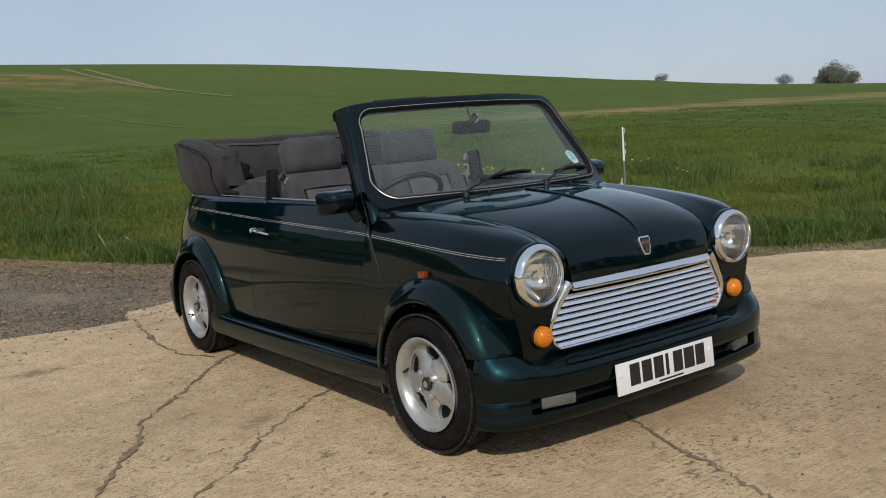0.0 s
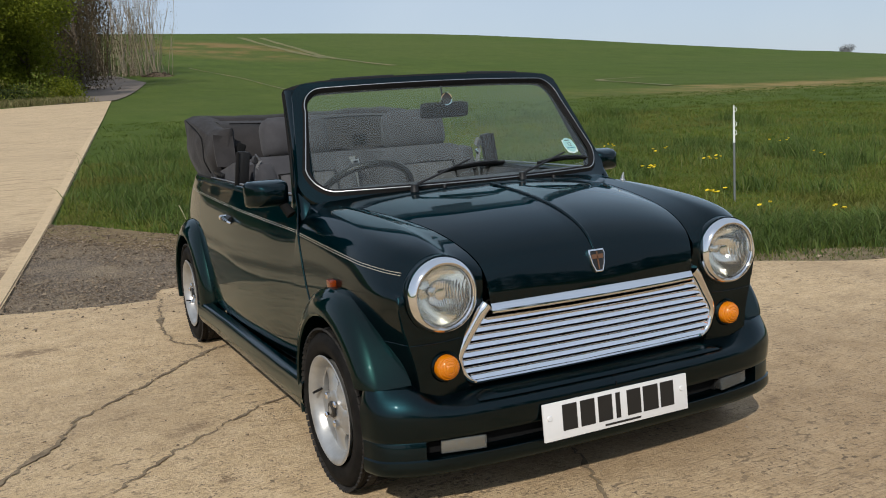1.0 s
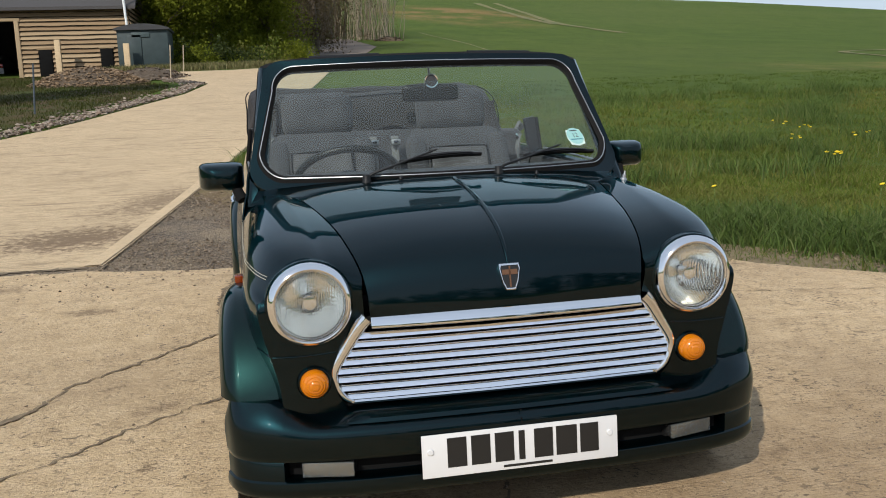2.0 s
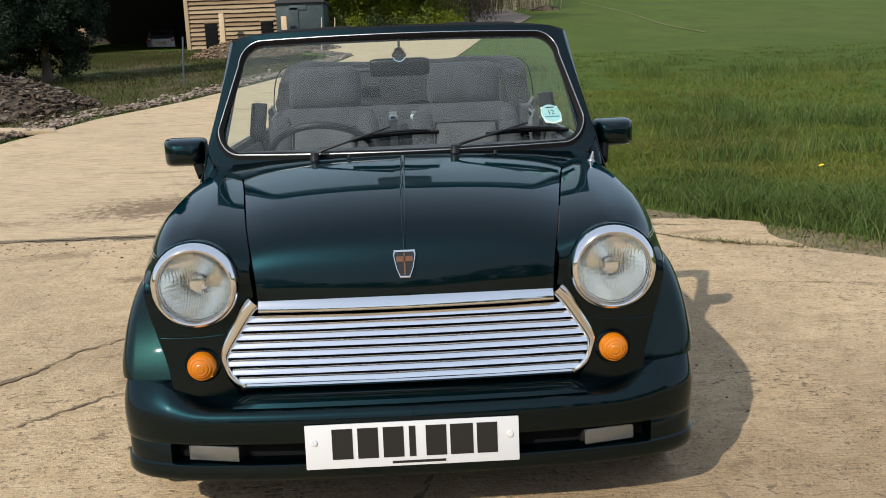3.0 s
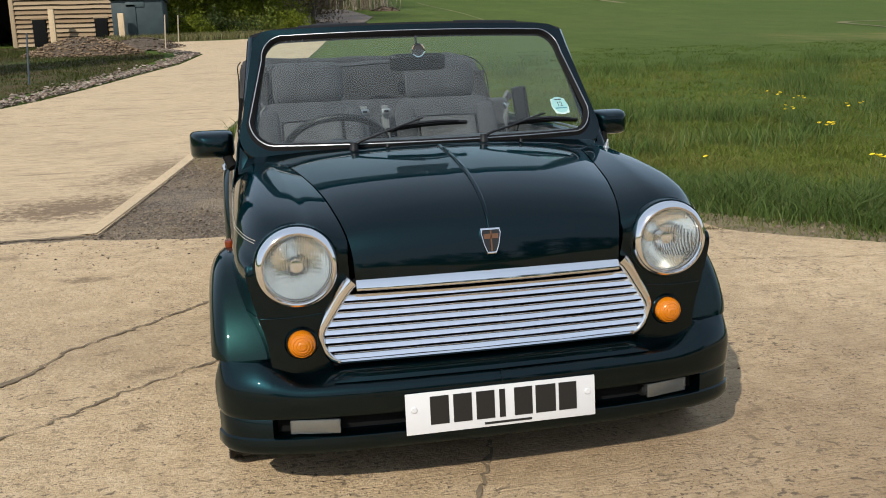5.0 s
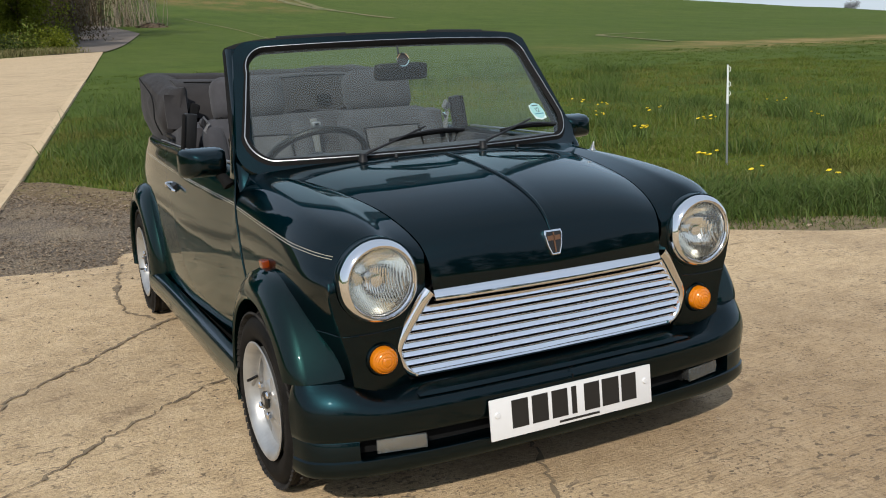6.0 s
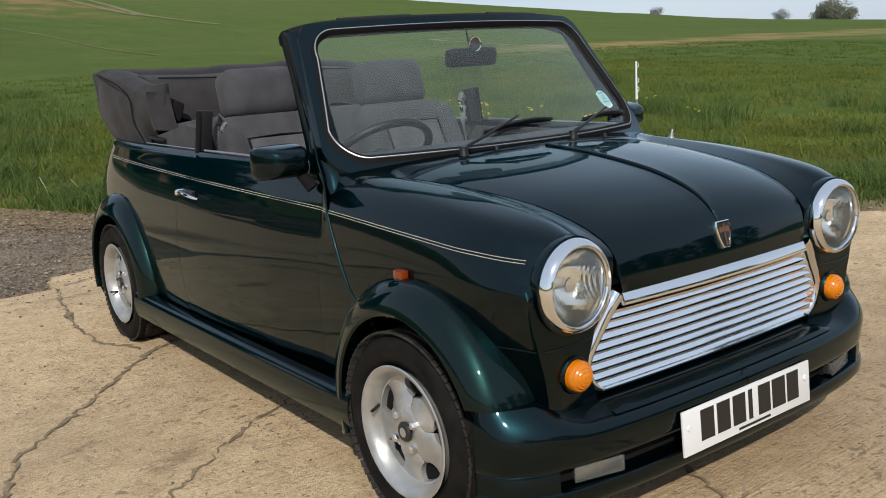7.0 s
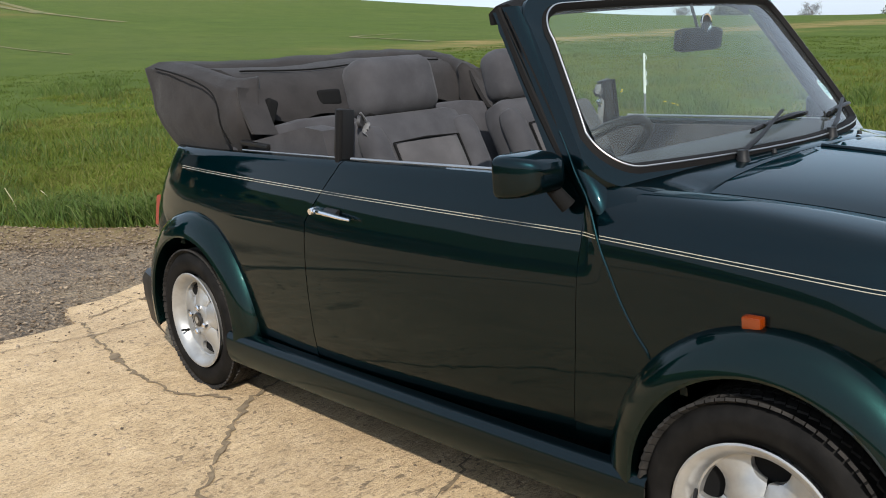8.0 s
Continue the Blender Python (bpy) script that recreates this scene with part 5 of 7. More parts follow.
def seat(cx):
    back = pose(cx, 1.760, 0.705, -27)
    s = part("front_seat", soft_box(back, 0.430, 0.120, 0.50, 0.050, puff=0.014), SEATCLOTH, car, "grey velour bucket seat")
    for sg in (-1, 1):
        part("seat_bolster", soft_box(back @ pose(sg * 0.180, -0.052, -0.02, 0, 0, sg * -16), 0.090, 0.080, 0.44, 0.036), SEATCLOTH, s)
    part("seat_inset", soft_box(back @ pose(0, -0.066, -0.045), 0.250, 0.030, 0.360, 0.013, puff=0.008), SEATINSET, s, "paler grey inset panel")
    part("seat_piping", tube_bm([back @ Vector((x, -0.075, z)) for x, z in ((-0.128, -0.22), (-0.128, 0.136), (0, 0.140), (0.128, 0.136), (0.128, -0.22))], 0.004, 6), BLACKMATT, s)
    part("headrest", soft_box(pose(cx, 1.905, 1.012, -14), 0.305, 0.125, 0.185, 0.048, puff=0.012), SEATCLOTH, s, "broad grey headrest")
    # black filler below the headrest draws the shade of the gap
    part("headrest_shade_block", soft_box(pose(cx, 1.885, 0.93, -18), 0.27, 0.08, 0.03, 0.012), BLACKMATT, s)
    part("seat_base", soft_box(pose(cx, 1.50, 0.43, 6), 0.44, 0.48, 0.16, 0.05, puff=0.0), SEATCLOTH, s)


seat(-0.330)
seat(0.258)

# inner mirror
rv = part("inner_mirror", soft_box(pose(0.0, 1.035, 1.097, 8), 0.200, 0.030, 0.060, 0.014), BLACK, car, "black rear-view mirror")
part("inner_mirror_stalk", tube_bm([(0, 1.058, 1.19), (0.0, 1.045, 1.15), (0.0, 1.037, 1.12)], 0.004, 6), BLACK, rv)
part("mirror_disc", lathe_bm([(0.020, 0.002), (0.0235, 0.003), (0.0245, 0.0), (0.0235, -0.003), (0.020, -0.002)], pose(0, 1.012, 1.137, 0, 0, -90), 28), CHROME, rv, "clear suction disc of the mirror")
part("disc_pad", lathe_bm([(0.0, 0.001), (0.012, 0.001), (0.020, -0.001)], pose(0, 1.013, 1.137, 0, 0, -90), 28), DASH, rv)
part("inner_mirror_glass", box_bm(pose(0.0, 1.035, 1.097, 8) @ pose(0, 0.0155, 0), 0.180, 0.002, 0.046), MIRROR, rv)

# licence disc behind the glass
PALEBLUE = Mat("pale_blue_paper", (0.42, 0.66, 0.68), 0.6).m
PAPER = Mat("white_paper", (0.80, 0.84, 0.82), 0.6).m
disc_m = Matrix.Translation((0.490, screen_y(0.49, 0.927) + 0.007, 0.927)) @ pose(0, 0, 0, 0, 0, 18) @ pose(0, 0, 0, -37, 0, 0)
rim = [(0.036 + 0.006 * max(0.0, math.cos(4 * (a - 0.8))) ** 3, a) for a in [2 * math.pi * k / 48 for k in range(48)]]
bm = bmesh.new()
bm.faces.new([bm.verts.new(disc_m @ Vector((r * math.cos(a), 0, r * math.sin(a)))) for r, a in rim])
tax = part("licence_disc", bm, PAPER, glass, "round pale blue paper licence disc")
part("disc_print", lathe_bm([(0.0, 0.0), (0.034, 0.0)], disc_m @ pose(0, -0.0012, 0.004) @ pose(0, 0, 0, 0, 0, -90), 32), PALEBLUE, tax)


def words(text, size, m, mat, parent, name):
    cu = bpy.data.curves.new(name, "FONT")
    cu.body, cu.size, cu.extrude = text, size, 0.0003
    cu.align_x, cu.align_y = "CENTER", "CENTER"
    tmp = bpy.data.objects.new(name, cu)
    me = bpy.data.meshes.new_from_object(tmp)
    bpy.data.objects.remove(tmp)
    me.materials.append(mat)
    me.transform(m)
    return part(name, me, None, parent)


words("12", 0.026, disc_m @ pose(0, -0.0022, 0.006, 90, 0, 0), INK, tax, "disc_number")
for dz, wd in ((-0.010, 0.05), (0.026, 0.03)):
    part("disc_bar", box_bm(disc_m @ pose(0, -0.002, dz), wd, 0.0006, 0.004), Mat("blue_ink", (0.05, 0.22, 0.30), 0.5).m if dz < 0 else INK, tax)

# wipers


def wiper(px, pz, jx, jz, ax, az, bx, bz):
    pivot = Vector((px, 0.753, pz))
    joint = on_screen([(jx, jz)], 0.034)[0]
    w = part("wiper_arm", tube_bm(spline([pivot + Vector((0, 0, 0.014)), pivot + Vector((0.02, 0.002, 0.030)), pivot.lerp(joint, 0.35) + Vector((0, -0.006, 0.016)), joint], 6), lambda u: 0.0085 - 0.004 * u, 8, flat=0.7), BLACK, car, "black wiper arm and blade")
    part("wiper_pivot", lathe_bm([(0.0, 0.03), (0.012, 0.028), (0.014, 0.012), (0.018, 0.0), (0.018, -0.03)], Matrix.Translation(pivot) @ pose(0, 0, 0, 0, -90, 0), 16), BLACK, w)
    n = 12
    pts = [on_screen([(ax + (bx - ax) * k / n, az + (bz - az) * k / n + 0.006 * math.sin(math.pi * k / n))], 0.012)[0] for k in range(n + 1)]
    part("wiper_blade", tube_bm(pts, lambda u: 0.006, 6), BLACK, w)
    yoke = [on_screen([(ax + (bx - ax) * u, az + (bz - az) * u)], 0.018 + 0.016 * math.sin(math.pi * u))[0] for u in (0.12, 0.25, 0.4, 0.5, 0.6, 0.75, 0.88)]
    part("wiper_yoke", tube_bm(yoke, lambda u: 0.004 + 0.005 * math.sin(math.pi * u), 6, flat=0.6), BLACK, w)
    part("wiper_rubber", tube_bm([p + Vector((0, 0.006, -0.006)) for p in pts], 0.003, 4), BLACKMATT, w)


wiper(-0.272, 0.822, -0.035, 0.896, -0.160, 0.874, 0.117, 0.889)
wiper(0.162, 0.828, 0.40, 0.888, 0.265, 0.874, 0.539, 0.872)
for x in (-0.165, 0.285):
    part("washer_jet", lathe_bm([(0.0, 0.010), (0.005, 0.009), (0.007, 0.0)], pose(x, 0.735, 0.834 - 0.1 * x * x, 0, -90, 0), 12), BLACK, car)
aerial = part("aerial_base", lathe_bm([(0.0, 0.032), (0.003, 0.032), (0.004, 0.020), (0.007, 0.017), (0.007, 0.010), (0.010, 0.007), (0.013, 0.0), (0.013, -0.01)], pose(0.578, 0.712, 0.790, 0, -78, 0), 20), TRIMSTRIP, car, "small chrome aerial base")

# door mirrors


def door_mirror(x, y, z, turn, sgn):
    m = pose(x, y, z, 0, 0, turn)
    rows = []
    for d, sx, sz, dz in ((-0.052, 0.055, 0.028, -0.002), (-0.049, 0.082, 0.052, 0.0), (-0.038, 0.107, 0.070, 0.0), (-0.015, 0.130, 0.085, 0.0), (0.015, 0.143, 0.093, 0.0), (0.036, 0.147, 0.095, 0.0), (0.042, 0.142, 0.091, 0.0), (0.036, 0.133, 0.083, 0.0)):
        row = []
        for k in range(40):
            a = 2 * math.pi * k / 40
            c, s_ = math.cos(a), math.sin(a)
            e = 0.34
            row.append(m @ Vector((0.5 * sx * math.copysign(abs(c) ** e, c) + sgn * 0.012 * (0.042 - d) / 0.09, d, 0.5 * sz * math.copysign(abs(s_) ** e, s_) + dz)))
        rows.append(row)
    h = part("door_mirror", grid_bm(rows, wrap=True, caps=True), GREEN, car, "green door mirror on a black stalk")
    part("mirror_glass", box_bm(m @ pose(0, 0.038, 0), 0.130, 0.003, 0.080, 0.001), MIRROR, h)
    base = Vector((-sgn * 0.660, 0.940, 0.770))
    top = m @ Vector((sgn * 0.040, -0.012, -0.022))
    arm = [top.lerp(base, k / 6) for k in range(7)]
    part("mirror_stalk", tube_bm(arm, lambda u: 0.0145 + 0.004 * u, 18), BLACKMATT, h)


door_mirror(-0.727, 0.985, 0.845, 0, 1)
door_mirror(0.722, 1.03, 0.852, 10, -1)

# the folded hood: a fat fabric roll that runs round the back


def hood_bm():
    """The folded fabric: a boxy roll whose rear top edge hangs out over the tail."""
    low = [(-0.515, 2.372, 0.850), (-0.570, 2.378, 0.842), (-0.590, 2.43, 0.832), (-0.594, 2.62, 0.828), (-0.588, 2.81, 0.822), (-0.55, 2.862, 0.820), (-0.28, 2.89, 0.820), (0.0, 2.90, 0.820)]
    top = [(-0.500, 2.392, 1.040), (-0.560, 2.394, 1.032), (-0.592, 2.44, 1.034), (-0.610, 2.70, 1.092), (-0.598, 2.975, 1.119), (-0.560, 3.028, 1.120), (-0.28, 3.01, 1.114), (0.0, 3.0, 1.112)]
    inner = [(-0.470, 2.430, 1.046), (-0.490, 2.46, 1.052), (-0.500, 2.52, 1.066), (-0.490, 2.72, 1.100), (-0.455, 2.85, 1.114), (-0.42, 2.865, 1.114), (-0.2, 2.86, 1.106), (0.0, 2.85, 1.104)]
    foot = [(-0.470, 2.430, 0.86), (-0.490, 2.46, 0.86), (-0.490, 2.52, 0.86), (-0.470, 2.70, 0.88), (-0.44, 2.74, 0.90), (-0.40, 2.74, 0.90), (-0.2, 2.73, 0.90), (0.0, 2.72, 0.90)]
    lines = []
    for a in (low, top, inner, foot):
        half = spline(a, 7)
        lines.append(half + [Vector((-p.x, p.y, p.z)) for p in half[-2::-1]])
    rows = []
    for a, b, c, d in zip(*lines):
        row = [a.lerp(b, u) for u in (0.0, 0.12, 0.3, 0.5, 0.7, 0.86, 0.96)]
        out = (b - c)
        out.z = 0
        out.normalize()
        row = [q + out * (0.026 * math.sin(math.pi * u)) for q, u in zip(row, (0.0, 0.12, 0.3, 0.5, 0.7, 0.86, 0.96))]
        row += [b, b.lerp(c, 0.08) + Vector((0, 0, 0.002))] + [b.lerp(c, u) + Vector((0, 0, 0.022 * math.sin(math.pi * u))) for u in (0.3, 0.55, 0.8)]
        row += [c, c.lerp(d, 0.2), c.lerp(d, 0.6), d]
        full = []
        for q in row:
            wob = noise.noise(Vector((q.x * 5, q.y * 5, q.z * 8))) * 0.020 + noise.noise(q * 14) * 0.010 - 0.006 * abs(noise.noise(Vector((q.x * 9, q.y * 22, q.z * 5))))
            full.append(q + out * wob + Vector((0, 0, wob * 0.5)))
        rows.append(full)
    return grid_bm(rows, wrap=True, caps=True)


hood = part("folded_hood", hood_bm(), HOODCLOTH, car, "folded dark grey fabric hood, baggy behind the seats", sharp=75)


def front_roll_bm():
    """The hood's front edge, folded flat in front of the roll."""
    rows = []
    for k in range(-18, 19):
        x = 0.50 * k / 18
        sag = 0.012 * math.sin(9 * x) + 0.01 * noise.noise(Vector((x * 6, 0, 3)))
        rows.append([Vector((x, y + sag, z + sag * 0.5)) for y, z in ((2.86, 1.095), (2.72, 1.100), (2.62, 1.092), (2.53, 1.066), (2.49, 1.02), (2.465, 0.96), (2.46, 0.915 + 0.012 * math.sin(23 * x)), (2.475, 0.912 + 0.012 * math.sin(23 * x)), (2.56, 0.93), (2.72, 0.93))])
    return grid_bm(rows, wrap=True, caps=True)


part("hood_front_fold", front_roll_bm(), HOODCLOTH, hood, sharp=70)
# matt black blocks added as the deep shade between the hood's folds
for gx, gy, gz, gw, gh, gr in ((-0.165, 2.470, 0.972, 0.10, 0.060, 0), (-0.462, 2.400, 0.950, 0.045, 0.085, 25), (0.20, 2.470, 0.968, 0.075, 0.055, 0)):
    part("fold_shade_block", soft_box(pose(gx, gy, gz, -10, gr, 0), gw, 0.030, gh, 0.010), BLACKMATT, hood, "black block standing for the shade between the folds")
part("fold_seam", tube_bm([(0.46 * k / 14, 2.560 + 0.012 * math.sin(4.1 * k / 14), 1.0835 + 0.006 * math.sin(4.1 * k / 14)) for k in range(-14, 15)], 0.0035, 6), BLACKMATT, hood)


def flap_bm():
    """A loose tongue of cloth at the front of the side roll."""
    rows = []
    for k in range(9):
        u = k / 8
        z = 1.040 - 0.150 * u
        y = 2.372 - 0.085 * u ** 1.6
        rows.append([Vector((-0.590 + 0.10 * w - 0.012 * u, y + 0.02 * w - 0.02 * u * w + 0.006 * math.sin(5 * u + 3 * w), z - 0.012 * w)) for w in (0.0, 0.3, 0.6, 1.0)] + [Vector((-0.49 - 0.012 * u, y + 0.03, z - 0.012)), Vector((-0.590 - 0.012 * u, y + 0.012, z))])
    return grid_bm(rows, wrap=True, caps=True)


for sgn in (-1, 1):
    pts = spline([(-0.612, 2.90, 1.118), (-0.626, 2.74, 1.098), (-0.628, 2.60, 1.070), (-0.626, 2.50, 1.035), (-0.628, 2.455, 0.990), (-0.630, 2.440, 0.92), (-0.606, 2.430, 0.855)], 6)
    part("hood_seam", tube_bm([(-sgn * p.x, p.y, p.z) for p in pts], 0.0030, 6), BLACKMATT, hood)
    fl = flap_bm()
    part("hood_flap", fl if sgn < 0 else mirrored(fl), HOODCLOTH, hood)

# ---- far and middle ground ----
rnd = random.Random(7)


def raw_mesh(name, verts, faces, mat, smooth=False):
    """A mesh straight from arrays; faces all have the same number of corners."""
    verts, faces = np.asarray(verts, np.float32), np.asarray(faces, np.int32)
    me = bpy.data.meshes.new(name)
    k = faces.shape[1]
    me.vertices.add(len(verts))
    me.vertices.foreach_set("co", verts.ravel())
    me.loops.add(faces.size)
    me.loops.foreach_set("vertex_index", faces.ravel())
    me.polygons.add(len(faces))
    me.polygons.foreach_set("loop_start", np.arange(0, faces.size, k, dtype=np.int32))
    if smooth:
        me.polygons.foreach_set("use_smooth", np.ones(len(faces), bool))
    me.update()
    me.validate()
    if mat:
        me.materials.append(mat)
    return me


def leaf_mat(name, stops, rough=0.6, trans=0.25, dry=None):
    g = Mat(name, stops[0], rough, Specular_IOR_Level=0.12)
    geo = g.t.nodes.new("ShaderNodeNewGeometry")
    r = geo.outputs["Random Per Island"]
    col = g.ramp(r, [(i / max(1, len(stops) - 1), c) for i, c in enumerate(stops)])
    big = g.noise(0.6, 3)
    col = g.mix(g.ramp(big, [(0.35, 0.0), (0.65, 0.5)]), col, tuple(0.55 * v for v in stops[0]))
    if dry:
        col = g.mix(g.ramp(g.noise(0.42, 5, 0.65), [(0.47, 0.0), (0.64, 0.6)]), col, dry)
    g.colour(col)
    tr = g.t.nodes.new("ShaderNodeBsdfTranslucent")
    g.link(col, tr.inputs[0])
    mix = g.t.nodes.new("ShaderNodeMixShader")
    mix.inputs[0].default_value = trans
    out = g.t.nodes["Material Output"]
    g.link(g.b.outputs[0], mix.inputs[1])
    g.link(tr.outputs[0], mix.inputs[2])
    g.link(mix.outputs[0], out.inputs[0])
    return g.m


GRASS = leaf_mat("grass_blades", [(0.098, 0.140, 0.019), (0.134, 0.176, 0.025), (0.112, 0.156, 0.025), (0.180, 0.192, 0.040), (0.23, 0.20, 0.080)], 0.65, 0.3, (0.160, 0.142, 0.042))
TUFT = leaf_mat("tuft_blades", [(0.066, 0.112, 0.024), (0.095, 0.148, 0.032), (0.140, 0.190, 0.044), (0.080, 0.130, 0.038), (0.19, 0.20, 0.075)], 0.6, 0.3)
heights = np.vectorize(height)


def inside(px, py, poly):
    hit = np.zeros(len(px), bool)
    for (x1, y1), (x2, y2) in zip(poly, poly[1:] + poly[:1]):
        if y1 == y2:
            continue
        c = ((y1 > py) != (y2 > py)) & (px < (x2 - x1) * (py - y1) / (y2 - y1) + x1)
        hit ^= c
    return hit


def blades(px, py, length, width, seed, lean=1.5):
    g = np.random.RandomState(seed)
    n = len(px)
    z = heights(px, py) - 0.03
    a = g.uniform(0, 2 * np.pi, n)
    b = g.uniform(0, 2 * np.pi, n)
    ln = length * g.uniform(0.45, 1.25, n)
    w = width * g.uniform(0.6, 1.3, n)
    off = ln * lean * g.uniform(0.1, 1.0, n)
    base = np.stack([px, py, z], 1)
    sx = np.stack([np.cos(a) * w, np.sin(a) * w, np.zeros(n)], 1)
    mid = base + np.stack([np.cos(b) * off * 0.35, np.sin(b) * off * 0.35, ln * 0.6], 1)
    tip = base + np.stack([np.cos(b) * off, np.sin(b) * off, ln * g.uniform(0.8, 1.0, n)], 1)
    v = np.stack([base - sx, base + sx, mid + sx * 0.75, mid - sx * 0.75, tip], 1).reshape(-1, 3)
    i = np.arange(n)[:, None] * 5
    f = np.concatenate([i + [0, 1, 2], i + [0, 2, 3], i + [3, 2, 4]], 1).reshape(-1, 3)
    return v, f


def clumped(g, n, x0, x1, y0, y1):
    """Places that gather in tufts."""
    c = n // 14
    cx, cy = g.uniform(x0, x1, c), g.uniform(y0, y1, c)
    k = g.randint(0, c, n)
    s = g.uniform(0.05, 0.16, c)
    return cx[k] + g.normal(0, 1, n) * s[k], cy[k] + g.normal(0, 1, n) * s[k]


SOILED = [(1.0, 4.5), (1.40, 3.9), (1.92, 3.18), (2.50, 2.44), (3.2, 1.90), (3.6, 1.72), (4.1, 1.28), (5.0, 0.60), (6.3, -0.7), (6.8, -0.4), (5.3, 1.1), (4.3, 1.80), (3.4, 2.5), (2.8, 3.05), (2.2, 3.7), (1.4, 4.7)]


def verge(n, box, length, width, seed, keep=1.0):
    g = np.random.RandomState(seed)
    px, py = clumped(g, n, *box)
    ok = ~inside(px, py, [(x, y) for x, y in APRON]) & ~inside(px, py, GRAVELED)
    ok &= ~inside(px, py, ROAD)
    ok &= ~inside(px, py, SOILED) | (g.random_sample(len(px)) < 0.34)
    road_r = -1.62 + 0.138 * (py - 4.2)
    ok &= (px > road_r + 0.05) | (py < 4.2)
    # sparser, shorter grass at the worn border
    px, py = px[ok], py[ok]
    nz = np.array([noise.noise(Vector((x * 0.9, y * 0.9, 3.0))) + 0.6 * noise.noise(Vector((x * 3.1, y * 3.1, 8.0))) for x, y in zip(px, py)])
    ln = length * np.clip(0.92 + 1.15 * nz, 0.3, 1.9)
    return px, py, ln


def grass_layer(name, n, box, length, width, seed, label, mat=None):
    px, py, ln = verge(n, box, length, width, seed)
    edge = np.ones(len(px))
    v, f = blades(px, py, ln * edge, width, seed)
    me = raw_mesh(name, v, f, mat or GRASS)
    return tagged(new(name, me), label, "grass", kind="stuff")


grass_layer("verge_grass", 150000, (0.9, 9.0, 0.4, 9.0), 0.062, 0.0030, 11, "rough green grass along the concrete")
grass_layer("verge_grass", 100000, (-1.6, 4.0, 5.4, 14.0), 0.062, 0.0040, 12, "rough green grass behind the gravel")
grass_layer("verge_grass", 100000, (4.0, 20.0, 0.0, 18.0), 0.068, 0.0052, 13, "rough green grass behind the post")
CROP = leaf_mat("crop_blades", [(0.088, 0.130, 0.026), (0.112, 0.156, 0.031), (0.100, 0.142, 0.029), (0.140, 0.172, 0.040)], 0.7, 0.45)
grass_layer("field_grass", 60000, (-1.0, 34.0, 9.0, 26.0), 0.042, 0.008, 14, "green crop on the slope", CROP)


def tufts(name, spots, length, seed, label):
    """Longer grass in thick tufts."""
    g = np.random.RandomState(seed)
    vs, fs, base = [], [], 0
    for x, y, r, n, ln in spots:
        px, py = x + g.normal(0, r, n), y + g.normal(0, r, n)
        ok = ~inside(px, py, APRON) & ~inside(px, py, ROAD) & ~inside(px, py, GRAVELED)
        px, py = px[ok], py[ok]
        if len(px) == 0:
            continue
        v, f = blades(px, py, np.full(len(px), ln), 0.0042, seed + len(vs), 1.35)
        vs.append(v)
        fs.append(f + base)
        base += len(v)
    return tagged(new(name, raw_mesh(name, np.concatenate(vs), np.concatenate(fs), TUFT)), label, "grass", kind="stuff")


spots = [(0.35, 5.75, 0.16, 900, 0.26), (0.75, 5.55, 0.14, 600, 0.24), (0.2, 6.6, 0.2, 700, 0.18), (2.75, 3.95, 0.22, 1200, 0.16), (3.3, 3.25, 0.22, 1300, 0.17), (3.9, 2.75, 0.25, 1300, 0.17), (4.6, 2.35, 0.25, 1000, 0.16), (5.6, 1.6, 0.3, 1000, 0.16)]
spots += [(-0.1, 9.6, 0.30, 1100, 0.20), (0.0, 8.6, 0.25, 900, 0.19), (0.05, 7.6, 0.20, 700, 0.17), (0.35, 6.6, 0.18, 800, 0.17), (0.7, 6.1, 0.15, 600, 0.16), (0.4, 11.9, 0.35, 900, 0.22), (1.3, 13.9, 0.40, 900, 0.22), (0.9, 10.6, 0.30, 700, 0.19)]
border_line = spline([(1.25, 4.35, 0), (1.98, 3.33, 0), (2.6, 2.60, 0), (3.25, 2.08, 0), (4.1, 1.46, 0), (4.95, 0.86, 0), (6.3, -0.40, 0)], 5)
for q in border_line:
    for _ in range(3):
        w = rnd.uniform(0.02, 0.42)
        spots.append((q.x + w * 0.75 + rnd.gauss(0, 0.1), q.y + w * 0.75 + rnd.gauss(0, 0.1), rnd.uniform(0.05, 0.13), 45, rnd.uniform(0.025, 0.06)))
    for _ in range(5):
        w = rnd.uniform(0.45, 1.5)
        spots.append((q.x + w * 0.75 + rnd.gauss(0, 0.15), q.y + w * 0.75 + rnd.gauss(0, 0.15), rnd.uniform(0.06, 0.17), 190, rnd.uniform(0.10, 0.19)))
spots += [(rnd.uniform(-1, 14), rnd.uniform(6, 20), rnd.uniform(0.15, 0.5), 260, rnd.uniform(0.18, 0.3)) for _ in range(60)]
spots += [(rnd.uniform(3, 12), rnd.uniform(2.5, 9), rnd.uniform(0.1, 0.3), 220, rnd.uniform(0.16, 0.28)) for _ in range(40)]
tufts("grass_tufts", [q for q in spots if not any(inside(np.array([q[0] - e]), np.array([q[1]]), area)[0] for area in (APRON, ROAD, GRAVELED) for e in ((0.0, 0.5) if q[4] > 0.14 and q[3] < 300 else (0.0,)))], 0.25, 31, "longer tufts in the rough grass")

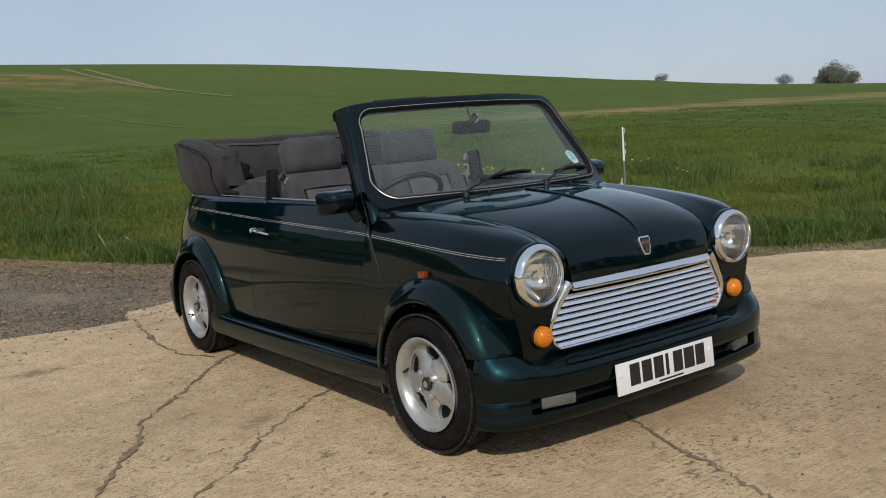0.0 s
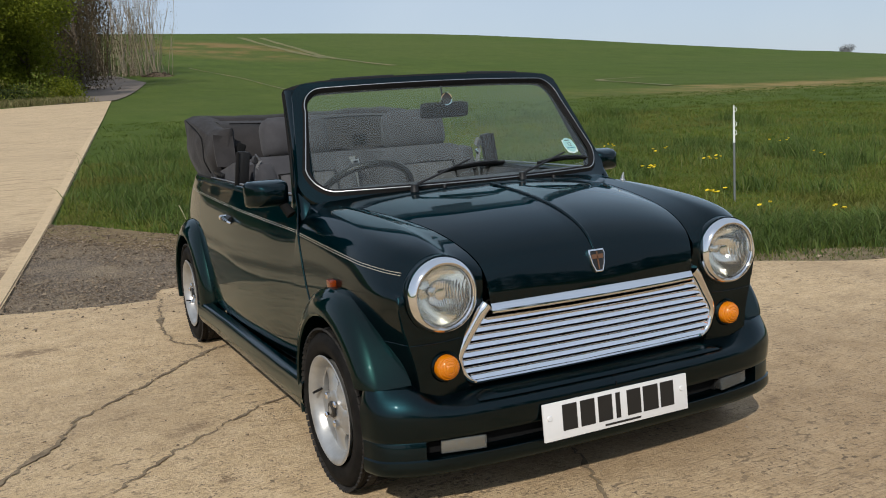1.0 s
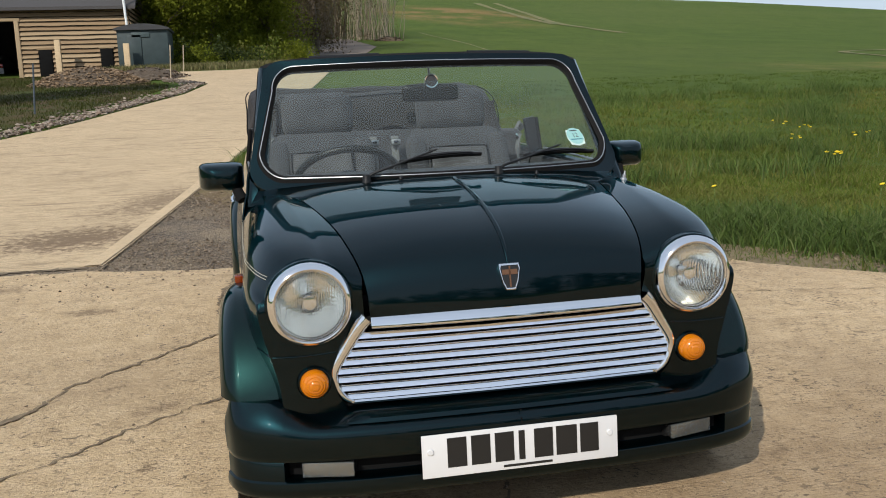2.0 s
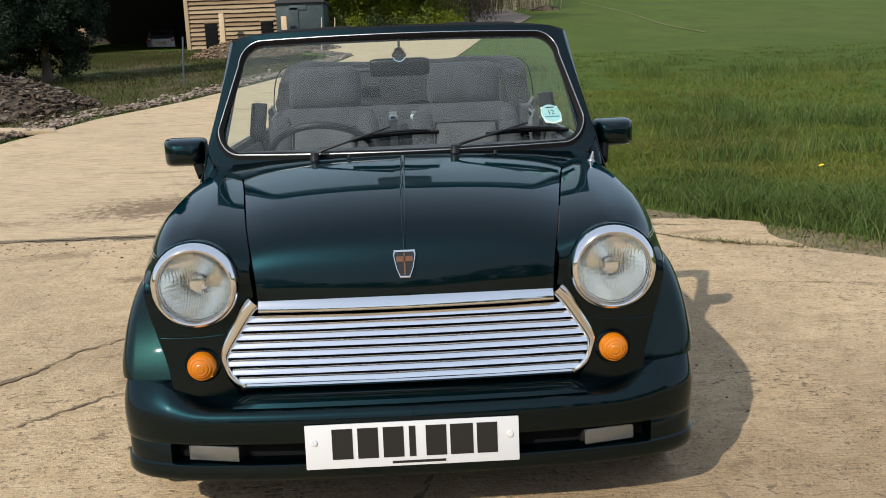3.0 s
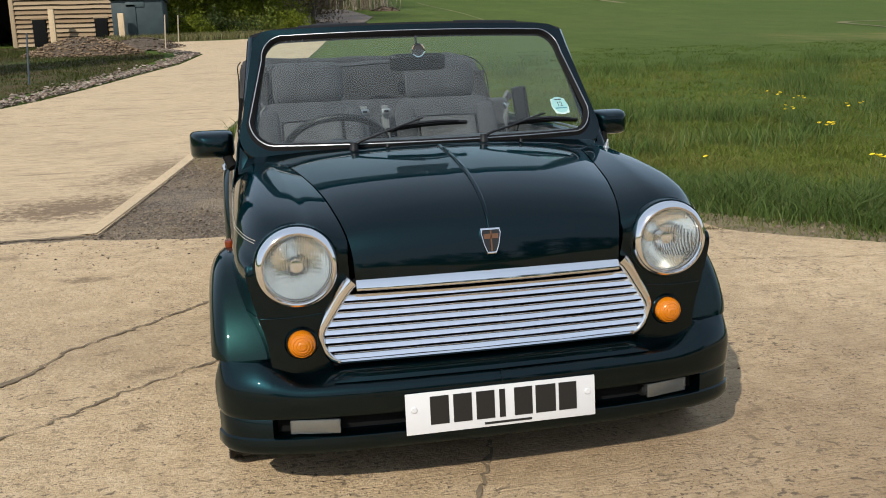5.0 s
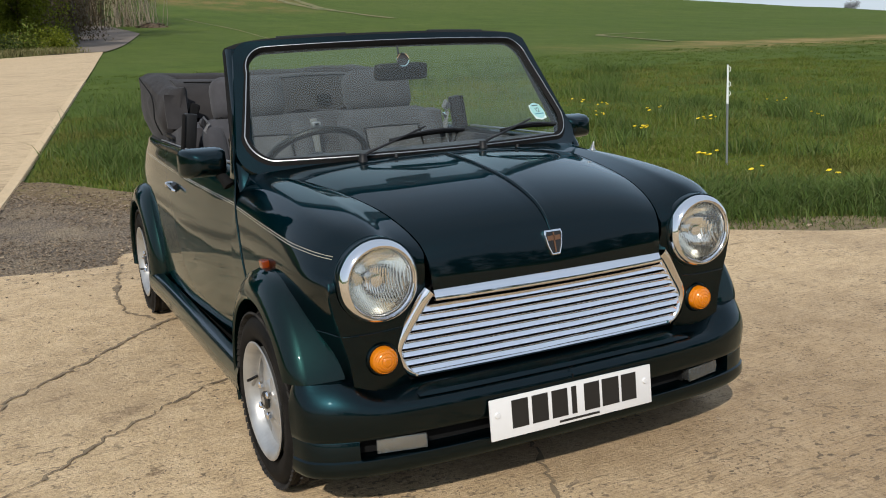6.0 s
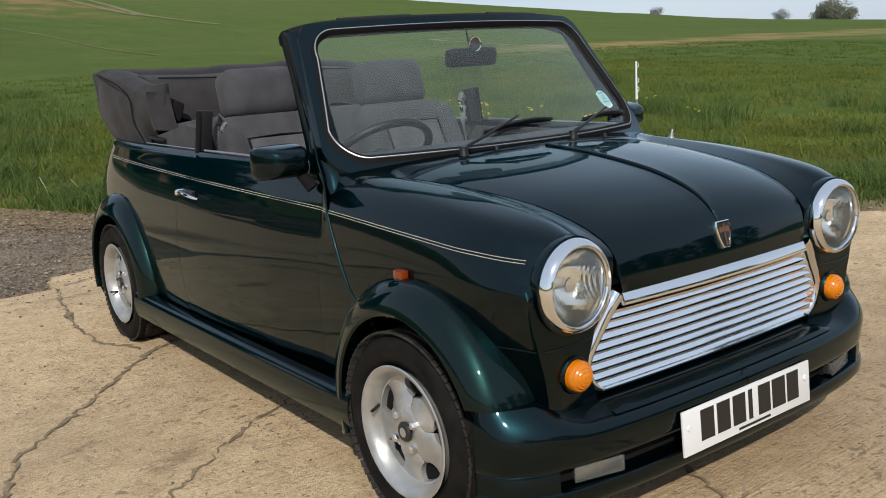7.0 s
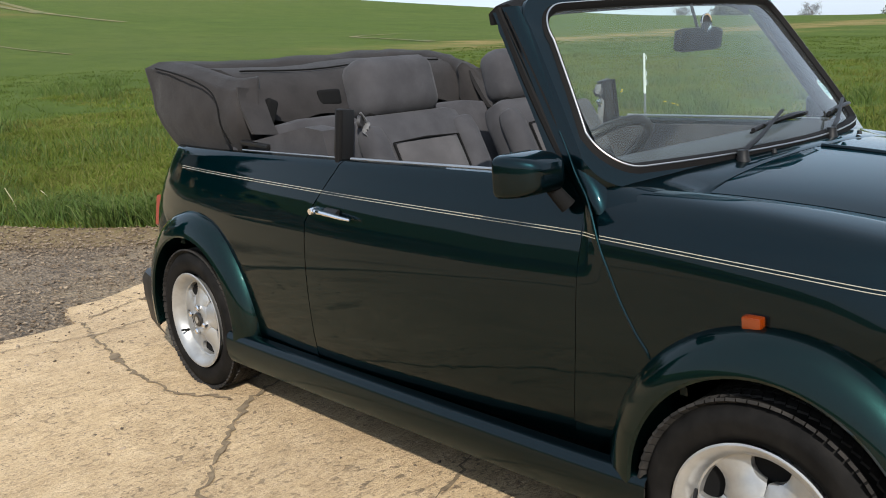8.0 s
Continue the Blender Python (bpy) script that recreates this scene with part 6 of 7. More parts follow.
# dry, trodden blades on the bare border, and moss in the broken slab's joint
DRY = leaf_mat("dry_blades", [(0.15, 0.135, 0.05), (0.24, 0.20, 0.095), (0.10, 0.12, 0.035), (0.30, 0.26, 0.14)], 0.8, 0.2)
gd = np.random.RandomState(91)
dx, dy = gd.uniform(0.9, 7.0, 60000), gd.uniform(-0.8, 5.0, 60000)
keep = inside(dx, dy, SOILED) & ~inside(dx, dy, APRON)
v, f = blades(dx[keep], dy[keep], np.full(keep.sum(), 0.042), 0.0028, 92, 2.4)
tagged(new("dry_grass", raw_mesh("dry_grass", v, f, DRY)), "short dry trodden grass at the concrete's border", "grass", kind="stuff")
mx, my = [], []
for (x1, y1), (x2, y2), n in (((1.05, 3.60), (1.51, 3.46), 120), ((1.51, 3.46), (1.69, 3.22), 60), ((1.69, 3.22), (1.96, 3.04), 420), ((1.96, 3.04), (2.24, 2.90), 260), ((1.25, 3.80), (1.6, 3.73), 260)):
    u = gd.random_sample(n) ** 0.8
    mx.append(x1 + (x2 - x1) * u + gd.normal(0, 0.020, n))
    my.append(y1 + (y2 - y1) * u + gd.normal(0, 0.022, n))
mx, my = np.concatenate(mx), np.concatenate(my)
v, f = blades(mx, my, np.full(len(mx), 0.055), 0.0030, 93, 2.2)
tagged(new("joint_grass", raw_mesh("joint_grass", v, f, DRY)), "wiry grass growing in the broken joint", "grass", kind="stuff")

# ---- cracks, loose stones ----
CRACK = Mat("crack_dirt", (0.085, 0.065, 0.042), 0.95)
CRACK.colour(CRACK.ramp(CRACK.noise(30, 5), [(0.3, (0.115, 0.082, 0.048)), (0.7, (0.25, 0.185, 0.112))]))
CRACK = CRACK.m


def crack(points, width, seed):
    """A ragged, dirt-filled crack that wanders along a line."""
    g = random.Random(seed)
    pts = []
    for a, b in zip(points, points[1:]):
        a, b = Vector((*a, 0)), Vector((*b, 0))
        n = max(2, int((b - a).length / 0.022))
        for k in range(n):
            pts.append(a.lerp(b, k / n) + Vector((g.uniform(-1, 1), g.uniform(-1, 1), 0)) * 0.013)
    rows = []
    for i, p in enumerate(pts):
        t = (pts[min(i + 1, len(pts) - 1)] - pts[max(i - 1, 0)]).normalized()
        s = Vector((-t.y, t.x, 0))
        w = width * (0.10 + 1.0 * max(0.0, noise.noise(Vector((p.x * 9, p.y * 9, seed))) + 0.12) + 0.35 * g.random() + (0.7 if g.random() < 0.07 else 0))
        z = height(p.x, p.y) + 0.0045
        rows.append([Vector((*(p + s * w).xy, z)), Vector((*(p - s * w).xy, z))])
    return mesh_thing("crack", grid_bm(rows), CRACK, "dark dirt-filled crack in the concrete", "crack", "cracks in the apron", kind="structure")


crack([(-0.71, 3.76), (-0.76, 3.5), (-0.80, 3.25), (-0.85, 2.9), (-0.84, 2.6), (-0.72, 2.38)], 0.014, 1)
crack([(-0.35, 2.5), (-0.70, 2.34), (-0.97, 2.06), (-1.22, 1.76), (-1.38, 1.62), (-1.50, 1.32), (-1.60, 1.2), (-1.72, 1.0), (-2.0, 0.6), (-2.5, 0.1)], 0.016, 2)
crack([(-0.2, 1.55), (-0.57, 1.43), (-0.75, 1.34), (-0.93, 1.2), (-1.12, 1.04), (-1.33, 0.82), (-1.55, 0.68), (-2.0, 0.45)], 0.009, 3)
crack([(0.05, 0.32), (0.0, 0.18), (-0.11, -0.09), (-0.15, -0.29), (-0.21, -0.48), (-0.3, -0.8), (-0.33, -1.5)], 0.012, 4)
crack([(-1.35, 3.66), (-1.0, 3.60), (-0.75, 3.52), (-0.45, 3.56), (-0.2, 3.62)], 0.008, 5)
crack([(-0.66, 3.80), (-0.40, 3.90), (-0.1, 3.95)], 0.008, 9)
crack([(-0.36, 3.92), (-0.34, 3.75), (-0.24, 3.58)], 0.014, 17)
crack([(1.05, 3.60), (1.51, 3.46), (1.69, 3.22), (1.96, 3.04), (2.22, 2.90)], 0.016, 6)
crack([(1.2, 3.80), (1.55, 3.74), (1.9, 3.62)], 0.009, 8)
for k in range(6):
    crack([(-12 + 1.72 * k, 4.085), (-12 + 1.72 * (k + 1), 4.08)], 0.050, 10 + k)
crack([(1.35, 2.3), (2.2, 2.1), (3.0, 1.9)], 0.004, 7)

def stones_mesh(name, places, mat, seed):
    """Many rough stones in one mesh: each place is x, y, z, size."""
    bm = bmesh.new()
    bmesh.ops.create_icosphere(bm, subdivisions=1, radius=1.0)
    base = np.array([v.co[:] for v in bm.verts])
    bm.verts.ensure_lookup_table()
    faces = np.array([[v.index for v in f.verts] for f in bm.faces])
    bm.free()
    g = np.random.RandomState(seed)
    vs, fs = [], []
    for i, (x, y, z, s) in enumerate(places):
        q = base * g.uniform(0.32, 1.5, (len(base), 1)) * s * np.array([g.uniform(0.8, 1.8), g.uniform(0.6, 1.1), g.uniform(0.25, 0.75)])
        a = g.uniform(0, 6.28)
        rot = np.array([[np.cos(a), -np.sin(a), 0], [np.sin(a), np.cos(a), 0], [0, 0, 1]])
        vs.append(q @ rot.T + [x, y, z])
        fs.append(faces + i * len(base))
    me = raw_mesh(name, np.concatenate(vs), np.concatenate(fs), mat)
    me.polygons.foreach_set("use_smooth", np.zeros(len(me.polygons), bool))
    return me


def stone_mat(name, stops):
    m = Mat(name, stops[0], 0.9)
    geo = m.t.nodes.new("ShaderNodeNewGeometry")
    c = m.ramp(geo.outputs["Random Per Island"], [(i / (len(stops) - 1), q) for i, q in enumerate(stops)])
    m.colour(m.mix(m.ramp(m.noise(20, 4), [(0.3, 0.0), (0.7, 0.4)]), c, tuple(0.5 * v for v in stops[0])))
    return m.m


CHIPS = stone_mat("dark_chips", [(0.070, 0.049, 0.031), (0.155, 0.112, 0.073), (0.245, 0.180, 0.118), (0.35, 0.275, 0.19)])
FLINT = stone_mat("pale_rubble", [(0.12, 0.082, 0.056), (0.24, 0.18, 0.135), (0.42, 0.35, 0.28), (0.19, 0.12, 0.082)])
CLOD = stone_mat("earth_rubble", [(0.036, 0.023, 0.013), (0.075, 0.048, 0.028), (0.13, 0.088, 0.054), (0.055, 0.036, 0.020), (0.27, 0.22, 0.17)])
BRICKBITS = stone_mat("bark_rubble", [(0.13, 0.085, 0.048), (0.24, 0.155, 0.085), (0.32, 0.22, 0.13), (0.10, 0.07, 0.045)])
g0 = np.random.RandomState(5)


def scatter(n, box, poly, lo, hi, power=3.0):
    x, y = g0.uniform(box[0], box[1], n), g0.uniform(box[2], box[3], n)
    ok = inside(x, y, poly)
    return [(a, b, height(a, b) + 0.0, lo + (hi - lo) * g0.random_sample() ** power) for a, b in zip(x[ok], y[ok])]


chips = [q for q in scatter(30000, (-1.7, 1.6, 3.6, 8.0), GRAVELED, 0.0025, 0.011) if noise.noise(Vector((q[0] * 1.3, q[1] * 1.3, 4.0))) < 0.18 + 0.25 * g0.random_sample()]
for (x1, y1), (x2, y2) in zip(((0.9, 4.5), (0.5, 4.85), (-0.05, 5.35), (-0.52, 5.85), (-0.98, 6.6)), ((0.5, 4.85), (-0.05, 5.35), (-0.52, 5.85), (-0.98, 6.6), (-1.3, 7.2))):
    for _ in range(420):
        u = g0.random_sample()
        x, y = x1 + (x2 - x1) * u + g0.normal(0, 0.10), y1 + (y2 - y1) * u + g0.normal(0, 0.10)
        chips.append((x, y, height(x, y) + 0.001, 0.003 + 0.010 * g0.random_sample() ** 3))
stray = ~inside(np.array([q[0] for q in chips]), np.array([q[1] for q in chips]), APRON)
chips = [q for q, good in zip(chips, stray) if good]
tagged(new("gravel_chips", stones_mesh("gravel_chips", chips, CHIPS, 3)), "loose dark gravel chips", "gravel", kind="stuff")
loose = [(x, y, height(x, y) + 0.002, s) for x, y, s in zip(g0.uniform(-3.0, 0.2, 420), 4.05 - np.abs(g0.normal(0, 0.42, 420)), 0.003 + 0.008 * g0.random_sample(420) ** 3)]
loose += [(x, y, height(x, y) + 0.002, s) for x, y, s in zip(g0.uniform(-3.5, 4.0, 700), g0.uniform(-2.2, 3.6, 700), g0.uniform(0.002, 0.007, 700))]
loose += [(x, y, height(x, y) - 0.006, size) for x, y, _, size in scatter(5200, (0.9, 6.9, -0.8, 4.8), SOILED, 0.003, 0.022, 5.0) if not inside(np.array([x]), np.array([y]), APRON)[0]]
tagged(new("loose_chips", stones_mesh("loose_chips", loose, CHIPS, 4)), "stray dark chips on the concrete", "gravel", kind="stuff")
SOIL = Mat("bare_soil", (0.16, 0.12, 0.08), 0.95)
SOIL.colour(SOIL.ramp(SOIL.noise(7, 6, 0.7), [(0.3, (0.105, 0.078, 0.044)), (0.55, (0.21, 0.158, 0.088)), (0.75, (0.13, 0.125, 0.045))]))
SOIL.bump(SOIL.noise(40, 5), 0.6, 0.02)
SOIL = SOIL.m
soil = mesh_thing("bare_soil", patch_mesh(SOILED, -0.010, 0.3), SOIL, "trodden soil at the border of the concrete", "soil", kind="structure")
EARTH = Mat("tan_earth", (0.24, 0.18, 0.105), 0.95, Specular_IOR_Level=0.1)
EARTH.colour(EARTH.ramp(EARTH.noise(6, 7, 0.75), [(0.32, (0.10, 0.072, 0.040)), (0.52, (0.205, 0.150, 0.083)), (0.72, (0.13, 0.125, 0.045))]))
EARTH.bump(EARTH.noise(45, 5), 0.6, 0.015)
mesh_thing("bare_soil", patch_mesh([(1.2, 4.75), (0.55, 5.5), (0.05, 6.1), (-0.4, 6.9), (-0.85, 7.7), (-1.15, 7.9), (-1.3, 7.2), (-0.98, 6.6), (-0.52, 5.85), (-0.05, 5.35), (0.5, 4.85), (0.9, 4.5)], -0.006, 0.25), EARTH.m, "tan worn earth between gravel and grass", "soil", kind="structure")

# white fence post with wire loops
WHITEPLASTIC = Mat("white_plastic", (0.72, 0.74, 0.72), 0.45).m
GREYPLASTIC = Mat("grey_plastic", (0.14, 0.155, 0.15), 0.6).m
px, py = 4.95, 4.70
pz = height(px, py)
post = thing("fence_post", (px, py, pz), "white plastic electric fence post with wire loops", "fence post")
part("post_shaft", tube_bm([(px, py, pz + 0.56), (px, py, pz + 0.92)], lambda u: 0.011 - 0.0035 * u, 8), WHITEPLASTIC, post)
part("post_foot", tube_bm([(px, py, pz - 0.05), (px, py, pz + 0.56)], lambda u: 0.011, 8), GREYPLASTIC, post, "weathered grey lower shaft")
for k, dz in enumerate((0.88, 0.74, 0.655)):
    loop = [(px + 0.014 + 0.022 * math.sin(a), py, pz + dz + 0.022 * math.cos(a)) for a in [math.pi * j / 7 for j in range(8)]]
    part("wire_loop", tube_bm(loop, 0.004, 5), WHITEPLASTIC, post)

# dandelions
YELLOW = Mat("dandelion_yellow", (0.85, 0.60, 0.01), 0.7).m
STEM = Mat("pale_stem", (0.16, 0.22, 0.06), 0.7).m
for i, (dx, dy, n) in enumerate(((7.38, 8.63, 4), (5.76, 6.95, 7), (4.80, 4.85, 6), (6.96, 7.22, 6), (7.2, 10.4, 4), (7.15, 9.7, 5), (4.4, 3.84, 2), (4.75, 3.2, 2), (8.3, 6.6, 3), (6.3, 8.6, 4), (3.4, 5.2, 1), (9.5, 8.4, 4))):
    gz = random.Random(40 + i)
    cl = thing("dandelion_clump", (dx, dy, height(dx, dy)), "yellow dandelions flowering in the grass", "flowers", "dandelions in the verge")
    for k in range(n):
        x, y = dx + gz.gauss(0, 0.075), dy + gz.gauss(0, 0.09)
        z, h = height(x, y), gz.uniform(0.08, 0.13)
        tip = Vector((x + gz.uniform(-0.03, 0.03), y, z + h))
        stem = part("stem", tube_bm([(x, y, z - 0.03), tip], 0.0022, 4), STEM, cl)
        r = gz.uniform(0.017, 0.027)
        bm = lathe_bm([(0.0, 0.006), (r * 0.6, 0.007), (r, 0.002), (r * 0.5, -0.008), (0.0, -0.010)], Matrix.Translation(tip) @ pose(0, 0, 0, gz.uniform(-20, 20), -90 + gz.uniform(-20, 20), 0), 10)
        part("flower_head", bm, YELLOW, stem)
for i, (sx, sy) in enumerate(((0.08, 6.95), (0.32, 6.9))):
    s0 = Vector((sx, sy, height(sx, sy)))
    mesh_thing("dry_stalk", tube_bm(spline([s0, s0 + Vector((-0.02, 0, 0.08)), s0 + Vector((-0.06, 0.02, 0.19 - 0.05 * i))], 5), 0.0035, 5), Mat("dry_straw", (0.42, 0.38, 0.24), 0.8).m, "pale dry stalk standing in the grass", "stalk", "dry stalks")

# tyre tracks and worn lines on the hill
TRACK = Mat("tan_track", (0.30, 0.22, 0.115), 0.95)
TRACK.colour(TRACK.ramp(TRACK.noise(0.5, 5, 0.7), [(0.38, (0.085, 0.110, 0.026)), (0.55, (0.17, 0.140, 0.052)), (0.75, (0.26, 0.190, 0.082))]))
TRACK = TRACK.m


def hill_line(pts, width, lift, label):
    rows = []
    line = spline([(x, y, 0) for x, y in pts], 10)
    for i, p in enumerate(line):
        t = (line[min(i + 1, len(line) - 1)] - line[max(0, i - 1)]).normalized()
        s = Vector((-t.y, t.x, 0))
        w = width * (0.45 + 1.0 * abs(noise.noise(Vector((p.x * 0.05, p.y * 0.05, 1)))))
        rows.append([Vector((q.x, q.y, height(q.x, q.y) + lift)) for q in (p + s * w, p - s * w)])
    mesh_thing("field_track", grid_bm(rows), TRACK, label, "track", "worn tracks in the crop", kind="structure")


hill_line([(52, 206), (45, 163), (40, 130), (38.5, 112)], 1.0, 0.03, "pale worn wheel track over the hill")
hill_line([(56, 204), (47.5, 158), (40, 118), (39.4, 104), (39, 91)], 0.9, 0.03, "pale worn wheel track over the hill")
hill_line([(17.6, 94), (17.4, 79), (16.8, 68), (15.0, 52), (13.1, 39)], 0.16, 0.0, "narrow worn path through the crop")
hill_line([(28, 33), (34, 47), (40, 50)], 0.3, 0.0, "patchy dry line in the crop")
mesh_thing("dirt_track", patch_mesh([(4.3, 46), (6.2, 54), (9.3, 68), (8.8, 82), (6.4, 82), (4.4, 70), (3.2, 58), (1.4, 44)], 0.02, 2.0), Mat("track_earth", (0.17, 0.135, 0.105), 0.95).m, "rutted earth track beyond the concrete", "track", kind="structure")

# stone border, rubble heaps
border = []
line = [(-6.9, 6.6), (-5.4, 9.5), (-4.95, 12.5), (-4.15, 15.0), (-3.7, 17.1), (-2.35, 24.5), (-1.9, 30.1), (-4.6, 37.5)]
for (x1, y1), (x2, y2) in zip(line, line[1:]):
    n = int(math.hypot(x2 - x1, y2 - y1) * 150)
    for _ in range(n):
        u = rnd.random()
        x, y = x1 + (x2 - x1) * u - abs(rnd.gauss(0.0, 0.30)), y1 + (y2 - y1) * u
        border.append((x, y, height(x, y) + rnd.uniform(0.0, 0.06), rnd.uniform(0.012, 0.046)))
tagged(new("stone_border", stones_mesh("stone_border", border, FLINT, 8)), "pale rubble stones along the road", "stones", kind="stuff")


HEAPEARTH = Mat("dug_earth", (0.10, 0.07, 0.045), 0.95)
HEAPEARTH.colour(HEAPEARTH.ramp(HEAPEARTH.noise(6, 7, 0.75), [(0.32, (0.045, 0.030, 0.018)), (0.55, (0.105, 0.073, 0.044)), (0.74, (0.20, 0.150, 0.098))]))
HEAPEARTH.bump(HEAPEARTH.noise(18, 6, 0.75), 0.9, 0.05)
HEAPEARTH = HEAPEARTH.m


def heap(name, cx, cy, rx, ry, h, n, lo, hi, mat, label, seed):
    g = random.Random(seed)
    rows = []
    for k in range(9):
        v = k / 8
        rows.append([Vector((cx + rx * v * math.cos(a) * (1 + 0.12 * noise.noise(Vector((a, v, seed)))), cy + ry * v * math.sin(a), height(cx, cy) - 0.1 + (h + 0.1) * (1 - v * v) ** 1.2 + 0.1 * v * (height(cx + rx * v * math.cos(a), cy + ry * v * math.sin(a)) - height(cx, cy)))) for a in [2 * math.pi * j / 28 for j in range(28)]])
    ob = thing(name, (cx, cy, height(cx, cy)), label, "rubble heap")
    part("heap_earth", grid_bm(rows, wrap=True), HEAPEARTH, ob)
    pl = []
    for _ in range(n):
        a, v = g.uniform(0, 6.283), math.sqrt(g.random())
        x, y = cx + rx * v * math.cos(a), cy + ry * v * math.sin(a)
        pl.append((x, y, height(x, y) + h * max(0, 1 - v * v) ** 1.2 + g.uniform(-0.03, 0.05), lo + (hi - lo) * g.random() ** 2.5))
    st = part("loose_rubble", stones_mesh("loose_rubble", pl, mat, seed), None, ob)
    st["kind"] = "stuff"
    return ob


heap("rubble_heap", -7.7, 14.2, 2.2, 2.5, 0.62, 5200, 0.010, 0.075, CLOD, "heap of earth, broken stone and rubble by the road", 21)
heap("spoil_heap", -5.9, 32.3, 2.0, 1.9, 0.55, 3200, 0.012, 0.075, BRICKBITS, "heap of brown bark and broken brick before the barn", 22)
heap("spoil_heap", -4.3, 36.0, 1.6, 2.2, 0.35, 600, 0.02, 0.08, CLOD, "low heap of earth and stones beside the road", 23)
flag = mesh_thing("concrete_slab", box_bm(pose(-5.5, 10.9, height(-5.5, 10.9) + 0.045, 3, 4, 25), 1.1, 0.45, 0.06, 0.012), KERB, "loose pale concrete slab on the verge", "slab")

heap("stone_pile", 11.9, 78.5, 1.3, 0.8, 0.3, 60, 0.08, 0.22, CLOD, "low pile of stones and cut logs below the bare trees", 24)

# posts and stakes
WOODPALE = Mat("pale_wood", (0.42, 0.34, 0.24), 0.8).m
BLUEGREY = Mat("blue_grey_plastic", (0.055, 0.07, 0.085), 0.6).m
for x, y, h, r, mat, label in ((-5.06, 19.1, 1.05, 0.020, BLUEGREY, "thin blue-grey post in the bank"), (-3.31, 34.2, 1.25, 0.024, WOODPALE, "thin pale leaning wooden stake"), (-2.95, 36.1, 1.2, 0.022, WOODPALE, "thin pale upright wooden stake")):
    z = height(x, y)
    mesh_thing("stake", tube_bm([(x, y, z - 0.1), (x + 0.08, y, z + h)], lambda u: r, 6), mat, label, "stake", "stakes along the road")
CONCPOST = make_concrete("post_concrete", 0.55)
for x, y, h in ((-9.1, 44.9, 1.75), (-5.75, 42.6, 1.25)):
    mesh_thing("concrete_post", box_bm((x, y, height(x, y) + h / 2 - 0.1), 0.26, 0.24, h + 0.2, 0.03), CONCPOST, "pale upright concrete post by the barn", "post", "posts by the barn")


# ---- the barn ----
def make_boards(name, a, b, c):
    w = Mat(name, a, 0.8)
    info = w.t.nodes.new("ShaderNodeObjectInfo")
    grain = w.noise(9, 5, 0.6, (0.25, 1.0, 6.0))
    col = w.mix(grain, a, b)
    col = w.mix(w.ramp(info.outputs["Random"], [(0.2, 0.0), (0.9, 0.8)]), col, c)
    w.colour(col)
    w.bump(grain, 0.4, 0.01)
    return w.m


BOARD = make_boards("weathered_boards", (0.13, 0.080, 0.040), (0.32, 0.215, 0.115), (0.37, 0.275, 0.165))
ROOFING = Mat("dark_roofing", (0.055, 0.05, 0.048), 0.8).m
BX0, BX1, BY, BZ = -22.1, -5.92, 46.0, height(-10, 46) - 0.30
barn = thing("barn", (-15, 50, BZ), "timber barn clad in rough horizontal boards, open bay", "barn", kind="structure")
EAVE = BZ + 3.75


def wall_block(name, x0, x1, y0, y1, z0, z1, mat):
    return part(name, box_bm(((x0 + x1) / 2, (y0 + y1) / 2, (z0 + z1) / 2), x1 - x0, y1 - y0, z1 - z0), mat, barn)


DARKWALL = make_boards("dark_boards", (0.022, 0.017, 0.012), (0.045, 0.034, 0.024), (0.035, 0.027, 0.019))
OPEN0, OPEN1, LINTEL = -16.2, -11.05, BZ + 2.95
front = wall_block("front_wall", OPEN1, BX1, BY, BY + 0.18, BZ - 0.5, EAVE, DARKWALL)
front_l = wall_block("front_wall", BX0, OPEN0, BY, BY + 0.18, BZ - 0.5, EAVE, DARKWALL)
lintel = wall_block("lintel_wall", OPEN0, OPEN1, BY, BY + 0.18, LINTEL, EAVE, DARKWALL)
wall_block("back_wall", BX0, BX1, 57.0, 57.2, BZ - 0.5, EAVE, DARKWALL)
gable = wall_block("gable_wall", BX1 - 0.18, BX1, BY + 0.18, 57.0, BZ - 0.5, EAVE, DARKWALL)
wall_block("gable_wall", BX0, BX0 + 0.18, BY + 0.18, 57.0, BZ - 0.5, EAVE, DARKWALL)
part("barn_floor", box_bm((-15, 51.5, BZ + 0.12), 15.8, 10.8, 0.1), SOIL, barn)
ridge = EAVE + 2.7
part("roof", grid_bm([[Vector((x, y, z)) for y, z in ((BY - 0.5, EAVE - 0.2), (51.6, ridge), (57.7, EAVE - 0.2), (57.7, EAVE - 0.35), (51.6, ridge - 0.15), (BY - 0.5, EAVE - 0.35))] for x in (BX0 - 0.4, BX1 + 0.4)], wrap=True, caps=True), ROOFING, barn)
part("gable_boards", (lambda b: (b.faces.new([b.verts.new(q) for q in ((BX1, BY, EAVE), (BX1, 57.0, EAVE), (BX1, 51.6, ridge))]), b)[1])(bmesh.new()), DARKWALL, barn)
part("bay_post", box_bm((OPEN1 + 0.02, BY - 0.06, (BZ + LINTEL) / 2), 0.20, 0.16, LINTEL - BZ, 0.02), BOARD, barn, "squared timber post beside the bay")
part("bay_post", box_bm((OPEN0 - 0.02, BY - 0.06, (BZ + LINTEL) / 2), 0.20, 0.16, LINTEL - BZ, 0.02), BOARD, barn)
part("bay_beam", box_bm(((OPEN0 + OPEN1) / 2, BY - 0.06, LINTEL + 0.06), OPEN1 - OPEN0 + 0.4, 0.16, 0.16, 0.02), BOARD, barn)
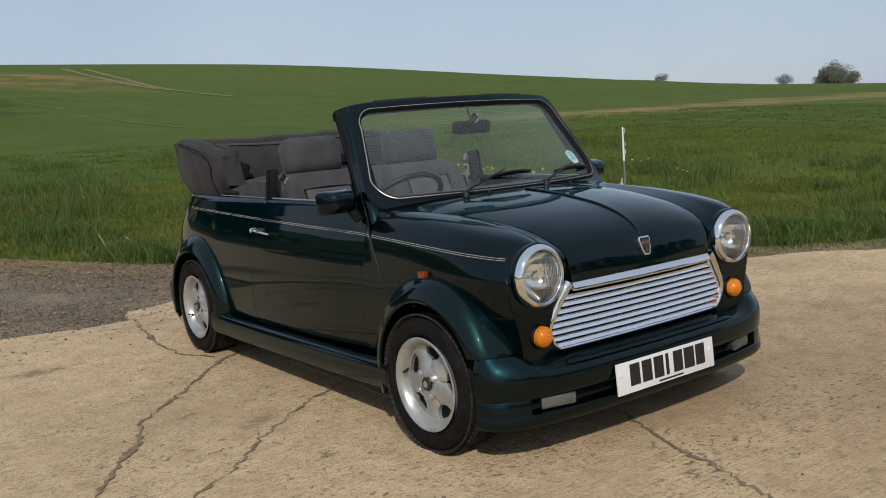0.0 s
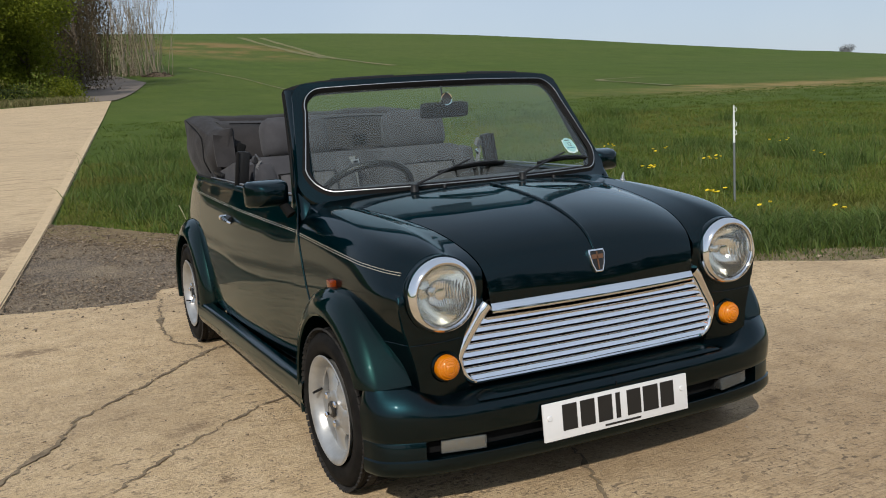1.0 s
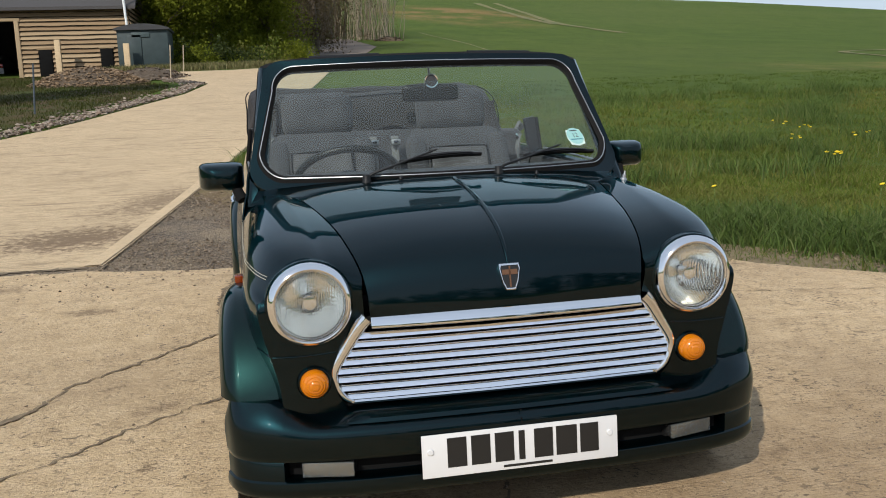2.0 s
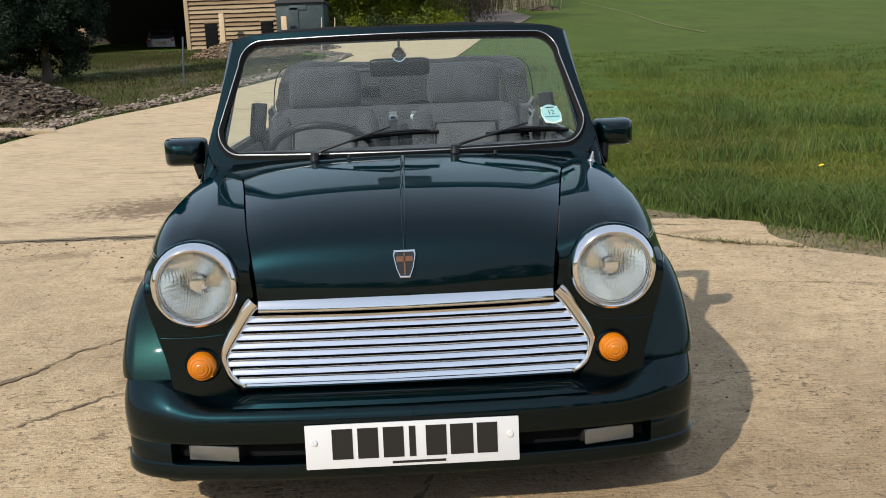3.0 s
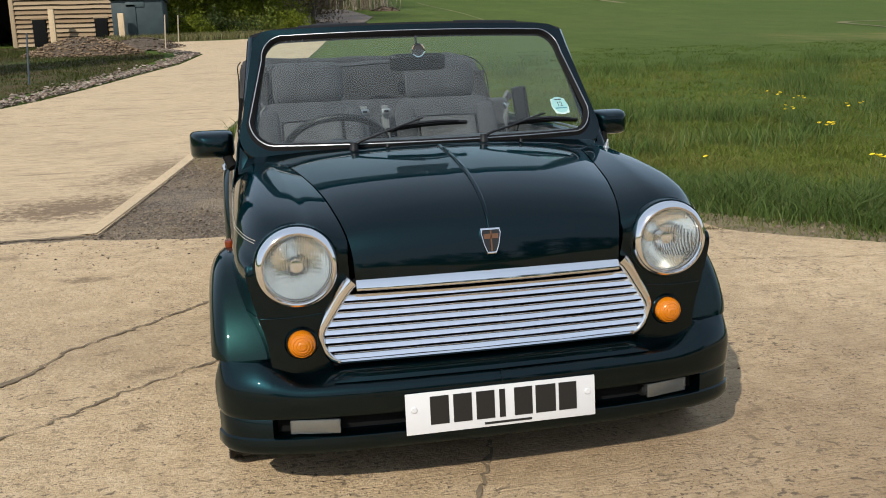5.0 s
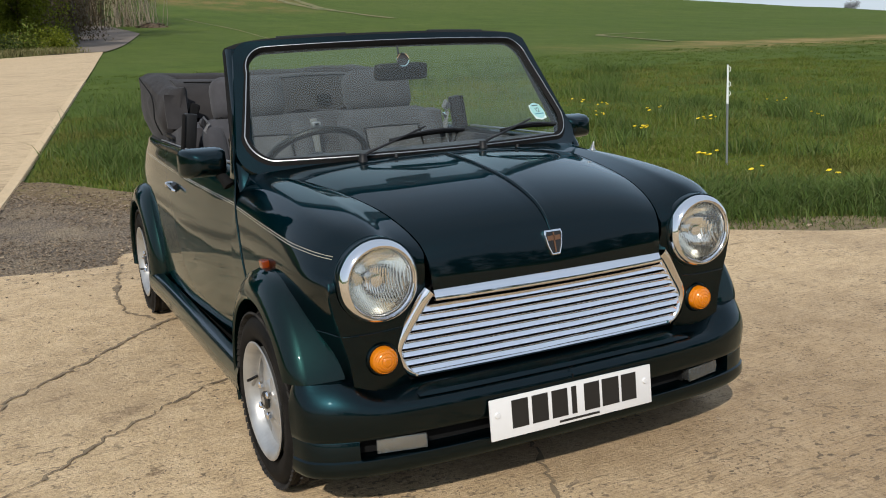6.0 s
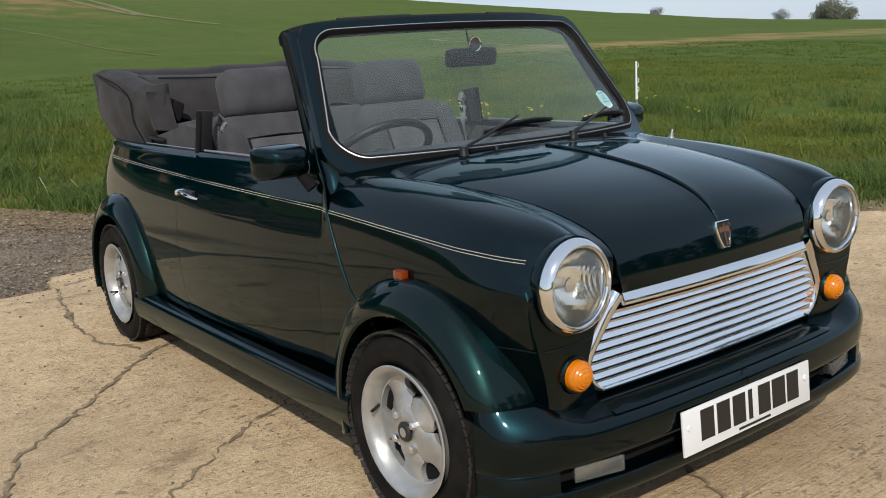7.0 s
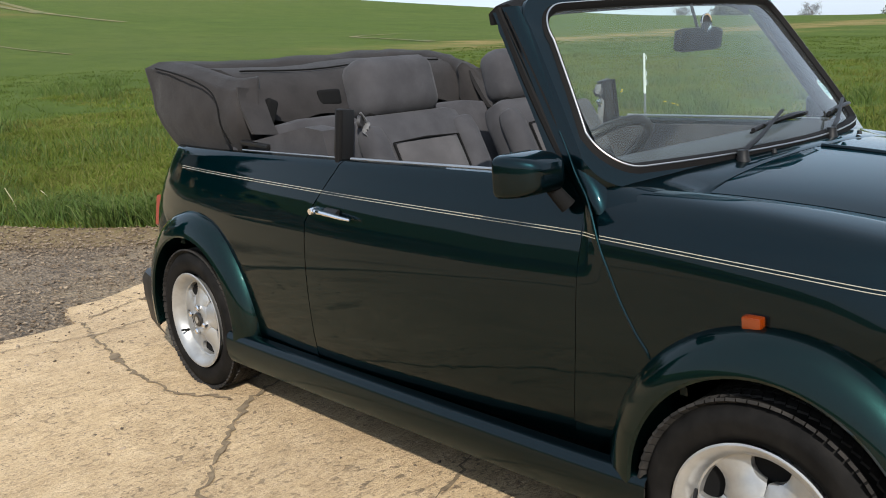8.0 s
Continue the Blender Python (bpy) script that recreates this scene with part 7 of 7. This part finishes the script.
WINS = ((-10.1, -9.62), (-7.28, -6.82))
gb = random.Random(3)


def board_mesh(x0, x1, z0, z1, seed, axis="x"):
    """One waney board, its lower edge uneven, tilted out at the foot."""
    g = random.Random(seed)
    n = max(2, int((x1 - x0) / 0.45))
    rows = []
    for k in range(n + 1):
        x = x0 + (x1 - x0) * k / n
        lo = z0 - 0.014 + 0.028 * g.random()
        row = [(x, BY - 0.13, lo), (x, BY - 0.025, z1), (x, BY + 0.002, z1), (x, BY - 0.065, lo + 0.012)]
        if axis == "y":
            row = [(BX1 - (py - BY), BY + (px - x0), pz) for px, py, pz in row]
        rows.append([Vector(q) for q in row])
    return finish(grid_bm(rows, wrap=True, caps=True), "board", BOARD, 30)


STEP = 0.215
nb = int((EAVE - BZ) / STEP)
for i in range(nb + 1):
    z = BZ - 0.1 + i * STEP
    spans = []
    cuts = [(a - 0.08, b + 0.08) for a, b in WINS] if BZ + 0.30 < z + 0.05 < BZ + 1.55 else []
    x = OPEN1 + 0.12
    for a, b in cuts:
        spans.append((x, a))
        x = b
    spans.append((x, BX1))
    for a, b in spans:
        part("board", board_mesh(a, b, z, z + STEP - 0.028, gb.random()), None, front)
    part("board", board_mesh(BX0, OPEN0 - 0.12, z, z + STEP - 0.028, gb.random()), None, front_l)
    part("board", board_mesh(BY + 0.02, 56.9, z, z + STEP - 0.028, gb.random(), "y"), None, gable)
    if z > LINTEL + 0.1:
        part("board", board_mesh(OPEN0 - 0.1, OPEN1 + 0.1, z, z + STEP - 0.028, gb.random()), None, lintel)
for a, b in WINS:
    zc = BZ + 0.95
    w = part("barn_window", box_bm(((a + b) / 2, BY - 0.08, zc), b - a + 0.10, 0.16, 1.22, 0.01), BLACKMATT, barn, "dark-framed narrow window")
    part("window_pane", box_bm(((a + b) / 2, BY - 0.155, zc), b - a - 0.08, 0.01, 1.04), Mat("dark_pane", (0.008, 0.008, 0.009), 0.45, Specular_IOR_Level=0.1).m, w)
    part("window_head", box_bm(((a + b) / 2, BY - 0.07, zc + 0.68), b - a + 0.26, 0.16, 0.10, 0.01), BOARD, w)

# a pale hatchback in the bay
SILVER = Mat("silver_paint", (0.15, 0.152, 0.158), 0.35, 0.4, Coat_Weight=0.8).m
hz = BZ + 0.17
hatch = thing("hatchback", (-14.0, 53.60, hz), "pale silver hatchback parked nose-in in the barn", "car")
rows = []
for y, w, zt in ((51.90, 0.80, 0.95), (52.00, 0.84, 1.05), (52.30, 0.85, 1.40), (52.60, 0.85, 1.48), (53.90, 0.85, 1.46), (54.60, 0.85, 1.0), (55.50, 0.83, 0.88), (55.80, 0.75, 0.55)):
    rows.append([Vector((-14.0 + s * w * k, y, hz + z)) for s, k, z in ((-1, 0.95, 0.25), (-1, 1.0, 0.55), (-1, 0.98, min(0.9, zt)), (-1, 0.80, zt), (1, 0.80, zt), (1, 0.98, min(0.9, zt)), (1, 1.0, 0.55), (1, 0.95, 0.25))])
part("car_body", grid_bm(rows, wrap=True, caps=True), SILVER, hatch)
part("rear_window", box_bm(pose(-14.0, 52.10, hz + 1.20, 22), 1.15, 0.02, 0.36, 0.03), INK, hatch)
part("rear_plate", box_bm((-14.0, 51.87, hz + 0.72), 0.52, 0.02, 0.11), Mat("yellow_plate", (0.65, 0.50, 0.08), 0.4).m, hatch)
for sx in (-1, 1):
    part("rear_lamp", box_bm((-14.0 + sx * 0.68, 51.93, hz + 0.92), 0.20, 0.10, 0.22, 0.03), REDLENS, hatch)
    for yy in (52.50, 55.10):
        part("car_wheel", lathe_bm([(0.0, 0.09), (0.20, 0.09), (0.30, 0.08), (0.31, 0.0), (0.30, -0.1)], pose(-14.0 + sx * 0.76, yy, hz + 0.30, 0, 0, 0 if sx > 0 else 180), 20), RUBBER, hatch)


# green hut on legs
HUTGREEN = Mat("hut_green", (0.050, 0.085, 0.085), 0.55)
HUTGREEN.colour(HUTGREEN.ramp(HUTGREEN.noise(2.5, 5), [(0.3, (0.020, 0.034, 0.036)), (0.7, (0.034, 0.054, 0.055))]))
HUTGREEN = HUTGREEN.m
hx0, hx1, hy, hzz = -6.2, -3.95, 43.2, height(-5.5, 43.2) + 0.14
hut = thing("shepherd_hut", (-5.2, 44.3, hzz - 0.32), "grey-green metal hut with curved roof on legs", "hut")
part("hut_body", box_bm(((hx0 + hx1) / 2, hy + 1.6, hzz + 0.9), hx1 - hx0, 3.2, 1.8, 0.03), HUTGREEN, hut)
rows = []
for y in (hy - 0.15, hy + 3.3):
    rows.append([Vector((hx0 - 0.1 + (hx1 - hx0 + 0.2) * k / 12, y, hzz + 1.78 + 0.20 * (1 - (k / 6 - 1) ** 2))) for k in range(13)] + [Vector((hx1 + 0.1, y, hzz + 1.70)), Vector((hx0 - 0.1, y, hzz + 1.70))])
part("hut_roof", grid_bm(rows, wrap=True, caps=True), DASH, hut, "dark curved sheet roof")
part("hut_door", box_bm((-5.45, hy - 0.02, hzz + 0.78), 0.62, 0.05, 1.4, 0.01), HUTGREEN, hut)
part("hut_hatch", box_bm((-5.15, hy - 0.02, hzz + 1.48), 0.8, 0.05, 0.22, 0.01), Mat("hut_panel", (0.045, 0.068, 0.070), 0.5).m, hut)
for x in (hx0 + 0.2, hx1 - 0.2):
    for y in (hy + 0.2, hy + 2.9):
        part("hut_leg", box_bm((x, y, hzz - 0.2), 0.10, 0.10, 0.5), BLACK, hut)
pole = mesh_thing("white_pole", tube_bm([(-5.85, 45.4, height(-7, 45) - 0.2), (-6.2, 45.4, height(-7, 45) + 7.5)], 0.06, 8), WHITEPLASTIC, "tall white leaning pole beside the hut", "pole")


# ---- trees ----
def limbs(seed, base, h, r, levels=4, spread=0.55, up=0.35, kids=4):
    """Tapered trunk and limbs as tubes; returns the mesh arrays and the twig ends."""
    g = random.Random(seed)
    segs, tips = [], []

    def grow(p, d, ln, rad, lv):
        n = 4
        q = p
        for k in range(n):
            d2 = (d + Vector((g.gauss(0, 1), g.gauss(0, 1), g.gauss(0, 0.6))) * 0.10).normalized()
            e = q + d2 * (ln / n)
            r1 = rad * (1 - 0.13 * (k + 1))
            segs.append((q, e, rad * (1 - 0.13 * k), r1))
            if lv > 0 and k > 0:
                for _ in range(1 if lv < levels else 2):
                    side = Vector((g.gauss(0, 1), g.gauss(0, 1), 0)).normalized()
                    nd = (d2 * (1 - spread) + side * spread + Vector((0, 0, up * 0.4))).normalized()
                    grow(e, nd, ln * g.uniform(0.42, 0.62), r1 * 0.52, lv - 1)
            q, d = e, d2
        if lv <= 1:
            tips.append(q)

    grow(Vector(base), Vector((g.gauss(0, 0.05), g.gauss(0, 0.05), 1)).normalized(), h * 0.62, r, levels)
    vs, fs, sides = [], [], 5
    for i, (a, b, ra, rb) in enumerate(segs):
        t = (b - a).normalized()
        s = t.cross(Vector((0.3, 0.9, 0.2))).normalized()
        w = s.cross(t)
        for p, rr in ((a, ra), (b, rb)):
            for k in range(sides):
                an = 2 * math.pi * k / sides
                vs.append(p + s * (rr * math.cos(an)) + w * (rr * math.sin(an)))
        o = i * 2 * sides
        for k in range(sides):
            fs.append((o + k, o + (k + 1) % sides, o + sides + (k + 1) % sides, o + sides + k))
    return np.array([v[:] for v in vs]), np.array(fs), tips


def leaf_cloud(centres, per, reach, size, seed, flat=0.0):
    g = np.random.RandomState(seed)
    c = np.repeat(np.array([q[:] for q in centres]), per, 0)
    n = len(c)
    d = g.normal(0, 1, (n, 3))
    d /= np.linalg.norm(d, axis=1)[:, None]
    p = c + d * (reach * g.uniform(0.1, 1.0, (n, 1)) ** 0.6)
    a = g.normal(0, 1, (n, 3))
    a[:, 2] *= 1 - flat
    a /= np.linalg.norm(a, axis=1)[:, None]
    b = np.cross(a, g.normal(0, 1, (n, 3)))
    b /= np.linalg.norm(b, axis=1)[:, None]
    s = size * g.uniform(0.6, 1.4, (n, 1))
    v = np.stack([p - a * s, p + b * s * 0.55, p + a * s, p - b * s * 0.55], 1).reshape(-1, 3)
    f = np.arange(n * 4).reshape(-1, 4)
    return v, f


BARK = Mat("bark", (0.13, 0.10, 0.075), 0.9)
BARK.colour(BARK.ramp(BARK.noise(3, 5), [(0.3, (0.055, 0.042, 0.030)), (0.7, (0.14, 0.11, 0.080))]))
BARK = BARK.m
PALEBARK = Mat("pale_bark", (0.34, 0.275, 0.195), 0.85).m
LEAF = leaf_mat("spring_leaves", [(0.120, 0.145, 0.014), (0.185, 0.215, 0.020), (0.260, 0.280, 0.034)], 0.6, 0.45)
DARKLEAF = leaf_mat("dark_leaves", [(0.030, 0.045, 0.012), (0.055, 0.075, 0.020), (0.085, 0.100, 0.030)], 0.6, 0.25)
BROWNTWIG = leaf_mat("brown_buds", [(0.075, 0.052, 0.028), (0.115, 0.080, 0.043), (0.105, 0.092, 0.036)], 0.8, 0.2)
NEEDLE = leaf_mat("dark_needles", [(0.010, 0.022, 0.014), (0.018, 0.034, 0.020), (0.030, 0.046, 0.024)], 0.7, 0.1)


# skyline trees: the air's haze is mixed into these pale, greyed colours
HAZELEAF = leaf_mat("hazed_leaves", [(0.15, 0.165, 0.12), (0.20, 0.21, 0.155), (0.25, 0.26, 0.20)], 0.8, 0.2)
HAZETWIG = leaf_mat("hazed_twigs", [(0.24, 0.25, 0.265), (0.29, 0.30, 0.31), (0.33, 0.34, 0.35)], 0.8, 0.2)


def tree(x, y, h, r, leaf, per, reach, size, label, seed, name="tree", group="", levels=3, spread=0.5, bark=None, sink=0.2, low=0.0, dome=0.0):
    z = height(x, y) - sink
    t = thing(name, (x, y, z), label, "tree", group)
    v, f, tips = limbs(seed, (x, y, z), h, r, levels, spread)
    part("trunk", raw_mesh("trunk", v, f, bark or BARK, True), None, t)
    if low:
        gl = random.Random(seed + 7)
        tips = tips + [Vector((x + gl.gauss(0, low), y + gl.gauss(0, low * 0.6), z + gl.uniform(0.2, h * 0.75))) for _ in range(60)]
    if dome:
        gl = random.Random(seed + 3)
        tips = []
        for _ in range(110):
            a, q = gl.uniform(0, 2 * math.pi), math.sqrt(gl.random())
            tips.append(Vector((x + dome * q * math.cos(a), y + dome * q * math.sin(a), z + sink + 0.16 * h + gl.random() * 0.78 * h * math.sqrt(1 - q * q) * (0.8 + 0.4 * noise.noise(Vector((2 * math.cos(a), 2 * math.sin(a), seed)))))))
    if leaf:
        v, f = leaf_cloud(tips, per, reach, size, seed)
        part("crown", raw_mesh("crown", v, f, leaf), None, t)
    return t


gt = random.Random(17)
for i, (x, y, h) in enumerate(((-4.6, 50, 6.5), (-2.6, 51.5, 7.5), (-0.8, 52.5, 7.0), (0.9, 55, 6.0), (-6.5, 58, 9), (-3.6, 57, 9.5))):
    tree(x, y, h, 0.14, LEAF, 190, 1.0, 0.075, "leafy spring hedge tree with fresh green leaves", 100 + i, "hedge_tree", "hedge trees beyond the hut", 3, 0.62, low=1.0)
for i in range(9):
    tree(-9 + 1.6 * i + gt.uniform(-0.5, 0.5), 61 + gt.uniform(-2, 3), gt.uniform(9, 12), 0.16, BROWNTWIG, 80, 1.3, 0.065, "tall bare tree just coming into bud", 130 + i, "budding_tree", "trees of the copse", 3, 0.45, low=0.9)
for i in range(13):
    tree(3.4 + 0.42 * i + gt.uniform(-0.3, 0.3), 84 + gt.uniform(-2, 4), gt.uniform(10, 13), 0.10, BROWNTWIG, 40, 1.0, 0.045, "slender bare tree with brown buds", 150 + i, "slender_tree", "slender trees by the track", 3, 0.33, low=0.5)


def coppice(x, y, n, h, spread, mat, twig, label, seed):
    """Many thin stems that fan out from one stool, with a veil of twigs."""
    g = random.Random(seed)
    z = height(x, y) - 0.2
    t = thing("coppice_clump", (x, y, z), label, "tree", "coppiced stems at the field's edge")
    vs, fs, tips = [], [], []
    for _ in range(n):
        p = Vector((x + g.gauss(0, 0.45), y + g.gauss(0, 0.5), z))
        lean = Vector((g.gauss(0, spread), g.gauss(0, spread), 1)).normalized()
        ln, r = h * g.uniform(0.45, 1.0), g.uniform(0.022, 0.055)
        line, q = [p], p
        for k in range(7):
            lean = (lean + Vector((g.gauss(0, 0.07), g.gauss(0, 0.07), 0.03))).normalized()
            q = q + lean * (ln / 7)
            line.append(q)
        twigs = [(line, r)]
        for k in (3, 4, 5, 5, 6):
            d = (lean + Vector((g.gauss(0, 0.35), g.gauss(0, 0.35), 0))).normalized()
            e = line[k] + d * (ln * g.uniform(0.12, 0.28))
            twigs.append(([line[k], e], r * 0.4))
            tips.append(e)
        for pts, rr in twigs:
            o = len(vs)
            for k, c in enumerate(pts):
                w = rr * (1 - 0.75 * k / max(1, len(pts) - 1))
                vs += [c + Vector((w, 0, 0)), c + Vector((-0.5 * w, 0.87 * w, 0)), c + Vector((-0.5 * w, -0.87 * w, 0))]
            for k in range(len(pts) - 1):
                for a in range(3):
                    b = (a + 1) % 3
                    fs.append((o + 3 * k + a, o + 3 * k + b, o + 3 * k + 3 + b, o + 3 * k + 3 + a))
    part("trunk", raw_mesh("trunk", np.array([v[:] for v in vs]), np.array(fs), mat, True), None, t)
    if twig:
        cs = [Vector((x + g.gauss(0, 0.9), y + g.gauss(0, 0.9), z + abs(g.gauss(0, 0.30 * h)))) for _ in range(70)]
        v, f = leaf_cloud(cs + tips, 16, 0.7, 0.040, seed)
        part("crown", raw_mesh("crown", v, f, twig), None, t)


for i in range(10):
    coppice(8.8 + 0.40 * i + gt.uniform(-0.2, 0.2), 81 + gt.uniform(-2, 3), 9, gt.uniform(7.5, 10.5), 0.13, PALEBARK, None if i % 2 else BROWNTWIG, "pale bare coppiced stems with upright twigs", 170 + i)
for i in range(11):
    coppice(2.6 + 0.62 * i + gt.uniform(-0.3, 0.3), 87 + gt.uniform(-2, 3), 14, gt.uniform(9, 12), 0.10, BARK, BROWNTWIG, "brown thicket of thin stems in bud", 190 + i)
for i in range(9):
    coppice(0.6 + 0.75 * i + gt.uniform(-0.3, 0.3), 64 + 1.2 * i + gt.uniform(-1, 2), 10, gt.uniform(5, 8), 0.16, BARK, BROWNTWIG, "brown thicket of thin stems in bud", 400 + i)
for i, (x, y, s) in enumerate(((-3.2, 45.5, 1.2), (-1.2, 46.5, 1.3), (0.6, 48.0, 1.0), (2.2, 49.5, 1.1), (-4.0, 47.5, 1.4))):
    z = height(x, y)
    t = thing("bush", (x, y, z), "low green bush and brambles at the foot of the trees", "bush", "bushes by the road")
    cs = [Vector((x + gt.gauss(0, 0.8), y + gt.gauss(0, 0.4), z + abs(gt.gauss(0.3, 0.3)) * s)) for _ in range(26)]
    v, f = leaf_cloud(cs, 80, 0.45, 0.06, 190 + i)
    part("bush_leaves", raw_mesh("bush_leaves", v, f, (LEAF, DARKLEAF, GRASS)[i % 3]), None, t)
# woodland behind the barn
for i in range(8):
    tree(-30 + 3.6 * i + gt.uniform(-1, 1), 66 + gt.uniform(-2, 6), gt.uniform(10, 13), 0.2, DARKLEAF, 50, 1.5, 0.16, "tall dark tree behind the barn", 210 + i, "woodland_tree", "trees behind the barn", 3, 0.5)
# far trees on the skyline
for az, d, h, leafy, seed in ((59.5, 302, 8.1, True, 301), (56.7, 304, 5.2, False, 302), (49.9, 304, 4.0, False, 303), (63.6, 300, 8.0, False, 304), (68.2, 302, 7.5, True, 305)):
    x, y = d * math.sin(radians(az)) - 2, d * math.cos(radians(az)) - 2
    tree(x, y, h, 0.35, HAZELEAF if leafy else HAZETWIG, 90 if leafy else 24, 1.7 if leafy else 1.0, 0.24 if leafy else 0.13, "lone hedgerow tree on the skyline", seed, "skyline_tree", "trees on the skyline", 3, 0.66, None, 2.9 if leafy else 2.0, 0.0 if leafy else 0.22 * h, 0.72 * h if leafy else 0.0)

# the hedgerow across the yard, behind the camera, that the bright work mirrors
gh = random.Random(29)
line = []
for k in range(150):
    u = k / 149
    hx = -14 + 66 * u + gh.gauss(0, 0.8)
    hy = -27 - 9 * math.sin(2.2 * u) + gh.gauss(0, 0.6)
    rise_up = min(1.0, max(0.0, (u - 0.22) / 0.2))
    top = 2.2 + 5.0 * rise_up + (2.6 + 3.0 * rise_up) * max(0.0, noise.noise(Vector((u * 9, 1.3, 0))) + 0.35) + gh.uniform(0, 0.8)
    for z in np.arange(0.3, top, 0.75):
        line.append(Vector((hx + gh.gauss(0, 0.3), hy + gh.gauss(0, 0.3), height(hx, hy) + z)))
v, f = leaf_cloud(line, 26, 0.75, 0.20, 501)
tagged(new("hedgerow", raw_mesh("hedgerow", v, f, DARKLEAF)), "dark hedgerow across the yard", "hedge", kind="stuff")

# dark conifer by the road
cx, cy = -9.1, 21.8
cz = height(cx, cy)
con = thing("conifer", (cx, cy, cz), "dark spreading conifer with drooping branches", "tree")
vs, fs, n0 = [], [], 0
part("trunk", tube_bm([(cx, cy, cz - 0.2), (cx + 0.1, cy, cz + 3), (cx, cy, cz + 9.6)], lambda u: 0.13 * (1 - 0.85 * u), 10), BARK, con)
gc = random.Random(9)
branch_bm = bmesh.new()
centres = []
for k in range(95):
    zz = (1.10 if math.cos(k * 2.4) > 0 else 0.45) + 7.7 * (k / 95) ** 1.05
    ln = 3.7 * (1 - 0.78 * k / 95) * gc.uniform(0.75, 1.15)
    a = k * 2.4 + gc.uniform(-0.3, 0.3)
    d = Vector((math.cos(a), math.sin(a), 0))
    ln *= (0.80 - 0.06 * d.x) * (min(1.0, 0.58 + 0.9 * k / 30) * (1.0 - 0.40 * d.x) if d.x > 0 else 1.0)
    pts = [Vector((cx, cy, cz + zz + 0.2))]
    for j in range(1, 7):
        u = j / 6
        pts.append(Vector((cx, cy, cz + zz)) + d * (ln * u) + Vector((gc.gauss(0, 0.05), gc.gauss(0, 0.05), 0.25 * math.sin(2.4 * u) - 0.55 * u * u)))
        for _ in range(5):
            side = Vector((-d.y, d.x, 0)) * gc.gauss(0, 0.34 * (1.1 - 0.5 * u))
            centres.append(pts[-1] + side + Vector((0, 0, -abs(gc.gauss(0, 0.13)))))
    add_tube(branch_bm, pts, lambda u: 0.035 * (1 - 0.8 * u), 5)
part("branches", branch_bm, BARK, con)
v, f = leaf_cloud(centres, 80, 0.22, 0.042, 77, 0.3)
part("needles", raw_mesh("needles", v, f, NEEDLE), None, con)

# rough grass on the bank by the barn
g1 = np.random.RandomState(61)
bx, by = g1.uniform(-24, -2, 130000), 8 + 37.5 * g1.random_sample(130000) ** 0.8
ok = ~inside(bx, by, ROAD) & (bx < np.interp(by, [8, 9.5, 15, 24.5, 30, 38, 46], [-6.4, -6.0, -4.9, -3.2, -3.0, -6.6, -6.8]))
patchy = np.array([noise.noise(Vector((x * 0.33, y * 0.22, 5.0))) + 0.5 * noise.noise(Vector((x * 1.1, y * 0.8, 2.0))) for x, y in zip(bx, by)])
ok &= g1.random_sample(len(bx)) < np.clip(0.85 - 1.3 * np.clip(patchy - 0.05, 0, 1), 0.12, 1)
# brownish grass, darkened further: tree shade on the bank is in these colours
BANK_SHADED = leaf_mat("shaded_bank_blades", [(0.046, 0.058, 0.012), (0.064, 0.078, 0.015), (0.090, 0.085, 0.026), (0.056, 0.070, 0.015)], 0.7, 0.3, (0.092, 0.068, 0.034))
v, f = blades(bx[ok], by[ok], 0.10 * np.clip(1.0 - 0.9 * patchy[ok], 0.4, 1.9), 0.009, 62, 1.3)
tagged(new("bank_grass", raw_mesh("bank_grass", v, f, BANK_SHADED)), "rough grass on the bank below the barn", "grass", kind="stuff")
YARD = Mat("bank_earth", (0.10, 0.07, 0.04), 0.95, Specular_IOR_Level=0.1)
YARD.colour(YARD.mix(YARD.ramp(YARD.noise(0.55, 5, 0.65), [(0.42, 0.0), (0.60, 1.0)]), YARD.ramp(YARD.noise(6, 6, 0.7), [(0.3, (0.034, 0.044, 0.012)), (0.7, (0.066, 0.074, 0.020))]), YARD.ramp(YARD.noise(9, 6, 0.7), [(0.3, (0.060, 0.040, 0.022)), (0.7, (0.125, 0.088, 0.050))])))
YARD.bump(YARD.noise(14, 5), 0.7, 0.03)
mesh_thing("bank_soil", patch_mesh([(-24, 9), (-6.6, 9), (-5.3, 14), (-3.8, 21), (-3.0, 29), (-6.8, 38), (-6.9, 45.5), (-24, 45.5)], -0.012, 0.9), YARD.m, "brown earth and thin grass on the bank", "soil", kind="structure")

# tall dead grass between road and hedge
g2 = np.random.RandomState(71)
u = g2.random_sample(9000)
tx, ty = -6.2 + 8.6 * u + g2.normal(0, 0.5, 9000), 41.6 + 4.2 * u + g2.normal(0, 0.55, 9000)
ok = ~inside(tx, ty, ROAD)
v, f = blades(tx[ok], ty[ok], np.full(ok.sum(), 0.34), 0.014, 72, 0.9)
tagged(new("dead_grass", raw_mesh("dead_grass", v, f, DRY)), "tall straw-coloured grass below the hedge", "grass", kind="stuff")
